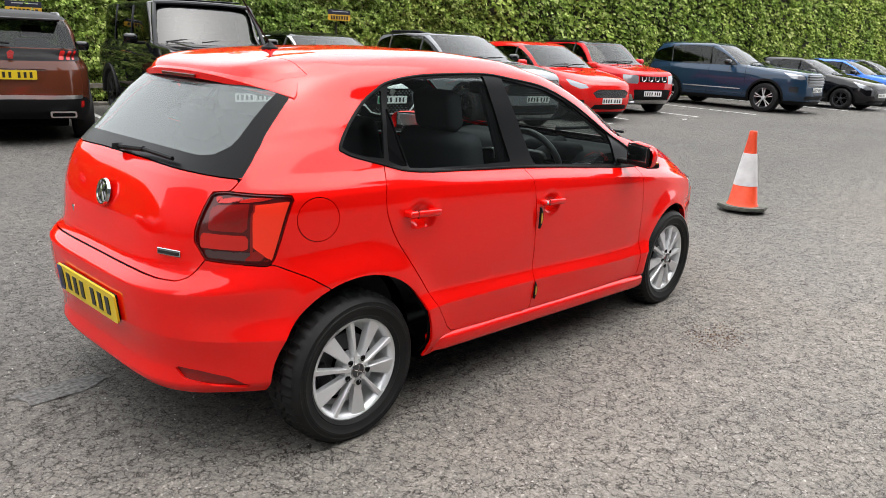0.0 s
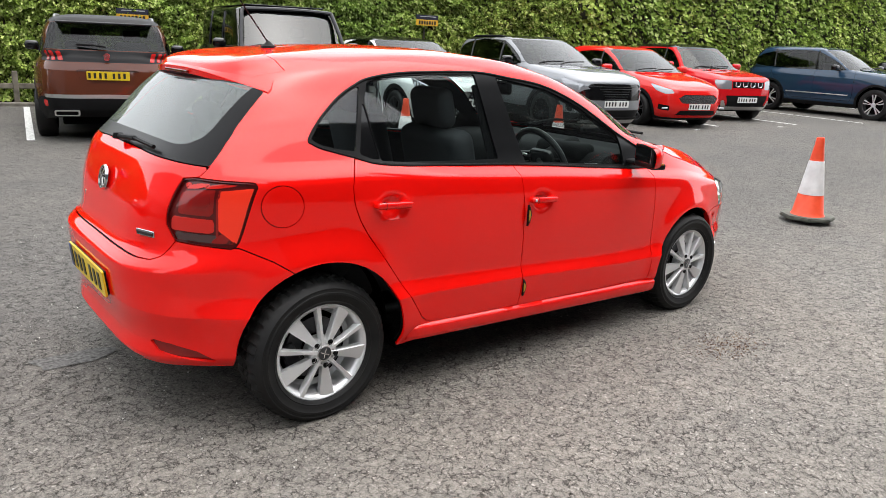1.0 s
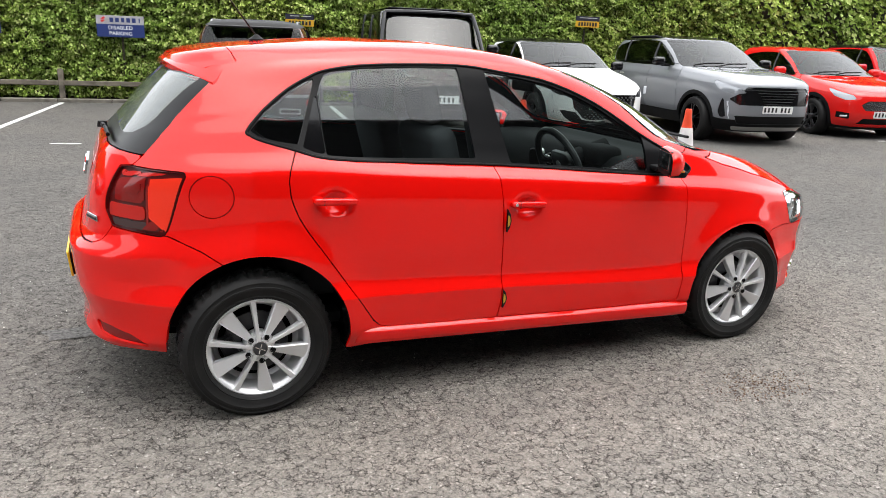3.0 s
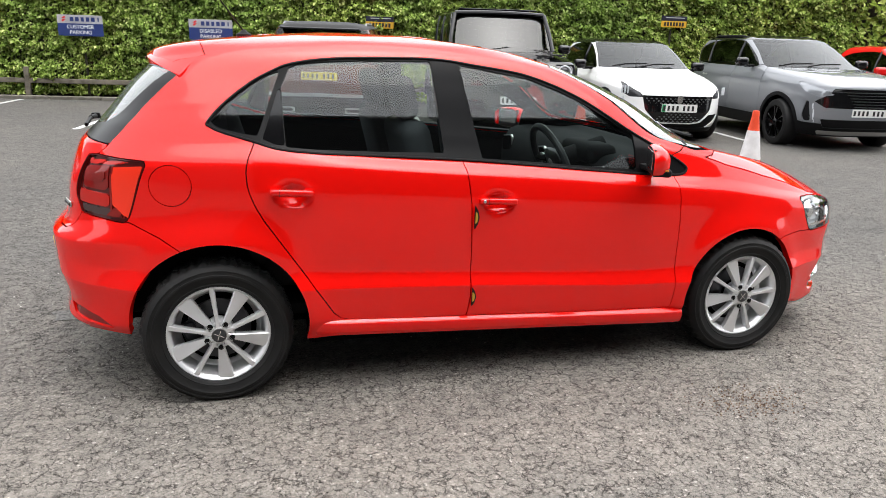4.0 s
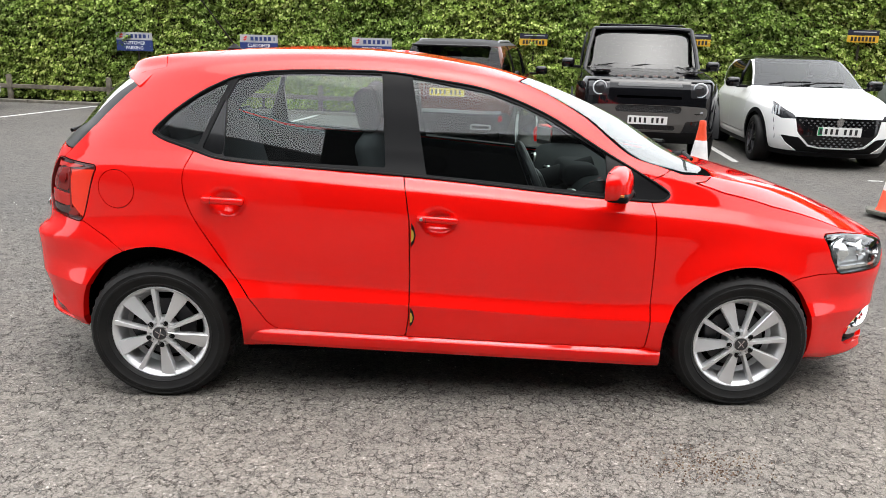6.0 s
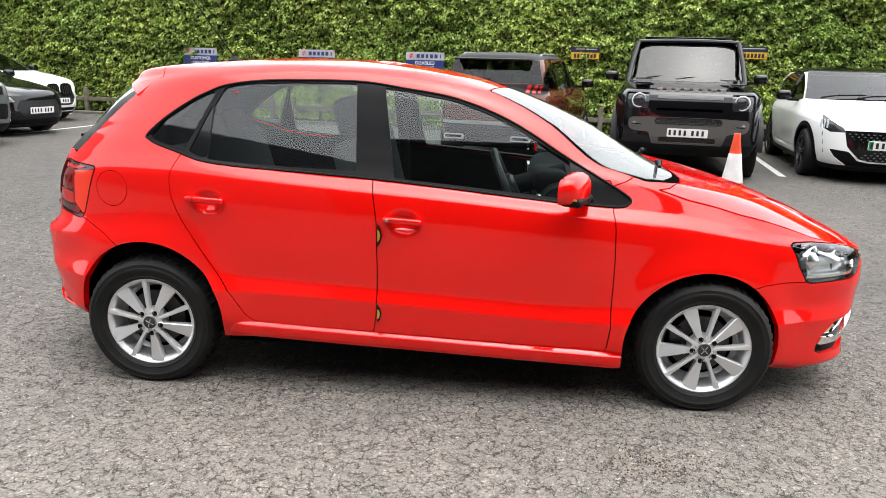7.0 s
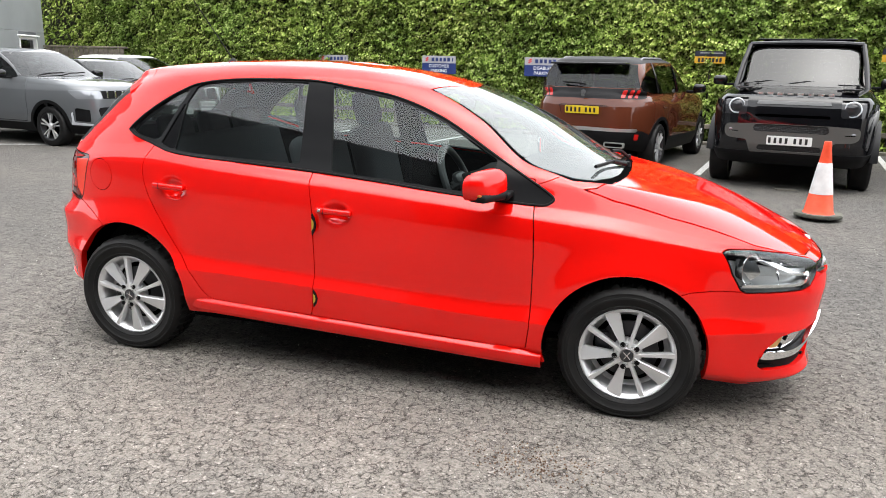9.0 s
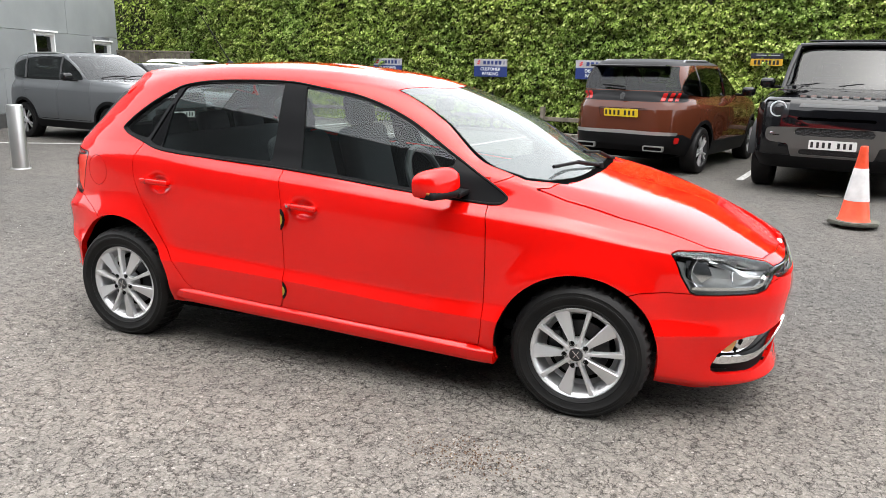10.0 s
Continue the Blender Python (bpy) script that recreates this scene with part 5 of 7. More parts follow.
        door_mirror(car, sgn)
        for cx, cz, r in ARCHES:
            wheel_house(car, cx, cz, r, sgn)
        alloy_wheel(car, 0.0, sgn, 24.0 if sgn < 0 else 40.0)
        alloy_wheel(car, 2.47, sgn, 5.0 if sgn < 0 else 11.0)
        # the sill skirt under the doors: a ledge that faces up and a face that turns under
        near = whole.v[(np.abs(whole.v[:, 0] - 1.25) < 0.06) & (np.abs(whole.v[:, 2] - 0.30) < 0.02) & (whole.v[:, 1] > 0.4)]
        yb = near[:, 1].mean()
        own = bmesh.new()
        rows = []
        for x in np.linspace(0.385, 2.112, 32):
            top = 0.330 - (x - 0.525) * 0.0415
            tuck = 0.012 * (max(0.0, (0.47 - x) / 0.08) ** 2 + max(0.0, (x - 2.07) / 0.055) ** 2)
            rows.append([own.verts.new((x, sgn * (yb + dy - tuck), top + dz)) for dy, dz in ((-0.03, 0.006), (0.0, 0.003), (0.012, -0.006), (0.0165, -0.011), (0.018, -0.016), (0.0165, -0.032), (0.013, -0.05), (0.004, -0.066), (-0.05, -0.068))])
        for a, b in zip(rows, rows[1:]):
            for k in range(8):
                own.faces.new((a[k], a[k + 1], b[k + 1], b[k]))
        own.faces.new(rows[0])
        own.faces.new(rows[-1])
        bmesh.ops.recalc_face_normals(own, faces=own.faces)
        part("sill_skirt", own, RED, car, "red sill skirt")
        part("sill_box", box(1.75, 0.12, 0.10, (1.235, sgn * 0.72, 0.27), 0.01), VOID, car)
    _, lining = whole.panel(0.0, inside(xz(whole), DLO, -0.008))
    _, lining = lining.panel(0.0, np.maximum(inside(rz(lining), REAR_CLEAR), lining.s[:, 2] - 12.9))
    _, lining = lining.panel(0.0, np.maximum(inside(yz(lining), SCREEN_CLEAR), 1.60 - 0.40 * lining.v[:, 1] ** 2 - lining.v[:, 0]))
    _, lining = lining.panel(0.0, inside(nz(lining), HEADLAMP, 0.01))
    part("inner_lining", both(lining).pushed(0.03).mesh("inner_lining", 0), INTERIOR, car)
    # plain dark boxes that keep light from coming through underneath
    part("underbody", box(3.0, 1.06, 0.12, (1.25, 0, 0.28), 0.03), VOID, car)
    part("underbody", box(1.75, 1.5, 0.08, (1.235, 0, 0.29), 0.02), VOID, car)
    interior(car)
    # small things on the body
    for x, z, h in ((1.047, 0.752, 0.10), (1.048, 0.402, 0.085)):
        guard = prism([(0.0, -h / 2), (0.012, -h * 0.3), (0.019, 0), (0.012, h * 0.3), (0.0, h / 2)], 0.012)
        gd = part("door_edge_guard", guard, BLACK, car, "black and yellow door edge guard", place=Matrix.Translation((x, -0.846, z)))
        part("yellow_pad", prism([(0.001, -h * 0.27), (0.009, -h * 0.18), (0.0125, 0), (0.009, h * 0.18), (0.001, h * 0.27)], 0.01), GUARD, gd, "yellow pad", place=Matrix.Translation((0, -0.002, 0)))
    base = part("aerial", lathe([(0.0, 0.024), (0.008, 0.022), (0.018, 0.012), (0.034, 0.002), (0.036, -0.006)], 24, "Z"), BLACK, car, "black roof aerial", place=Matrix.Translation((0.165, 0, 1.440)), smooth=True)
    part("aerial_rod", tube([(0, 0, 0.015), (-0.07, 0, 0.11), (-0.235, 0, 0.335)], 0.0038, 8, None, 0.6), BLACK, base)
    wiper(car, (-0.502, 0.02, 1.078), (-0.482, -0.37, 1.082), 0.01, "rear_wiper")
    wiper(car, (2.375, 0.02, 1.0), (2.265, -0.52, 1.045), 0.018)
    wiper(car, (2.36, 0.50, 0.985), (2.30, 0.0, 1.065), 0.018)
    part("cowl_panel", box(0.09, 1.0, 0.02, (2.375, 0, 0.962), 0.008), VOID, car, "black scuttle panel")
    badge = part("badge", lathe([(0.0, -0.007), (0.042, -0.005), (0.047, 0.0)], 40, "X"), GLOSSBLACK, gate_ob, "round chrome badge", place=pose(-0.572, 0, 0.916, 0, 12, 0), smooth=True)
    part("badge_ring", lathe([(0.041, -0.006), (0.043, -0.010), (0.048, -0.010), (0.052, 0.0)], 40, "X"), CHROME, badge, smooth=True)
    for up in (1, -1):
        chevron = prism([(-0.027, 0.031 * up), (-0.019, 0.034 * up), (0.0, 0.003 * up), (0.019, 0.034 * up), (0.027, 0.031 * up), (0.0, -0.011 * up)], 0.005)
        bmesh.ops.recalc_face_normals(chevron, faces=chevron.faces)
        part("badge_emblem", chevron, BRIGHT, badge, place=pose(-0.013, 0, 0, 0, 0, -90))
    part("model_badge", box(0.006, 0.10, 0.024, (-0.560, -0.464, 0.783), 0.002, 1, Matrix.Rotation(radians(20), 4, "Z")), CHROME, gate_ob, "small chrome badge")
    part("model_badge_inset", box(0.006, 0.088, 0.012, (-0.5635, -0.4652, 0.783), 0.001, 1, Matrix.Rotation(radians(20), 4, "Z")), INK, gate_ob)
    part("model_badge", box(0.006, 0.09, 0.026, (-0.573, 0.33, 0.80), 0.002, 1, Matrix.Rotation(radians(-10), 4, "Z")), CHROME, gate_ob, "small chrome badge")
    part("plate_backing", box(0.02, 0.50, 0.10, (-0.655, 0, 0.542), 0.006), BLACK, rear_bump)
    plate = plain_plate(rear_bump, (-0.670, 0.0, 0.540), pose(0, 0, 0, 6, 0, -90), PLATEY)
    part("blue_band", box(0.042, 0.003, 0.10, (-0.238, -0.001, 0)), BLUE, plate)
    return car


DARKCHROME = material("dark_chrome", (0.50, 0.51, 0.52), 0.25, 0.5)
FRAME = material("window_frame", (0.003, 0.003, 0.0035), 0.3, 0, 0, 0.12)
SIGNAL = material("amber_plastic", (0.55, 0.16, 0.02), 0.2, 0, 0.6)
AMBER = material("amber_reflector", (0.62, 0.34, 0.10), 0.15, 0, 0.8)
LENSWHITE = material("bulb_glass", (0.7, 0.7, 0.68), 0.1)
SMOKELENS2 = material("dim_red_lens", (0.22, 0.005, 0.004), 0.08, 0, 0.4, 0.3)
REDLENS2 = material("mid_red_lens", (0.5, 0.012, 0.008), 0.08, 0, 0.4, 0.3)
GREYLENS = material("grey_lens", (0.06, 0.03, 0.03), 0.1, 0, 0.4, 0.3)
FOGLENS = material("deep_red_lens", (0.2, 0.006, 0.005), 0.08, 0, 0.4, 0.3)
GUARD = material("yellow_foam", (0.45, 0.27, 0.02), 0.6)


def settle(car):
    """The greenhouse a little taller and the front bumper's lower lip a little deeper, over all parts alike."""
    bpy.context.view_layer.update()
    done = set()
    for ob in car.children_recursive:
        if ob.type != "MESH" or ob.data.name in done:
            continue
        done.add(ob.data.name)
        m = ob.matrix_world
        back = m.inverted()
        for v in ob.data.vertices:
            w = m @ v.co
            if w.z > 1.0:
                k = min(1.0, (w.z - 1.0) / 0.34)
                w.z += 0.015 * k * k * (3 - 2 * k)
                v.co = back @ w
            elif w.x > 2.74 and w.z < 0.30:
                k = min(1.0, (w.x - 2.74) / 0.2) * min(1.0, (0.30 - w.z) / 0.09)
                w.z -= 0.03 * k
                v.co = back @ w


settle(make_polo())

# ---- parked cars ----


def generic_rings(c):
    b, f, h = -c["ro"], c["wb"] + c["fo"], c["w"] / 2
    zb, belt, hood, nose, H = c["zb"], c["belt"], c["hood"], c["nose"], c["h"]
    cowl, top, tail = c["cowl"], c["top"], c["tail"]
    nr, nf = c.get("nr", 5), c.get("nf", 4)
    xm = c["wb"] * 0.8
    rail = c.get("rail", 0.72)

    def r(xr, xf, w, zr, z0, z1, zf, xc=None, square=0):
        zs = [(xr, zr), (max(0.0, xr + 0.1), z0), (max(min(xm, xf - 0.1), xr + 0.2), z1), (max(xf, xr + 0.3), zf)]
        return ring(xr, xf, w * h, max(nr, square), max(nf, square), zs, xc if xc is not None else c["wb"] * 0.5, 230)

    mid = 0.5 * (belt + H)
    return [
        r(b + 0.1, f - 0.12, 0.92, zb + 0.1, zb, zb, zb - 0.02),
        r(b + 0.02, f - 0.03, 0.97, zb + 0.2, zb + 0.12, zb + 0.12, zb + 0.1),
        r(b, f, 0.995, zb + 0.32, zb + 0.28, zb + 0.26, zb + 0.24),
        r(b + 0.01, f - 0.01, 1.0, belt - 0.32, belt - 0.3, belt - 0.32, nose - 0.16),
        r(b + 0.04, f - 0.04, 0.985, belt - 0.12, belt - 0.09, belt - 0.12, nose - 0.02),
        r(b + 0.08, f - 0.12, 0.93, belt, belt, belt - 0.02, nose + 0.05),
        r(b + 0.10, cowl + 0.45 * (f - cowl), 0.90, belt + 0.05, belt + 0.05, belt + 0.04, hood),
        r(b + 0.14, cowl, 0.88, belt + 0.09, belt + 0.09, belt + 0.08, c["cowlz"], None, 6.5),
        r(0.5 * (b + 0.14 + tail), 0.5 * (cowl + top), 0.5 * (0.88 + rail) + 0.02, mid + 0.02, mid + 0.02, mid + 0.02, 0.5 * (c["cowlz"] + H - 0.08) + 0.03, 0.3 * c["wb"], 8),
        r(tail, top, rail, H - 0.11, H - 0.085, H - 0.075, H - 0.085, 0.3 * c["wb"], 8),
        r(tail + 0.08, top - 0.15, rail - 0.1, H - 0.05, H - 0.035, H - 0.03, H - 0.045, 0.3 * c["wb"], 8),
        r(tail + 0.3, top - 0.4, 0.35, H - 0.01, H - 0.005, H - 0.005, H - 0.008, 0.3 * c["wb"]),
        r(tail + 0.6, top - 0.7, 0.001, H, H, H, H, 0.3 * c["wb"]),
    ]


def spoke_wheel(parent, x, side, y, radius, rim, mat, spokes, width, face_mat=None):
    """A parked car's wheel: tyre, rim and paired spokes."""
    w = part("wheel", lathe([(rim * 0.8, -0.09), (rim - 0.02, -0.05), (rim - 0.012, -0.004), (rim, 0.0), (rim + 0.004, -0.008)], 40), mat, parent, place=pose(x, side * y, radius - 0.006, 0, 0, 0 if side > 0 else 180) @ Matrix.Rotation(radians(17 * x + 9), 4, "Y"), smooth=True)
    tyre = [(rim, -0.01), (rim + 0.008, 0.004), (rim + 0.45 * (radius - rim), 0.010), (radius - 0.02, 0.0), (radius - 0.006, -0.018), (radius, -0.04), (radius, -width + 0.04), (radius - 0.02, -width + 0.01), (rim, -width)]
    part("tyre", lathe(tyre, 56), RUBBER, w, smooth=True)
    part("back_plate", lathe([(0.0, -0.085), (rim * 0.85, -0.085), (rim * 0.85, -0.1)], 32), VOID, w)
    for k in range(spokes):
        own = None
        for half in (-1, 1):
            p = prism([(0.035, half * 0.006), (rim - 0.008, half * rim * 0.22), (rim - 0.008, half * rim * 0.11), (0.06, half * 0.002)], -0.03)
            own = merge(own, p) if own is not None else p
        bmesh.ops.recalc_face_normals(own, faces=own.faces)
        bmesh.ops.transform(own, matrix=Matrix.Rotation(2 * math.pi * k / spokes, 4, "Y") @ Matrix.Translation((0, -0.004, 0)), verts=own.verts)
        part("spoke", own, face_mat or mat, w)
    part("hub", lathe([(0.0, 0.003), (0.04, 0.001), (0.055, -0.012), (0.055, -0.05)], 24), face_mat or mat, w, smooth=True)
    return w


def parked_car(c):
    """A parked car, its nose along +x of its own frame, its rear axle at the origin."""
    car = thing(c["name"], pose(c["x"], c["y"], -0.004, 0, 0, c["turn"]) @ Matrix.Scale(c.get("scale", 1.0), 4), c["label"], "car", "cars parked along the hedge")
    sheet = body_sheet(generic_rings(c), 92, [(5.1, 8.9)])
    half, wb, r, belt, zb = c["w"] / 2, c["wb"], c["r"], c["belt"], c["zb"]
    f, b = wb + c["fo"], -c["ro"]
    for cx in (0.0, wb):
        d = np.hypot(sheet.v[:, 0] - cx, sheet.v[:, 2] - r) - r * 1.13
        _, sheet = sheet.cut(np.where(sheet.v[:, 1] > half * 0.55, d, 1.0))
    whole = sheet
    dlo, sheet = sheet.panel(0.0, inside(xz(sheet), smooth_outline(c["dlo"], 3), 0.01))
    y0, y1 = half * 0.85, half * (c.get("rail", 0.72) - 0.015)
    lo, hi = c["cowlz"] + 0.005, c["h"] - 0.088
    front, sheet = sheet.panel(0.0, np.maximum(inside(yz(sheet), [(-y0, lo), (y0, lo), (y1, hi), (y1 - 0.1, hi + 0.02), (-y1, hi + 0.02)]), c["top"] - 0.25 - sheet.v[:, 0]))
    glass_lo = c.get("rear_glass", belt + 0.09)
    rear, sheet = sheet.panel(0.0, np.maximum(inside(yz(sheet), [(-y0, glass_lo), (y0 * 0.92, glass_lo), (y1 * 0.97, hi - 0.03), (-y1, hi - 0.03)]), sheet.v[:, 0] - c["tail"] - 0.2))
    made = []
    for name, kind, poly, mat, push, centred, label in c.get("cuts", ()):
        at = {"n": nz, "r": rz, "x": xz}[kind](sheet)
        d = inside(at, poly)
        if kind == "n":
            d = np.where(sheet.v[:, 0] > wb * 0.6, d, 1.0)
        if kind == "r":
            d = np.where(sheet.v[:, 0] < wb * 0.3, d, 1.0)
        piece, sheet = sheet.panel(0.0, d)
        made.append((name, piece, mat, push, centred, label))
    if c.get("clad"):
        d = np.minimum(sheet.s[:, 2] - c["clad"], np.where(sheet.v[:, 1] > half * 0.5, np.minimum(np.hypot(sheet.v[:, 0], sheet.v[:, 2] - r), np.hypot(sheet.v[:, 0] - wb, sheet.v[:, 2] - r)) - r * 1.13 - 0.055, 1.0))
        skirt, sheet = sheet.panel(0.0, d)
        part("lower_cladding", both(skirt).pushed(-0.008).mesh("lower_cladding", 0.02), c.get("clad_mat", BLACK), car, "dark plastic lower cladding")
    roof_top = None
    if c.get("roof"):
        roof_top, sheet = sheet.panel(0.0, 8.95 - sheet.s[:, 2])
        part("roof", both(roof_top).mesh("roof"), c["roof"], car, "gloss black roof")
    bgap, agap = wb * c.get("bgap", 0.43), wb * c.get("agap", 0.80)
    rdoor, sheet = sheet.panel(0.004, inside(xz(sheet), [(bgap, zb + 0.16), (bgap - 0.01, belt + 0.1), (-0.1, belt + 0.1), (0.0, belt - 0.1), (0.12, belt - 0.3), (r * 1.35, r + 0.1), (r * 1.5, zb + 0.16)]))
    fdoor, sheet = sheet.panel(0.004, inside(xz(sheet), [(bgap, zb + 0.16), (bgap - 0.01, belt + 0.1), (agap - 0.06, belt + 0.1), (agap, belt - 0.1), (agap + 0.02, zb + 0.3), (agap - 0.02, zb + 0.16)]))
    hood, sheet = sheet.panel(0.003, np.maximum(np.maximum(5.15 - sheet.s[:, 2], c["cowl"] * 0.0 + wb * 0.66 - sheet.v[:, 0]), sheet.s[:, 2] - 7.0))
    part("body", both(sheet).mesh("body", 0.015), c["paint"], car)
    part("bonnet", both(hood).mesh("bonnet", 0.012), c["paint"], car)
    part("inner_lining", both(whole.cut(whole.s[:, 2] - 5.0)[0]).pushed(0.03).mesh("inner_lining", 0), VOID, car)
    for sgn, flip in ((1, False), (-1, True)):
        def fl(sh):
            return sh.mirrored() if flip else sh
        for name, sh, hx in (("rear_door", rdoor, 0.16), ("front_door", fdoor, bgap + 0.14)):
            door = part(name, fl(sh).mesh(name, 0.012), c["paint"], car)
            part("handle", box(0.2, 0.03, 0.035, (hx, sgn * (half * 0.97), belt - 0.13), 0.012), c.get("handle", c["paint"]), door)
        part("side_window", fl(dlo).pushed(0.004).mesh("side_window", 0.012), DARKGLASS, car, "dark side windows")
        for xa, xb in c.get("pillars", ((bgap, bgap - 0.03),)):
            i0 = whole.v[np.argmin(np.abs(whole.v[:, 0] - xa) + np.abs(whole.v[:, 2] - belt - 0.08) + (whole.v[:, 1] < half * 0.3))]
            i1 = whole.v[np.argmin(np.abs(whole.v[:, 0] - xb) + np.abs(whole.v[:, 2] - c["h"] + 0.1) + (whole.v[:, 1] < half * 0.3))]
            part("pillar", tube([(xa, sgn * (i0[1] - 0.004), i0[2]), ((xa + xb) / 2, sgn * ((i0[1] + i1[1]) / 2 + 0.008), (i0[2] + i1[2]) / 2), (xb, sgn * (i1[1] - 0.004), i1[2])], 0.024, 6), GLOSSBLACK, car)
        mx, mz = c["cowl"] - c.get("mback", 0.42), belt + 0.11
        mir = part("door_mirror", box(0.15, 0.2, 0.14, (mx, sgn * (half + 0.11), mz + 0.02), 0.05, 3), c.get("mirror", GLOSSBLACK), car, smooth=True)
        part("mirror_arm", box(0.06, 0.16, 0.04, (mx, sgn * (half - 0.02), mz - 0.04), 0.012), BLACK, mir)
        if c.get("rails"):
            part("roof_rail", tube([(c["tail"] + 0.32, sgn * half * 0.64, c["h"] - 0.09), (c["tail"] + 0.45, sgn * half * 0.64, c["h"] - 0.03), (c["top"] - 0.5, sgn * half * 0.64, c["h"] - 0.018), (c["top"] - 0.25, sgn * half * 0.63, c["h"] - 0.05)], 0.018, 8), c["rails"], car, smooth=True)
        for x in (0.0, wb):
            spoke_wheel(car, x, sgn, half - 0.025, r, r * c.get("rim_part", 0.7), c.get("rim", DARKALLOY), c.get("spokes", 5), 0.24, c.get("rim_face"))
        for k in (0.36,):
            s = part("front_seat", box(0.14, 0.46, 0.62, (wb * 0.46, sgn * k, belt - 0.08), 0.05, 2, Matrix.Rotation(radians(-14), 4, "Y")), CLOTH, car, smooth=True)
            part("headrest", box(0.09, 0.26, 0.17, (wb * 0.46 - 0.12, sgn * k, belt + 0.33), 0.04, 2), CLOTH, s, smooth=True)
    for name, piece, mat, push, centred, label in made:
        if centred:
            part(name, both(piece).pushed(push).mesh(name, 0.012), mat, car, label)
        else:
            for sh in (piece, piece.mirrored()):
                part(name, sh.pushed(push).mesh(name, 0.012), mat, car, label)
    part("windscreen", both(front.evened(0.95)).mesh("windscreen", 0), c.get("screen", PARKED_SCREEN), car, "clear windscreen")
    part("rear_window", both(rear.evened(0.95)).mesh("rear_window", 0.01), DARKGLASS, car, "dark rear window")
    part("dashboard", box(0.5, c["w"] * 0.8, 0.25, (c["cowl"] - 0.35, 0, c["cowlz"] - 0.13), 0.06, 2), INTERIOR, car, smooth=True)
    part("underbody", box(f - b - 0.5, c["w"] * 0.62, 0.14, ((f + b) / 2, 0, zb + 0.06), 0.02), VOID, car)
    for s, x0, x1 in ((1, 0.25, -0.22), (1, 0.78, 0.28)):
        yy0, yy1 = -half * x0 + 0.1, -half * x1 + 0.1
        w = part("wiper", tube([(c["cowl"] - 0.005, yy0, c["cowlz"] + 0.03), (c["cowl"] - 0.05, (yy0 + yy1) / 2, c["cowlz"] + 0.065), (c["cowl"] - 0.10, yy1 + 0.15, c["cowlz"] + 0.075)], 0.011, 6), BLACK, car)
    if "plate" in c:
        px, pz, pitch = c["plate"]
        plate = plain_plate(car, (f + px, 0, pz), pose(0, 0, 0, pitch, 0, 90), PLATEW)
        if c.get("green"):
            part("green_band", box(0.05, 0.003, 0.10, (-0.23, -0.001, 0)), GREENBAND, plate)
    if "rear_plate" in c:
        px, pz = c["rear_plate"]
        plain_plate(car, (b + px, 0, pz), pose(0, 0, 0, 6, 0, -90), PLATEY)
    return car


def facing(front, turn, wb, fo, scale=1.0):
    """The rear axle's place for a car whose nose is at front."""
    a = radians(turn)
    return front[0] - scale * (wb + fo) * math.cos(a), front[1] - scale * (wb + fo) * math.sin(a)


def spec(base, **more):
    out = dict(base)
    out.update(more)
    return out


def parked(c, nose=None, tail=None):
    if nose is not None:
        c["x"], c["y"] = facing(nose, c["turn"], c["wb"], c["fo"], c.get("scale", 1.0))
    else:
        a = radians(c["turn"])
        c["x"], c["y"] = tail[0] + c["ro"] * math.cos(a), tail[1] + c["ro"] * math.sin(a)
    return parked_car(c)


def fixed(car, name, data, mat, label="", smooth=None, place=None):
    return part(name, data, mat, car, label, place, smooth)


SATINBLACK = material("satin_black", (0.010, 0.010, 0.011), 0.5, 0, 0, 0.2)
BARGREY = material("grey_bar", (0.12, 0.12, 0.12), 0.4, 0.5)
CLAW = material("claw_red_lens", (0.42, 0.012, 0.010), 0.15, 0, 0.4, 0.3)
RAIL = material("satin_rail", (0.22, 0.22, 0.22), 0.45, 0.6)
BROWN = paint("copper_brown_paint", (0.085, 0.023, 0.011), 0.15)
JET = paint("black_paint", (0.004, 0.004, 0.005))
PEARL = paint("white_paint", (0.78, 0.78, 0.77))
GREY = paint("grey_metal_paint", (0.19, 0.198, 0.212), 0.45)
RED2 = paint("race_red_paint", (0.58, 0.012, 0.010))
RED3 = paint("deep_red_paint", (0.48, 0.008, 0.012))
NAVY = paint("navy_paint", (0.014, 0.034, 0.065), 0.2)
AZURE = paint("bright_blue_paint", (0.012, 0.11, 0.5), 0.2)
SLATE = paint("slate_grey_paint", (0.12, 0.126, 0.134), 0.4)
PARKED_SCREEN = glass("parked_screen_glass", (0.30, 0.33, 0.33), 0.035)
STEEP_SCREEN = glass("steep_screen_glass", (0.16, 0.18, 0.18), 0.065)
GREENBAND = material("green_band", (0.01, 0.25, 0.09), 0.4)
LAMP = material("lamp_glass", (0.30, 0.31, 0.33), 0.1, 0.5, 0.5)
DARKLAMP = material("smoked_lamp", (0.025, 0.025, 0.028), 0.1, 0.2, 0.4)
RINGLAMP = material("lamp_ring", (0.55, 0.57, 0.6), 0.2)
PEWTER = material("satin_pewter", (0.085, 0.081, 0.076), 0.45, 0.2, 0, 0.3)
MESHGREY = material("grille_mesh", (0.16, 0.165, 0.17), 0.3, 0.6)

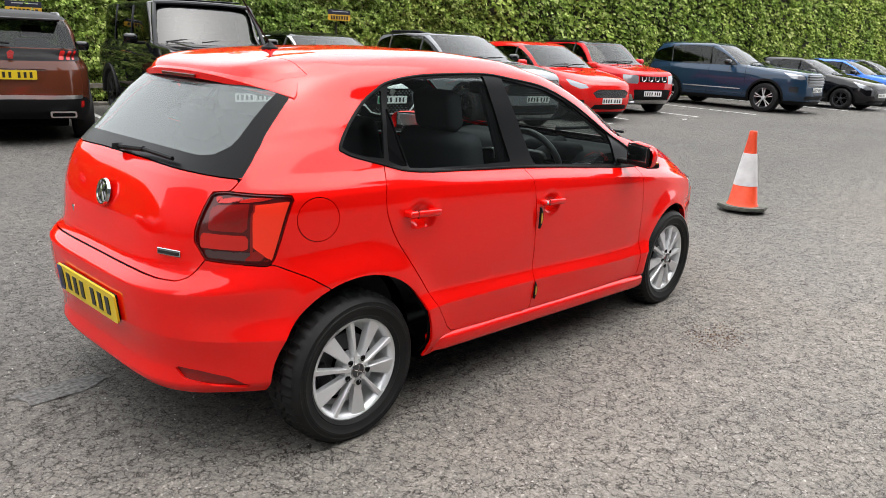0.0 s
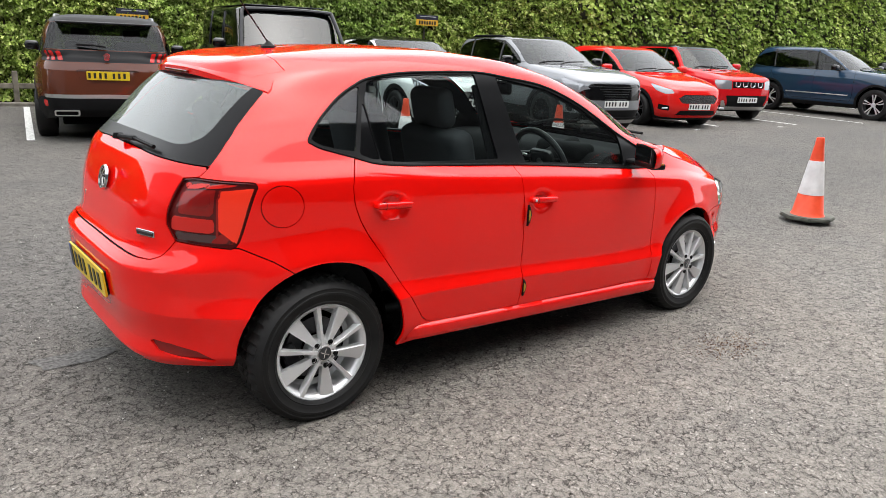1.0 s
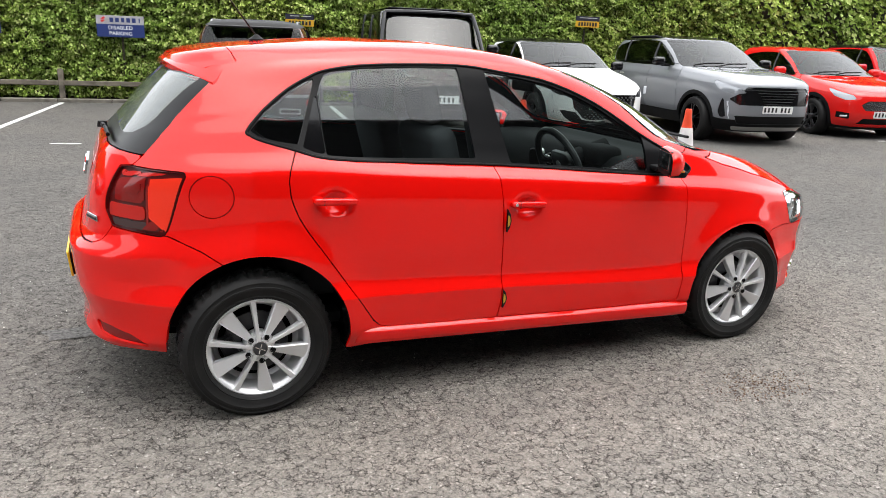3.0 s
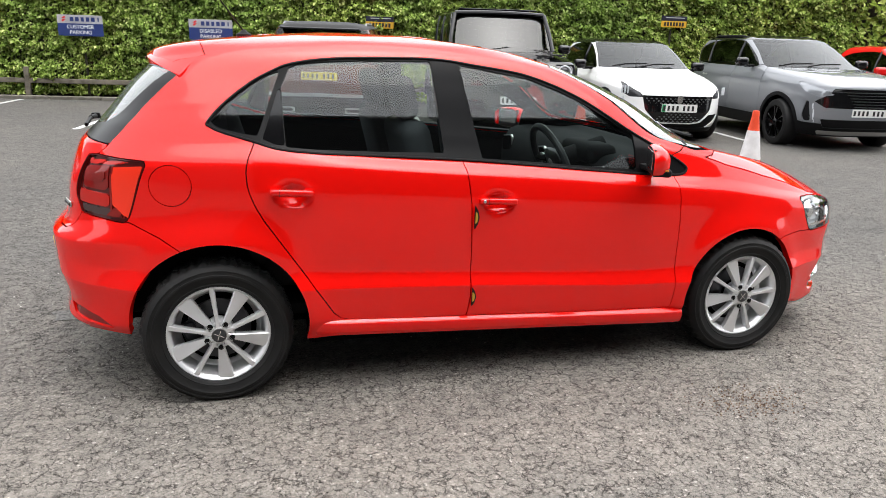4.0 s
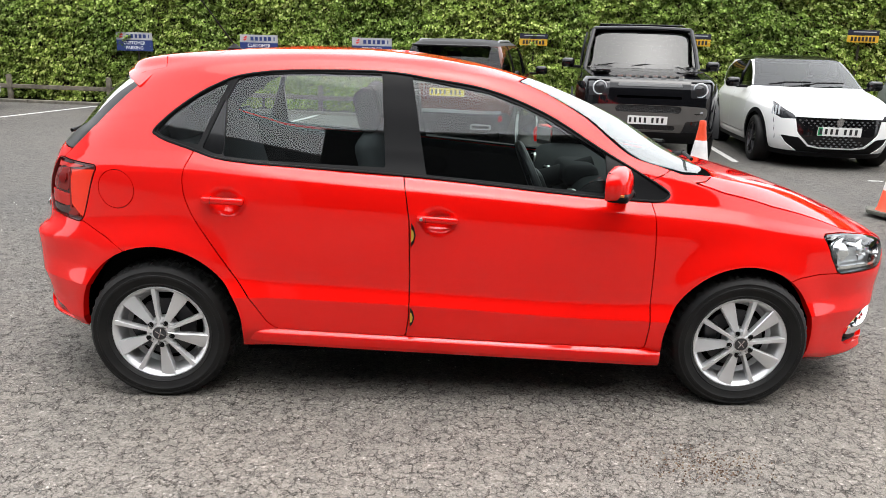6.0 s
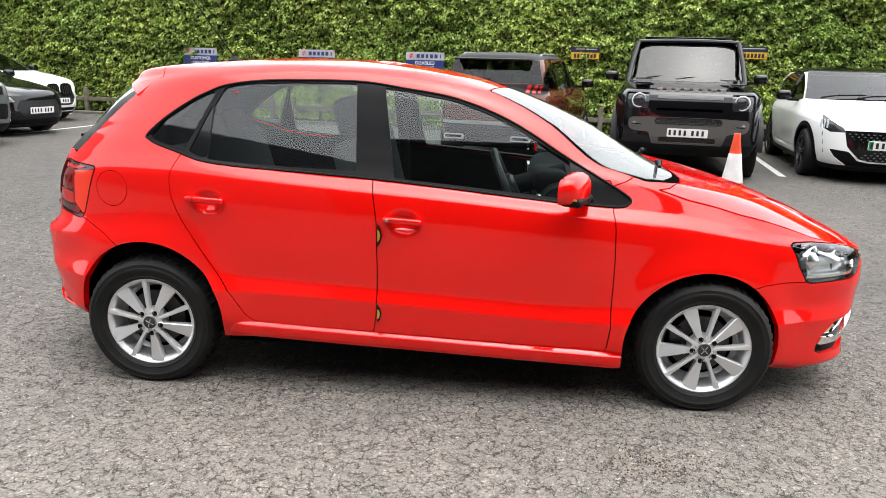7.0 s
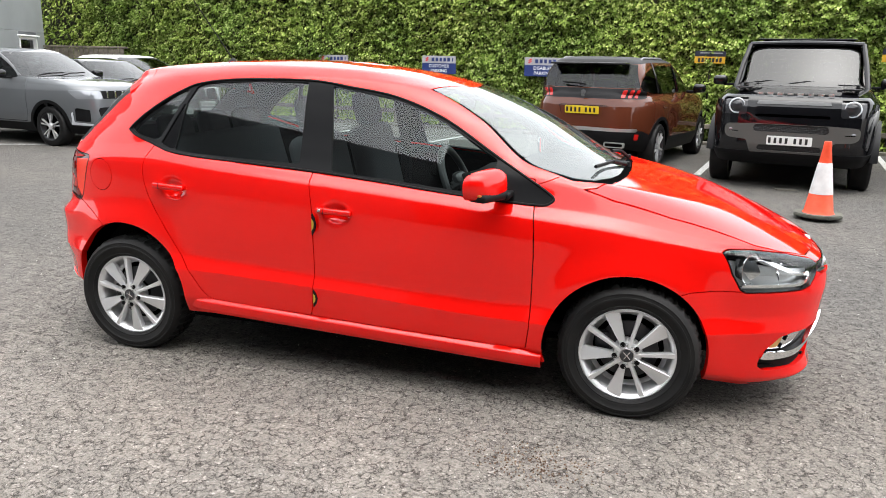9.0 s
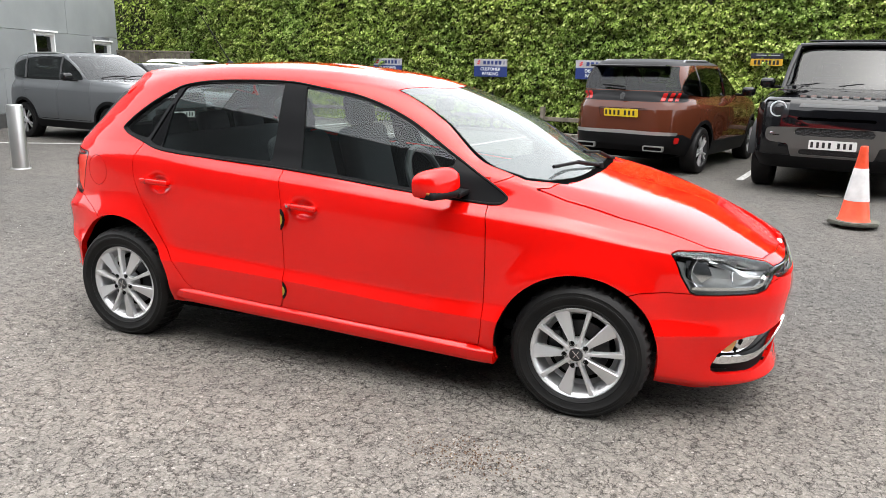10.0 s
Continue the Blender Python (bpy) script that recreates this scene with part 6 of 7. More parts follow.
HATCH = dict(ro=0.7, fo=0.82, wb=2.52, w=1.74, h=1.46, zb=0.19, belt=0.92, hood=0.92, nose=0.73, cowl=2.05, cowlz=0.99, top=1.2, tail=-0.35, r=0.315,
             dlo=[(-0.28, 1.06), (-0.02, 1.27), (0.4, 1.345), (1.0, 1.35), (1.4, 1.22), (1.72, 1.03), (1.68, 0.985), (0.8, 0.985), (0.0, 1.0)])
SUV = dict(ro=0.9, fo=0.88, wb=2.67, w=1.84, h=1.62, zb=0.24, belt=1.06, hood=1.10, nose=0.95, cowl=2.12, cowlz=1.12, top=1.25, tail=-0.6, r=0.345,
           dlo=[(-0.55, 1.22), (-0.35, 1.42), (0.2, 1.515), (0.8, 1.525), (1.15, 1.49), (1.55, 1.32), (1.78, 1.18), (1.72, 1.135), (0.8, 1.125), (-0.2, 1.14)])


def brown_suv():
    claws = [("tail_claw", "r", [(a, 1.065), (a + 0.025, 1.18), (a + 0.085, 1.18), (a + 0.065, 1.065)], CLAW, -0.002, False, "red tail light bar") for a in (0.53, 0.635, 0.74)]
    car = parked(spec(SUV, name="suv_car", label="copper brown family suv parked nose-in to the hedge", paint=BROWN, turn=75.0, w=1.92, h=1.66, belt=1.06, clad=1.7, rails=RAIL, rear_plate=(-0.012, 0.885), nr=4.6,
                      rear_glass=1.205, rim_face=ALLOY, roof=SATINBLACK, pillars=((1.12, 1.08), (0.05, -0.02)),
                      cuts=claws + [("tail_band", "r", [(-1, 1.05), (0.90, 1.05), (1.02, 1.07), (0.98, 1.19), (-1, 1.20)], SATINBLACK, 0.002, True, "black tail band"),
                                    ("chrome_strip", "r", [(-1, 0.60), (0.84, 0.585), (0.86, 0.63), (-1, 0.66)], STEEL, -0.006, True, "satin chrome bumper strip"),
                                    ("rear_reflector", "r", [(0.80, 0.47), (0.88, 0.47), (0.89, 0.555), (0.80, 0.555)], CLAW, -0.004, False, "red reflector"),
                                    ("rear_bumper", "r", [(-1, 0.2), (1.25, 0.2), (1.25, 0.5), (0.95, 0.60), (-1, 0.60)], BLACK, -0.002, True, "black lower bumper"),
                                    ("tailgate_seam", "r", [(0.80, 0.66), (0.806, 0.66), (0.80, 1.05), (0.794, 1.05)], VOID, 0.006, False, ""),
                                    ("plate_recess", "r", [(-1, 0.81), (0.33, 0.81), (0.38, 0.955), (-1, 0.955)], BROWN, 0.02, True, "")]), tail=(1.40, 7.35))
    for s in (-1, 1):
        ex = prism(rounded(0.30, 0.075, 0.02), 0.05)
        fixed(car, "exhaust_trim", ex, STEEL, "chrome exhaust trim", None, pose(-0.915, s * 0.52, 0.40, 0, 0, -90))
        fixed(car, "exhaust_mouth", prism(rounded(0.26, 0.045, 0.015), 0.04), VOID, "", None, pose(-0.918, s * 0.52, 0.40, 0, 0, -90))
    fixed(car, "roof_spoiler", box(0.25, 1.15, 0.03, (-0.68, 0, 1.545), 0.012), GLOSSBLACK, "black roof spoiler")
    fixed(car, "badge", prism([(-0.03, -0.05), (0.02, -0.05), (0.04, 0.03), (0.0, 0.055), (-0.04, 0.02)], 0.01), CHROME, "small chrome badge", None, pose(-0.885, 0, 1.125, 0, 0, -90))
    fixed(car, "rear_wiper", tube([(-0.80, 0.0, 1.25), (-0.79, 0.18, 1.265), (-0.77, 0.36, 1.27)], 0.014, 6), BLACK)


def boxy_car():
    car = parked(spec(SUV, name="off_road_car", label="black boxy off-road car with round ringed headlights", paint=JET, screen=STEEP_SCREEN, turn=-100.5, ro=1.15, fo=0.87, wb=3.02, w=1.99, h=1.95, zb=0.36, belt=1.22, hood=1.27, nose=1.14, cowl=2.3, cowlz=1.29,
                      top=1.95, tail=-1.0, r=0.395, nr=10, nf=7, rail=0.80, plate=(0.012, 0.645, 2), mback=0.32, clad=1.3,
                      dlo=[(-0.85, 1.38), (-0.82, 1.76), (0.4, 1.79), (1.7, 1.78), (2.0, 1.42), (1.98, 1.33), (0.6, 1.32), (-0.8, 1.32)], pillars=((1.15, 1.12), (0.1, 0.08)),
                      cuts=[("headlight", "n", [(0.53, 0.95), (0.53, 1.16), (0.85, 1.16), (0.86, 1.10), (0.84, 0.95)], DARKLAMP, 0.02, False, "black headlight housing"),
                            ("grille_bar", "n", [(-1, 1.085), (0.42, 1.085), (0.42, 1.125), (-1, 1.125)], BARGREY, -0.01, True, "grey grille bar"),
                            ("grille_slot", "n", [(-1, 0.92), (0.43, 0.92), (0.43, 0.965), (-1, 0.965)], VOID, 0.03, True, "dark grille slot"),
                            ("upper_mesh", "n", [(-1, 0.745), (0.42, 0.745), (0.45, 0.84), (-1, 0.84)], MESHBLACK, 0.015, True, "black mesh"),
                            ("lower_mesh", "n", [(-1, 0.515), (0.36, 0.515), (0.38, 0.585), (-1, 0.585)], MESHBLACK, 0.01, True, "black mesh"),
                            ("fog_slot", "n", [(0.60, 0.735), (0.60, 0.785), (0.74, 0.785), (0.74, 0.735)], VOID, 0.015, False, "fog lamp slot"),
                            ("bumper_shield", "n", [(-1, 0.49), (0.45, 0.49), (0.50, 0.64), (0.72, 0.66), (0.78, 0.70), (0.78, 0.83), (0.47, 0.845), (-1, 0.845)], PEWTER, -0.006, True, "pewter grey bumper shield")]), nose=(4.08, 6.3))
    f = 3.02 + 0.87
    for s in (-1, 1):
        own = lathe([(0.080, 0.0), (0.084, 0.012), (0.093, 0.012), (0.098, 0.0)], 36, "X")
        fixed(car, "lamp_ring", own, RINGLAMP, "white daytime light ring", True, pose(f - 0.05, s * 0.655, 1.055, 0, 0, -8 * s if s < 0 else -8 * s))
        own = lathe([(0.0, 0.03), (0.03, 0.028), (0.06, 0.012), (0.075, 0.0)], 32, "X")
        fixed(car, "lamp_lens", own, DARKLAMP, "clear round lamp", True, pose(f - 0.05, s * 0.655, 1.055))
        fixed(car, "fog_lamp", box(0.02, 0.12, 0.03, (f - 0.03, s * 0.66, 0.76), 0.008), LAMP, "slim fog lamp")
        for x in (0.0, 3.02):
            fixed(car, "arch_flare", lathe([(0.40, -0.05), (0.425, 0.02), (0.50, 0.03), (0.52, -0.06)], 28, "Y", None, math.pi * 28 / 28 * 1.0), SATINBLACK, "satin wheel arch flare", True, pose(x, s * 0.985, 0.40, 0, 0, 0 if s > 0 else 180))
        fixed(car, "bonnet_rib", box(0.85, 0.20, 0.02, (3.15, s * 0.62, 1.305), 0.008, 2, Matrix.Rotation(radians(3), 4, "Y")), JET)
        fixed(car, "bonnet_tread", box(0.35, 0.26, 0.012, (2.75, s * 0.60, 1.325), 0.004), BLACK)
    for k in range(8):
        fixed(car, "lettering_bar", box(0.004, 0.07, 0.028, (f - 0.115, -0.40 + k * 0.115, 1.215), 0.004, 1), STEEL)
    for s in (-1, 1):
        fixed(car, "screen_pillar", tube([(2.32, s * 0.845, 1.27), (2.14, s * 0.80, 1.58), (1.955, s * 0.735, 1.865)], 0.036, 8), JET, "black windscreen pillar", True)
    fixed(car, "roof_header", tube([(1.955, y, 1.872 + 0.02 * (1 - (y / 0.735) ** 2)) for y in np.linspace(-0.735, 0.735, 9)], 0.034, 8), JET, "black roof edge", True)
    fixed(car, "roof_tray", box(2.5, 1.30, 0.02, (0.55, 0, 1.948), 0.008), GLOSSBLACK)


def white_hatch():
    car = parked(spec(HATCH, name="hatchback_car", label="white electric hatchback with black roof and patterned grille", paint=PEARL, scale=1.09, turn=-100.0, wb=2.54, ro=0.7, fo=0.82, h=1.44, belt=0.90, nose=0.74, hood=0.90, w=1.745,
                      plate=(0.012, 0.50, 4), green=True, roof=GLOSSBLACK, mirror=GLOSSBLACK, clad=0.5,
                      cuts=[("headlight", "n", [(0.50, 0.64), (0.56, 0.70), (0.86, 0.84), (0.90, 0.83), (0.86, 0.68), (0.72, 0.635)], DARKLAMP, 0.008, False, "dark headlight with three light bars"), ("grille", "n", [(-1, 0.665), (0.53, 0.665), (0.487, 0.47), (0.33, 0.315), (0.20, 0.29), (-1, 0.29)], GLOSSBLACK, 0.012, True, "black grille with body-coloured dots"),
                            ("lower_intake", "n", [(0.72, 0.43), (0.62, 0.33), (0.45, 0.225), (-1, 0.215), (-1, 0.275), (0.20, 0.275), (0.345, 0.30), (0.46, 0.41)], BLACK, 0.01, True, "black lower intake"),
                            ("daylight_fang", "n", [(0.845, 0.66), (0.865, 0.66), (0.80, 0.36), (0.785, 0.36)], LAMP, -0.002, False, "daytime light fang")]), nose=(6.78, 6.4))
    f = 2.54 + 0.82
    for row in range(11):
        z = 0.315 + row * 0.031
        reach = np.interp(z, [0.30, 0.47, 0.66], [0.28, 0.44, 0.48])
        count = int(reach / 0.033)
        for k in range(-count, count + 1):
            y = (k + 0.5 * (row % 2)) * 0.066 * 0.5 * 2
            if abs(y) > reach:
                continue
            x = f - 0.012 - 0.11 * (abs(y) / 0.6) ** 2.6
            part("grille_dot", DOT, MESHGREY, car, place=pose(x + 0.004, y, z, 0, 0, 90))
    for s in (-1, 1):
        for k in range(3):
            fixed(car, "light_bar", box(0.02, 0.02, 0.11, (f - 0.20 - 0.035 * k, s * (0.70 + 0.03 * k), 0.735), 0.006), RINGLAMP)
    fixed(car, "badge", prism([(-0.035, -0.05), (0.02, -0.05), (0.045, 0.03), (0.0, 0.06), (-0.045, 0.02)], 0.01), CHROME, "small chrome badge", None, pose(f + 0.008, 0, 0.615, 0, 0, 90))


def silver_suv():
    car = parked(spec(SUV, name="suv_car", label="silver grey family suv with wide black grille", paint=GREY, scale=1.05, turn=-100.0, clad=1.4, rails=BLACK, plate=(0.012, 0.56, 3), nose=0.93, rim=GLOSSBLACK, roof=GLOSSBLACK, handle=STEEL, pillars=((1.12, 1.08), (0.05, -0.02)),
                      cuts=[("headlight", "n", [(0.52, 0.80), (0.60, 0.86), (0.98, 0.97), (1.05, 0.955), (0.95, 0.84), (0.70, 0.775)], LAMP, 0.006, False, "clear slim headlight"),
                            ("grille", "n", [(-1, 0.885), (0.52, 0.885), (0.60, 0.80), (0.78, 0.70), (0.62, 0.62), (-1, 0.615)], GLOSSBLACK, 0.012, True, "black fading grille"),
                            ("side_vent", "n", [(0.80, 0.42), (0.86, 0.70), (0.90, 0.70), (0.95, 0.50), (0.90, 0.42)], BLACK, 0.012, False, "black corner vent"),
                            ("daylight_fang", "n", [(0.78, 0.68), (0.81, 0.68), (0.76, 0.40), (0.735, 0.40)], RINGLAMP, -0.004, False, "daytime light fang"),
                            ("lower_intake", "n", [(-1, 0.34), (0.60, 0.34), (0.68, 0.46), (-1, 0.46)], BLACK, 0.015, True, "black lower intake"),
                            ("skid_plate", "n", [(-1, 0.225), (0.62, 0.235), (0.68, 0.30), (-1, 0.30)], STEEL, -0.002, True, "silver skid plate")]), nose=(9.25, 5.25))
    f = 2.67 + 0.88
    for k in range(6):
        z = 0.64 + 0.04 * k
        fixed(car, "grille_slat", tube([(f - 0.012 - 0.13 * (abs(y) / 0.62) ** 2.6, y, z) for y in np.linspace(-0.58, 0.58, 15)], 0.006, 5), DARKALLOY)


def small_red():
    car = parked(spec(HATCH, name="hatchback_car", label="red small hatchback with black honeycomb grille", paint=RED2, scale=1.08, turn=-104.0, wb=2.49, h=1.48, w=1.735, plate=(0.012, 0.42, 4), mirror=RED2, clad=0.3,
                      cuts=[("headlight", "n", [(0.55, 0.66), (0.60, 0.73), (0.98, 0.82), (1.02, 0.80), (0.92, 0.70), (0.72, 0.64)], LAMP, 0.006, False, "clear swept headlight"),
                            ("grille", "n", [(-1, 0.64), (0.36, 0.64), (0.48, 0.57), (0.40, 0.48), (-1, 0.475)], MESHBLACK, 0.012, True, "black honeycomb grille"),
                            ("lower_intake", "n", [(-1, 0.35), (0.42, 0.35), (0.50, 0.25), (-1, 0.235)], BLACK, 0.012, True, "black lower intake"),
                            ("fog_surround", "n", [(0.62, 0.33), (0.64, 0.43), (0.86, 0.45), (0.86, 0.35)], BLACK, 0.010, False, "black fog lamp surround")]), nose=(12.35, 5.6))
    for s in (-1, 1):
        fixed(car, "fog_lamp", box(0.02, 0.14, 0.03, (2.49 + 0.82 - 0.155, s * 0.70, 0.385), 0.01), RINGLAMP, "bright fog lamp")


def small_red_suv():
    car = parked(spec(SUV, name="compact_suv_car", label="deep red compact suv with white ringed headlights", paint=RED3, scale=1.08, turn=-108.0, ro=0.55, fo=0.72, wb=2.435, w=1.69, h=1.6, zb=0.25, belt=1.0, hood=1.03, nose=0.90, cowl=2.0, cowlz=1.06, top=1.35, tail=-0.38, r=0.31, nf=6, nr=6,
                      dlo=[(-0.25, 1.12), (-0.15, 1.40), (0.3, 1.47), (1.05, 1.47), (1.35, 1.36), (1.62, 1.14), (1.58, 1.08), (0.8, 1.07), (0.0, 1.08)], plate=(0.012, 0.47, 2), mirror=RED3, clad=1.0, roof=GLOSSBLACK,
                      cuts=[("headlight", "n", [(0.44, 0.69), (0.44, 0.86), (0.52, 0.88), (0.80, 0.88), (0.82, 0.80), (0.74, 0.69)], LAMP, 0.004, False, "white headlight"),
                            ("grille", "n", [(-1, 0.72), (0.42, 0.72), (0.42, 0.85), (-1, 0.85)], BLACK, 0.012, True, "black grille with chrome arcs"),
                            ("lower_intake", "n", [(-1, 0.34), (0.50, 0.34), (0.56, 0.56), (-1, 0.58)], BLACK, 0.012, True, "black lower intake"),
                            ("skid_plate", "n", [(-1, 0.245), (0.60, 0.25), (0.66, 0.46), (0.60, 0.46), (0.52, 0.33), (-1, 0.325)], STEEL, -0.004, True, "silver skid plate")]), nose=(15.2, 6.2))
    f = 2.435 + 0.72
    for k in range(4):
        y = -0.30 + 0.2 * k
        fixed(car, "grille_arc", tube([(f - 0.012, y - 0.06, 0.84), (f - 0.008, y - 0.055, 0.76), (f - 0.006, y, 0.735), (f - 0.008, y + 0.055, 0.76), (f - 0.012, y + 0.06, 0.84)], 0.012, 6), CHROME)
    for s in (-1, 1):
        fixed(car, "fog_lamp", lathe([(0.0, 0.01), (0.035, 0.008), (0.045, 0.0)], 20, "X"), DARKLAMP, "round fog lamp", True, pose(f - 0.09, s * 0.62, 0.52))


def navy_suv():
    car = parked(spec(SUV, name="large_suv_car", label="navy blue large suv with bright alloy wheels", paint=NAVY, scale=1.08, turn=-95.0, ro=1.0, fo=0.95, wb=2.85, w=1.93, h=1.71, zb=0.25, belt=1.08, hood=1.12, nose=0.98, cowl=2.25, cowlz=1.16, top=1.35, tail=-0.6, r=0.375,
                      dlo=[(-0.68, 1.26), (-0.5, 1.44), (0.1, 1.58), (0.9, 1.60), (1.3, 1.52), (1.7, 1.34), (1.92, 1.20), (1.86, 1.155), (0.8, 1.14), (-0.3, 1.17)], plate=(0.012, 0.62, 2), rim_face=ALLOY, spokes=5, pillars=((1.2, 1.15), (0.0, -0.08)), clad=0.8,
                      cuts=[("headlight", "n", [(0.56, 0.88), (0.60, 0.98), (1.02, 1.04), (1.05, 1.01), (0.92, 0.90), (0.72, 0.86)], LAMP, 0.006, False, "clear slim headlight"),
                            ("grille", "n", [(-1, 0.99), (0.46, 0.99), (0.56, 0.85), (0.42, 0.70), (-1, 0.69)], GLOSSBLACK, 0.012, True, "black barred grille"),
                            ("lower_intake", "n", [(-1, 0.36), (0.50, 0.36), (0.56, 0.46), (-1, 0.48)], BLACK, 0.012, True, "black lower intake"),
                            ("fog_surround", "n", [(0.74, 0.55), (0.74, 0.70), (0.98, 0.68), (0.95, 0.55)], DARKLAMP, 0.006, False, "fog lamp in silver surround")]), nose=(20.8, 4.2))
    f = 2.85 + 0.95
    for k in range(4):
        fixed(car, "grille_bar", tube([(f - 0.005 - 0.10 * (abs(y) / 0.6) ** 2.6, y, 0.74 + 0.07 * k) for y in np.linspace(-0.45, 0.45, 9)], 0.018, 6), DARKALLOY)
    for s in (-1, 1):
        fixed(car, "door_strip", box(1.7, 0.012, 0.025, (1.35, s * 0.966, 0.55), 0.005), STEEL, "chrome door strip")


def plain_hatch(label, mat, front, turn, **more):
    return parked(spec(HATCH, name="hatchback_car", label=label, paint=mat, turn=turn, plate=(0.012, 0.46, 3), clad=0.4,
                       cuts=[("headlight", "n", [(0.50, 0.62), (0.56, 0.70), (0.96, 0.84), (1.0, 0.82), (0.90, 0.68), (0.70, 0.60)], LAMP, 0.006, False, "clear headlight"),
                             ("grille", "n", [(-1, 0.64), (0.42, 0.64), (0.50, 0.50), (0.36, 0.36), (-1, 0.35)], MESHBLACK, 0.012, True, "dark grille"),
                             ("lower_intake", "n", [(-1, 0.31), (0.55, 0.31), (0.62, 0.23), (-1, 0.22)], BLACK, 0.012, True, "black lower intake")], **more), nose=front)


def slate_suv():
    car = parked(spec(SUV, name="suv_car", label="dark grey compact suv with silver roof rails beside the building", paint=SLATE, turn=-8.0, ro=0.8, fo=0.87, wb=2.5, w=1.775, h=1.61, belt=1.04, tail=-0.55, cowl=2.0, top=1.18, r=0.335, rails=STEEL, plate=(0.012, 0.55, 2), clad=1.1, rim_face=ALLOY, nf=5,
                      dlo=[(-0.5, 1.22), (-0.32, 1.40), (0.2, 1.50), (0.8, 1.51), (1.1, 1.48), (1.45, 1.32), (1.68, 1.16), (1.62, 1.12), (0.8, 1.11), (-0.2, 1.13)], pillars=((1.08, 1.04), (0.02, -0.05)),
                      cuts=[("headlight", "n", [(0.47, 0.80), (0.50, 0.93), (0.98, 0.95), (1.02, 0.92), (0.90, 0.80)], LAMP, 0.004, False, "clear headlight"),
                            ("grille", "n", [(-1, 0.80), (0.47, 0.80), (0.49, 0.93), (-1, 0.93)], BLACK, 0.012, True, "black slotted grille"),
                            ("lower_intake", "n", [(-1, 0.42), (0.52, 0.42), (0.58, 0.66), (-1, 0.68)], BLACK, 0.014, True, "black lower intake"),
                            ("fog_surround", "n", [(0.70, 0.42), (0.70, 0.62), (0.95, 0.66), (0.95, 0.44)], BLACK, 0.012, False, "black fog lamp surround"),
                            ("fog_trim", "n", [(0.64, 0.36), (0.66, 0.40), (0.97, 0.42), (0.99, 0.60), (1.02, 0.60), (1.01, 0.38)], RINGLAMP, -0.004, False, "bright fog trim")]), nose=(-6.32, 7.14))
    f = 2.5 + 0.87
    for k in range(6):
        y = -0.375 + 0.15 * k
        fixed(car, "grille_tooth", box(0.02, 0.035, 0.11, (f - 0.012 - 0.05 * (abs(y) / 0.5) ** 2.5, y, 0.865), 0.006), CHROME)


MESHBLACK = material("black_mesh", (0.02, 0.02, 0.021), 0.35, 0.4)
mesh_tc = node(MESHBLACK, "TexCoord")
mesh_v = node(MESHBLACK, "TexVoronoi", Scale=45.0)
link(MESHBLACK, mesh_tc.outputs["Object"], mesh_v.inputs["Vector"])
relief(MESHBLACK, mesh_v.outputs["Distance"], 1.0, 0.01)
dot_bm = prism([(-0.017, 0.0), (0.0, -0.011), (0.017, 0.0), (0.0, 0.011)], 0.008)
DOT = bpy.data.meshes.new("grille_dot")
dot_bm.to_mesh(DOT)
dot_bm.free()
DOT.materials.append(MESHGREY)
brown_suv()
boxy_car()
white_hatch()
silver_suv()
small_red()
small_red_suv()
navy_suv()
plain_hatch("black small hatchback beyond the navy suv", JET, (25.1, 3.6), -98.0, scale=1.06)
plain_hatch("bright blue hatchback near the end of the row", AZURE, (28.8, 3.4), -98.0, scale=1.06)
parked(spec(SUV, name="estate_car", label="dark grey car at the end of the row", paint=SLATE, turn=-98.0, h=1.58, clad=0.6), nose=(32.8, 3.7))
slate_suv()
plain_hatch("black hatchback parked between a grey suv and a white car", JET, (-6.64, 9.15), -13.0)
saloon = plain_hatch("white saloon car with black kidney-shaped grilles", PEARL, (-7.92, 11.9), -13.0, h=1.56, wb=2.75, cowl=2.35, belt=0.98, cowlz=1.06, hood=1.0, nose=0.84, top=1.3,
            dlo=[(-0.28, 1.12), (-0.02, 1.36), (0.4, 1.44), (1.1, 1.45), (1.55, 1.32), (1.95, 1.11), (1.9, 1.06), (0.8, 1.05), (0.0, 1.06)])
for side in (-1, 1):
    kidney = fixed(saloon, "kidney_grille", prism(rounded(0.30, 0.26, 0.09), 0.03), GLOSSBLACK, "black kidney grille", None, pose(3.585, side * 0.175, 0.70, -8, 0, 90))
    for bar in range(5):
        part("grille_bar", box(0.008, 0.01, 0.20, (-0.10 + 0.05 * bar, -0.002, 0), 0.002, 1), DARKALLOY, kidney)

# ---- lines, signs, rails and small things ----
for k in range(-5, 13):
    s = Vector((3.1, 7.5, 0)) + ALONG * (2.62 * k)
    e = s + INTO * 4.7
    line_mark((s.x, s.y), (e.x, e.y))
line_mark((-10.6, 4.95), (-6.2, 7.25))


def words(text, size, mat, parent, at, name="lettering"):
    """Raised lettering in the built-in font, facing -y."""
    cu = bpy.data.curves.new(name, "FONT")
    cu.body, cu.size, cu.align_x, cu.align_y, cu.extrude = text, size, "CENTER", "CENTER", 0.002
    tmp = bpy.data.objects.new(name, cu)
    me = bpy.data.meshes.new_from_object(tmp)
    bpy.data.objects.remove(tmp)
    me.materials.append(mat)
    return part(name, me, mat, parent, "", Matrix.Translation(at) @ pose(0, 0, 0, 90, 0, 0))


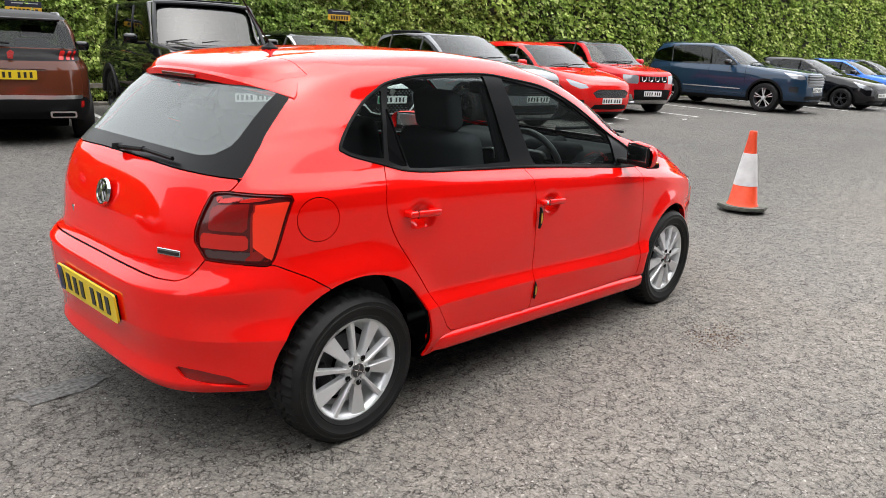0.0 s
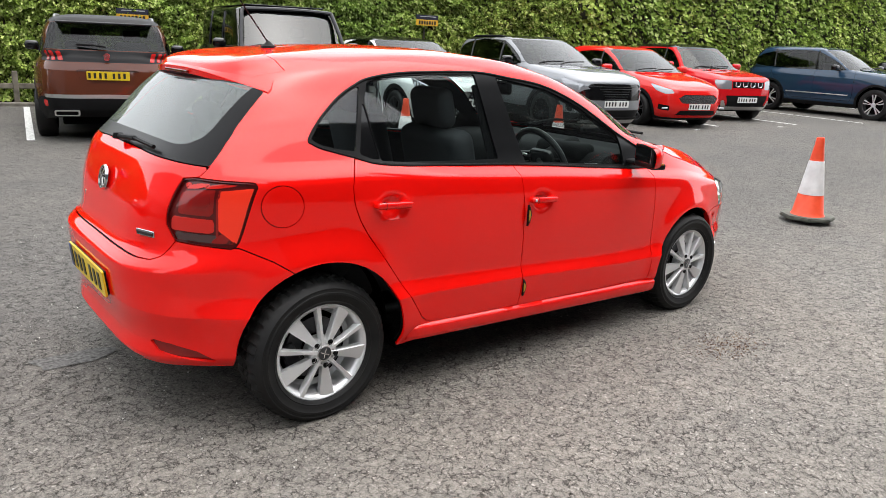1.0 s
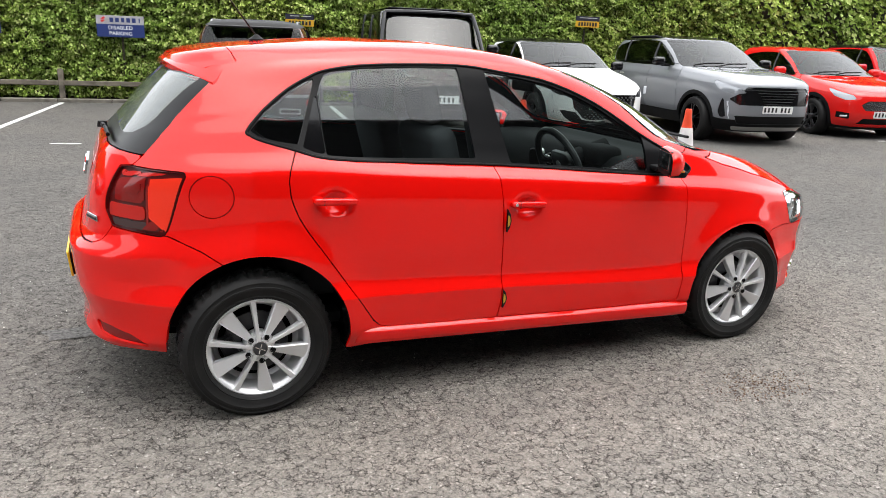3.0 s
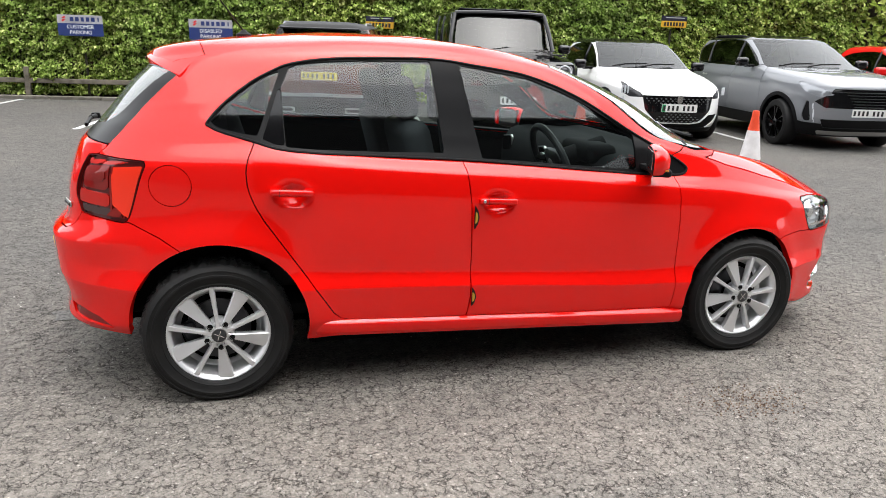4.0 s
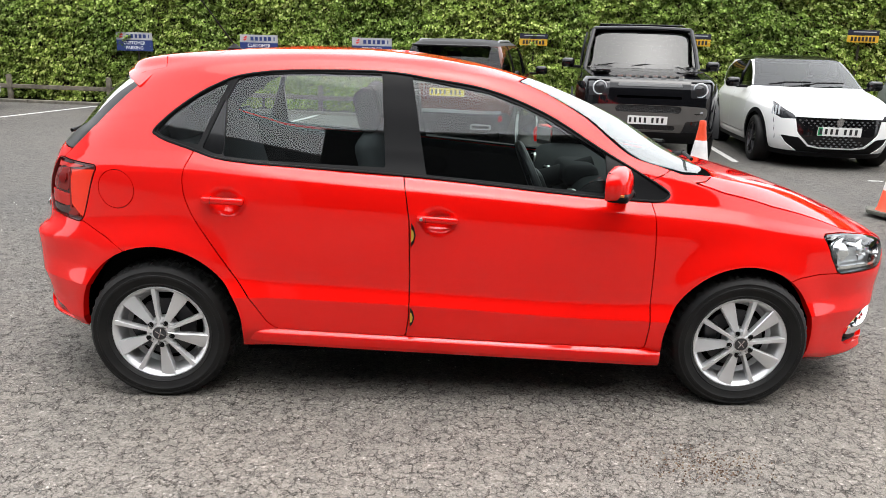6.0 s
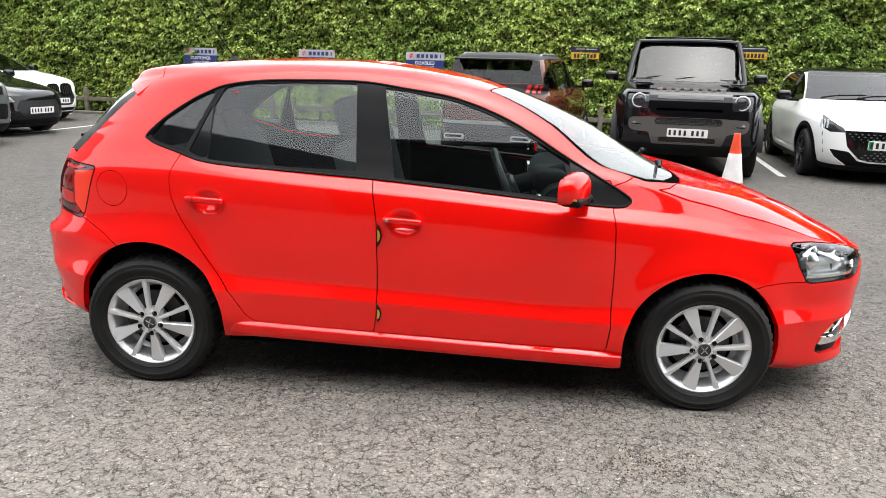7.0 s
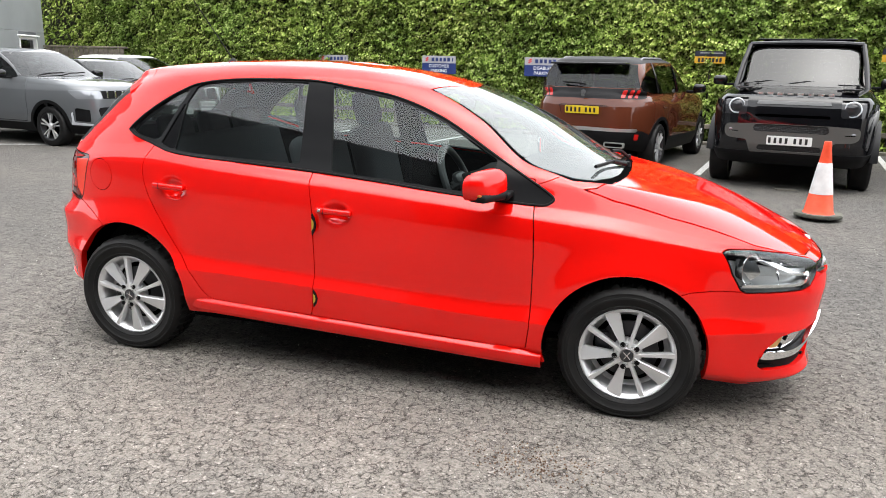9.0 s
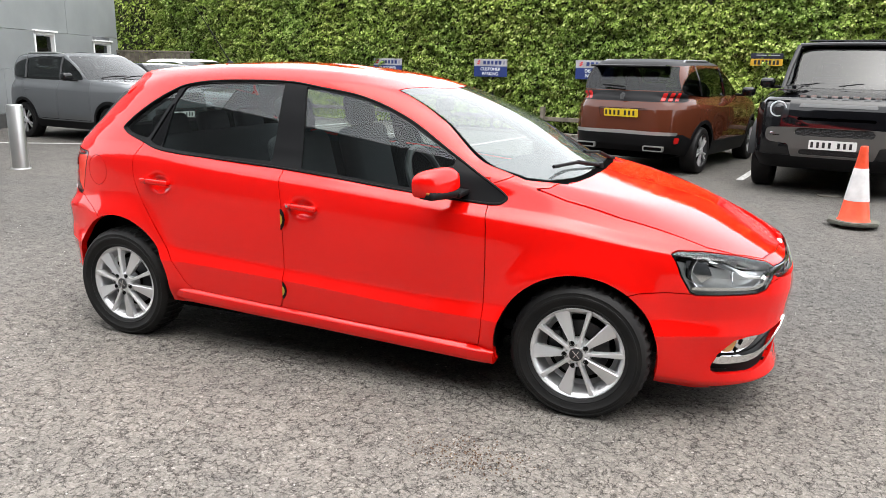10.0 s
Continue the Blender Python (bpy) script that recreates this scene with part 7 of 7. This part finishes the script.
def on_hedge(x, z, out):
    u = (x - HEDGE_A.x) / ALONG.x
    p = HEDGE_A + ALONG * u - INTO * out
    return pose(p.x, p.y, z, 0, 0, math.degrees(math.atan2(ALONG.y, ALONG.x)))


FADED = material("faded_white_panel", (0.34, 0.34, 0.35), 0.5)
speckle(FADED, 6.0, (0.27, 0.26, 0.26), (0.40, 0.40, 0.41))


def customer_sign(x, z, first):
    t = thing("parking_sign", on_hedge(x, z, 0.11), "white and blue parking sign fixed on the hedge", "sign", "parking signs on the hedge")
    part("upper_panel", box(0.90, 0.012, 0.17, (0, 0, 0.125), 0.004), FADED, t, "white upper panel")
    part("lower_panel", box(0.90, 0.014, 0.25, (0, 0, -0.085), 0.004), BLUE, t, "blue lower panel")
    for k, w in enumerate((0.09, 0.085, 0.075, 0.085, 0.09, 0.03)):
        part("name_bar", box(w * 0.8, 0.004, 0.085, (-0.16 + 0.105 * k, -0.008, 0.125), 0.0), BLUE, t)
    part("emblem", prism([(-0.05, 0.0), (0.02, 0.05), (0.05, 0.02), (0.0, 0.0), (0.05, -0.01), (-0.02, -0.05), (-0.05, -0.02), (0.0, 0.0)][:4], -0.003), SIGNRED, t, "red emblem", Matrix.Translation((-0.32, -0.007, 0.135)))
    part("emblem", prism([(0.05, -0.002), (-0.02, -0.052), (-0.05, -0.022), (0.0, -0.002)], -0.003), SIGNRED, t, "", Matrix.Translation((-0.32, -0.007, 0.125)))
    words(first, 0.105, WHITE, t, (0, -0.009, -0.03))
    words("PARKING", 0.105, WHITE, t, (0, -0.009, -0.14))
    part("post", box(0.04, 0.04, 1.75, (0.0, 0.16, -0.72)), HEDGE_SHADE, t)
    part("bracket", box(0.06, 0.14, 0.05, (0.0, 0.08, 0.0)), HEDGE_SHADE, t)


def dealer_sign(x, z):
    t = thing("dealer_sign", on_hedge(x, z, 0.12), "small dark blue and yellow sign on the hedge", "sign", "dealer signs on the hedge")
    part("upper_panel", box(0.60, 0.012, 0.105, (0, 0, 0.07), 0.003), NIGHT, t, "dark blue upper panel")
    part("lower_panel", box(0.60, 0.014, 0.135, (0, 0, -0.055), 0.003), YELLOW, t, "yellow lower panel")
    for k in range(7):
        part("name_bar", box(0.045, 0.004, 0.085, (-0.21 + 0.07 * k, -0.008, -0.055), 0.0), INK, t)
    part("line_bar", box(0.44, 0.004, 0.018, (0.02, -0.007, 0.085), 0.0), FADED, t)
    part("post", box(0.04, 0.04, 1.9, (0, 0.16, -0.85)), HEDGE_SHADE, t)
    part("bracket", box(0.06, 0.14, 0.05, (0.0, 0.08, 0.0)), HEDGE_SHADE, t)


customer_sign(-0.12, 1.48, "DISABLED")
customer_sign(-2.72, 1.48, "CUSTOMER")
customer_sign(-5.72, 1.46, "CUSTOMER")
dealer_sign(3.41, 1.75)
dealer_sign(6.75, 1.83)
dealer_sign(9.98, 1.99)


def knee_rail():
    """A low timber rail along the foot of the hedge."""
    t = thing("knee_rail", Matrix.Identity(4), "weathered low timber rail along the foot of the hedge", "rail", "", "structure")
    turn = Matrix.Rotation(math.atan2(ALONG.y, ALONG.x), 4, "Z")
    for k in range(24):
        p = HEDGE_A + ALONG * (9.0 + 2.6 * k) - INTO * 0.14
        part("post", box(0.1, 0.1, 0.62, (p.x, p.y, 0.31), 0.012, 1, turn), WOOD, t)
        q = p + ALONG * 1.3
        part("rail", box(2.56, 0.05, 0.1, (q.x, q.y, 0.34), 0.01, 1, turn), WOOD, t)
    k = thing("kerb", Matrix.Identity(4), "worn concrete kerb edging along the hedge", "kerb", "", "structure")
    for i in range(60):
        p = HEDGE_A + ALONG * (8.5 + i) - INTO * 0.62
        part("kerb_stone", box(0.985, 0.13, 0.10, (p.x, p.y, 0.02), 0.015, 1, turn), CONCRETE, k)


CONCRETE = material("worn_concrete", (0.3, 0.29, 0.27), 0.85)
speckle(CONCRETE, 8.0, (0.075, 0.068, 0.055), (0.17, 0.155, 0.13))
knee_rail()


def timber_fence():
    t = thing("timber_fence", Matrix.Identity(4), "weathered timber board fence between building and hedge", "fence", "", "structure")
    a, b = Vector((-14.4, 13.6, 0)), Vector((-11.7, 14.0, 0))
    d = (b - a).normalized()
    turn = Matrix.Rotation(math.atan2(d.y, d.x), 4, "Z")
    count = int((b - a).length / 0.15)
    for k in range(count):
        p = a + d * (0.15 * k)
        part("board", box(0.135, 0.025, 1.72 + 0.02 * math.sin(k * 2.3), (p.x, p.y, 0.86), 0.005, 1, turn), WOOD, t)
    m = (a + b) / 2
    part("cap_rail", box((b - a).length, 0.06, 0.05, (m.x, m.y, 1.75), 0.008, 1, turn), WOOD, t)


timber_fence()


def bollard():
    t = thing("bollard", Matrix.Translation((-6.08, 3.56, 0)), "round brushed steel bollard on the asphalt", "bollard")
    part("post", lathe([(0.0, 0.862), (0.085, 0.862), (0.098, 0.856), (0.102, 0.845), (0.102, 0.0)], 40, "Z"), STEEL, t, smooth=True)
    part("foot", lathe([(0.102, 0.012), (0.125, 0.01), (0.13, 0.0)], 40, "Z"), STEEL, t, smooth=True)


bollard()


def ground_marks():
    rng = np.random.default_rng(3)
    damp = [(-0.70 + 0.17 * math.cos(a) * (1 + 0.25 * math.sin(3 * a + 1)), 0.34 + 0.10 * math.sin(a) * (1 + 0.3 * math.cos(2 * a))) for a in np.linspace(0, 2 * math.pi, 28, endpoint=False)]
    flat_patch("oil_stain", damp, 0.004, DAMP, "damp dark stain on the asphalt", "stain")
    cover = thing("drain_cover", pose(4.15, 6.53, 0.004, 0, 0, 12), "small pale drain cover set in the asphalt", "drain cover", "", "structure")
    part("cover", box(0.26, 0.16, 0.012, (0, 0, 0), 0.004), CONCRETE, cover)
    for x, y in ((-1.11, 7.2), (-0.95, 7.15), (6.9, 5.6), (8.7, 6.2), (12.2, 5.5), (15.0, 5.2)):
        c = [(x + 0.12 * math.cos(a) * rng.uniform(0.6, 1.1), y + 0.05 * math.sin(a) * rng.uniform(0.6, 1.1)) for a in np.linspace(0, 2 * math.pi, 12, endpoint=False)]
        flat_patch("paint_mark", c, 0.004, LINE, "worn white paint mark", "paint mark")


DAMP = material("damp_asphalt", (0.08, 0.08, 0.08), 0.8, 0, 0, 0.05)
dn = speckle(DAMP, 55.0, (0.05, 0.049, 0.047), (0.17, 0.165, 0.16))
relief(DAMP, dn.outputs["Fac"], 0.4, 0.004)
ground_marks()


def chips(name, x, y, size, mat, label, category, rng):
    """Many small loose stones, one mesh."""
    n = len(x)
    base = np.array([(1, 0, 0), (-0.5, 0.85, 0), (-0.5, -0.85, 0), (0.1, 0.1, 1.1)], float)
    turn = rng.uniform(0, 6.28, n)
    c, q = np.cos(turn), np.sin(turn)
    v = [np.c_[x + size * (p[0] * c - p[1] * q), y + size * (p[0] * q + p[1] * c), size * p[2] + 0.0005] for p in base]
    v = np.stack(v, axis=1).reshape(-1, 3)
    i = np.arange(n)[:, None] * 4
    f = np.concatenate([i + np.array([[0, 1, 3]]), i + np.array([[1, 2, 3]]), i + np.array([[2, 0, 3]])])
    tagged(part(name, mesh_of(name, v, f, smooth=False), mat, None, label), "", category, "", "stuff")


def gravel():
    """Loose chippings round the car, and a scatter of brown soil crumbs before its door."""
    rng = np.random.default_rng(11)
    n = 3400
    chips("loose_chippings", rng.uniform(-3.0, 5.5, n), rng.uniform(-3.6, 3.2, n), rng.uniform(0.002, 0.0058, n), CHIP, "loose pale stone chippings on the asphalt", "gravel", rng)
    n = 420
    chips("soil_crumbs", rng.normal(2.16, 0.13, n), rng.normal(-1.29, 0.07, n), rng.uniform(0.0015, 0.006, n), SOIL, "loose brown soil crumbs on the asphalt", "soil", rng)


SOIL = material("brown_soil", (0.10, 0.06, 0.035), 0.9)
soil_geo = node(SOIL, "NewGeometry")
link(SOIL, ramp_of(SOIL, soil_geo.outputs["Random Per Island"], (0.0, (0.05, 0.03, 0.018)), (0.7, (0.15, 0.085, 0.05)), (1.0, (0.32, 0.27, 0.2))), bsdf(SOIL).inputs["Base Color"])
CHIP = material("pale_chippings", (0.4, 0.39, 0.37), 0.8)
ci = node(CHIP, "NewGeometry")
cr = node(CHIP, "ValToRGB")
cr.color_ramp.elements[0].color, cr.color_ramp.elements[1].color = (0.12, 0.115, 0.11, 1), (0.55, 0.53, 0.5, 1)
link(CHIP, ci.outputs["Random Per Island"], cr.inputs[0])
link(CHIP, cr.outputs[0], bsdf(CHIP).inputs["Base Color"])
gravel()
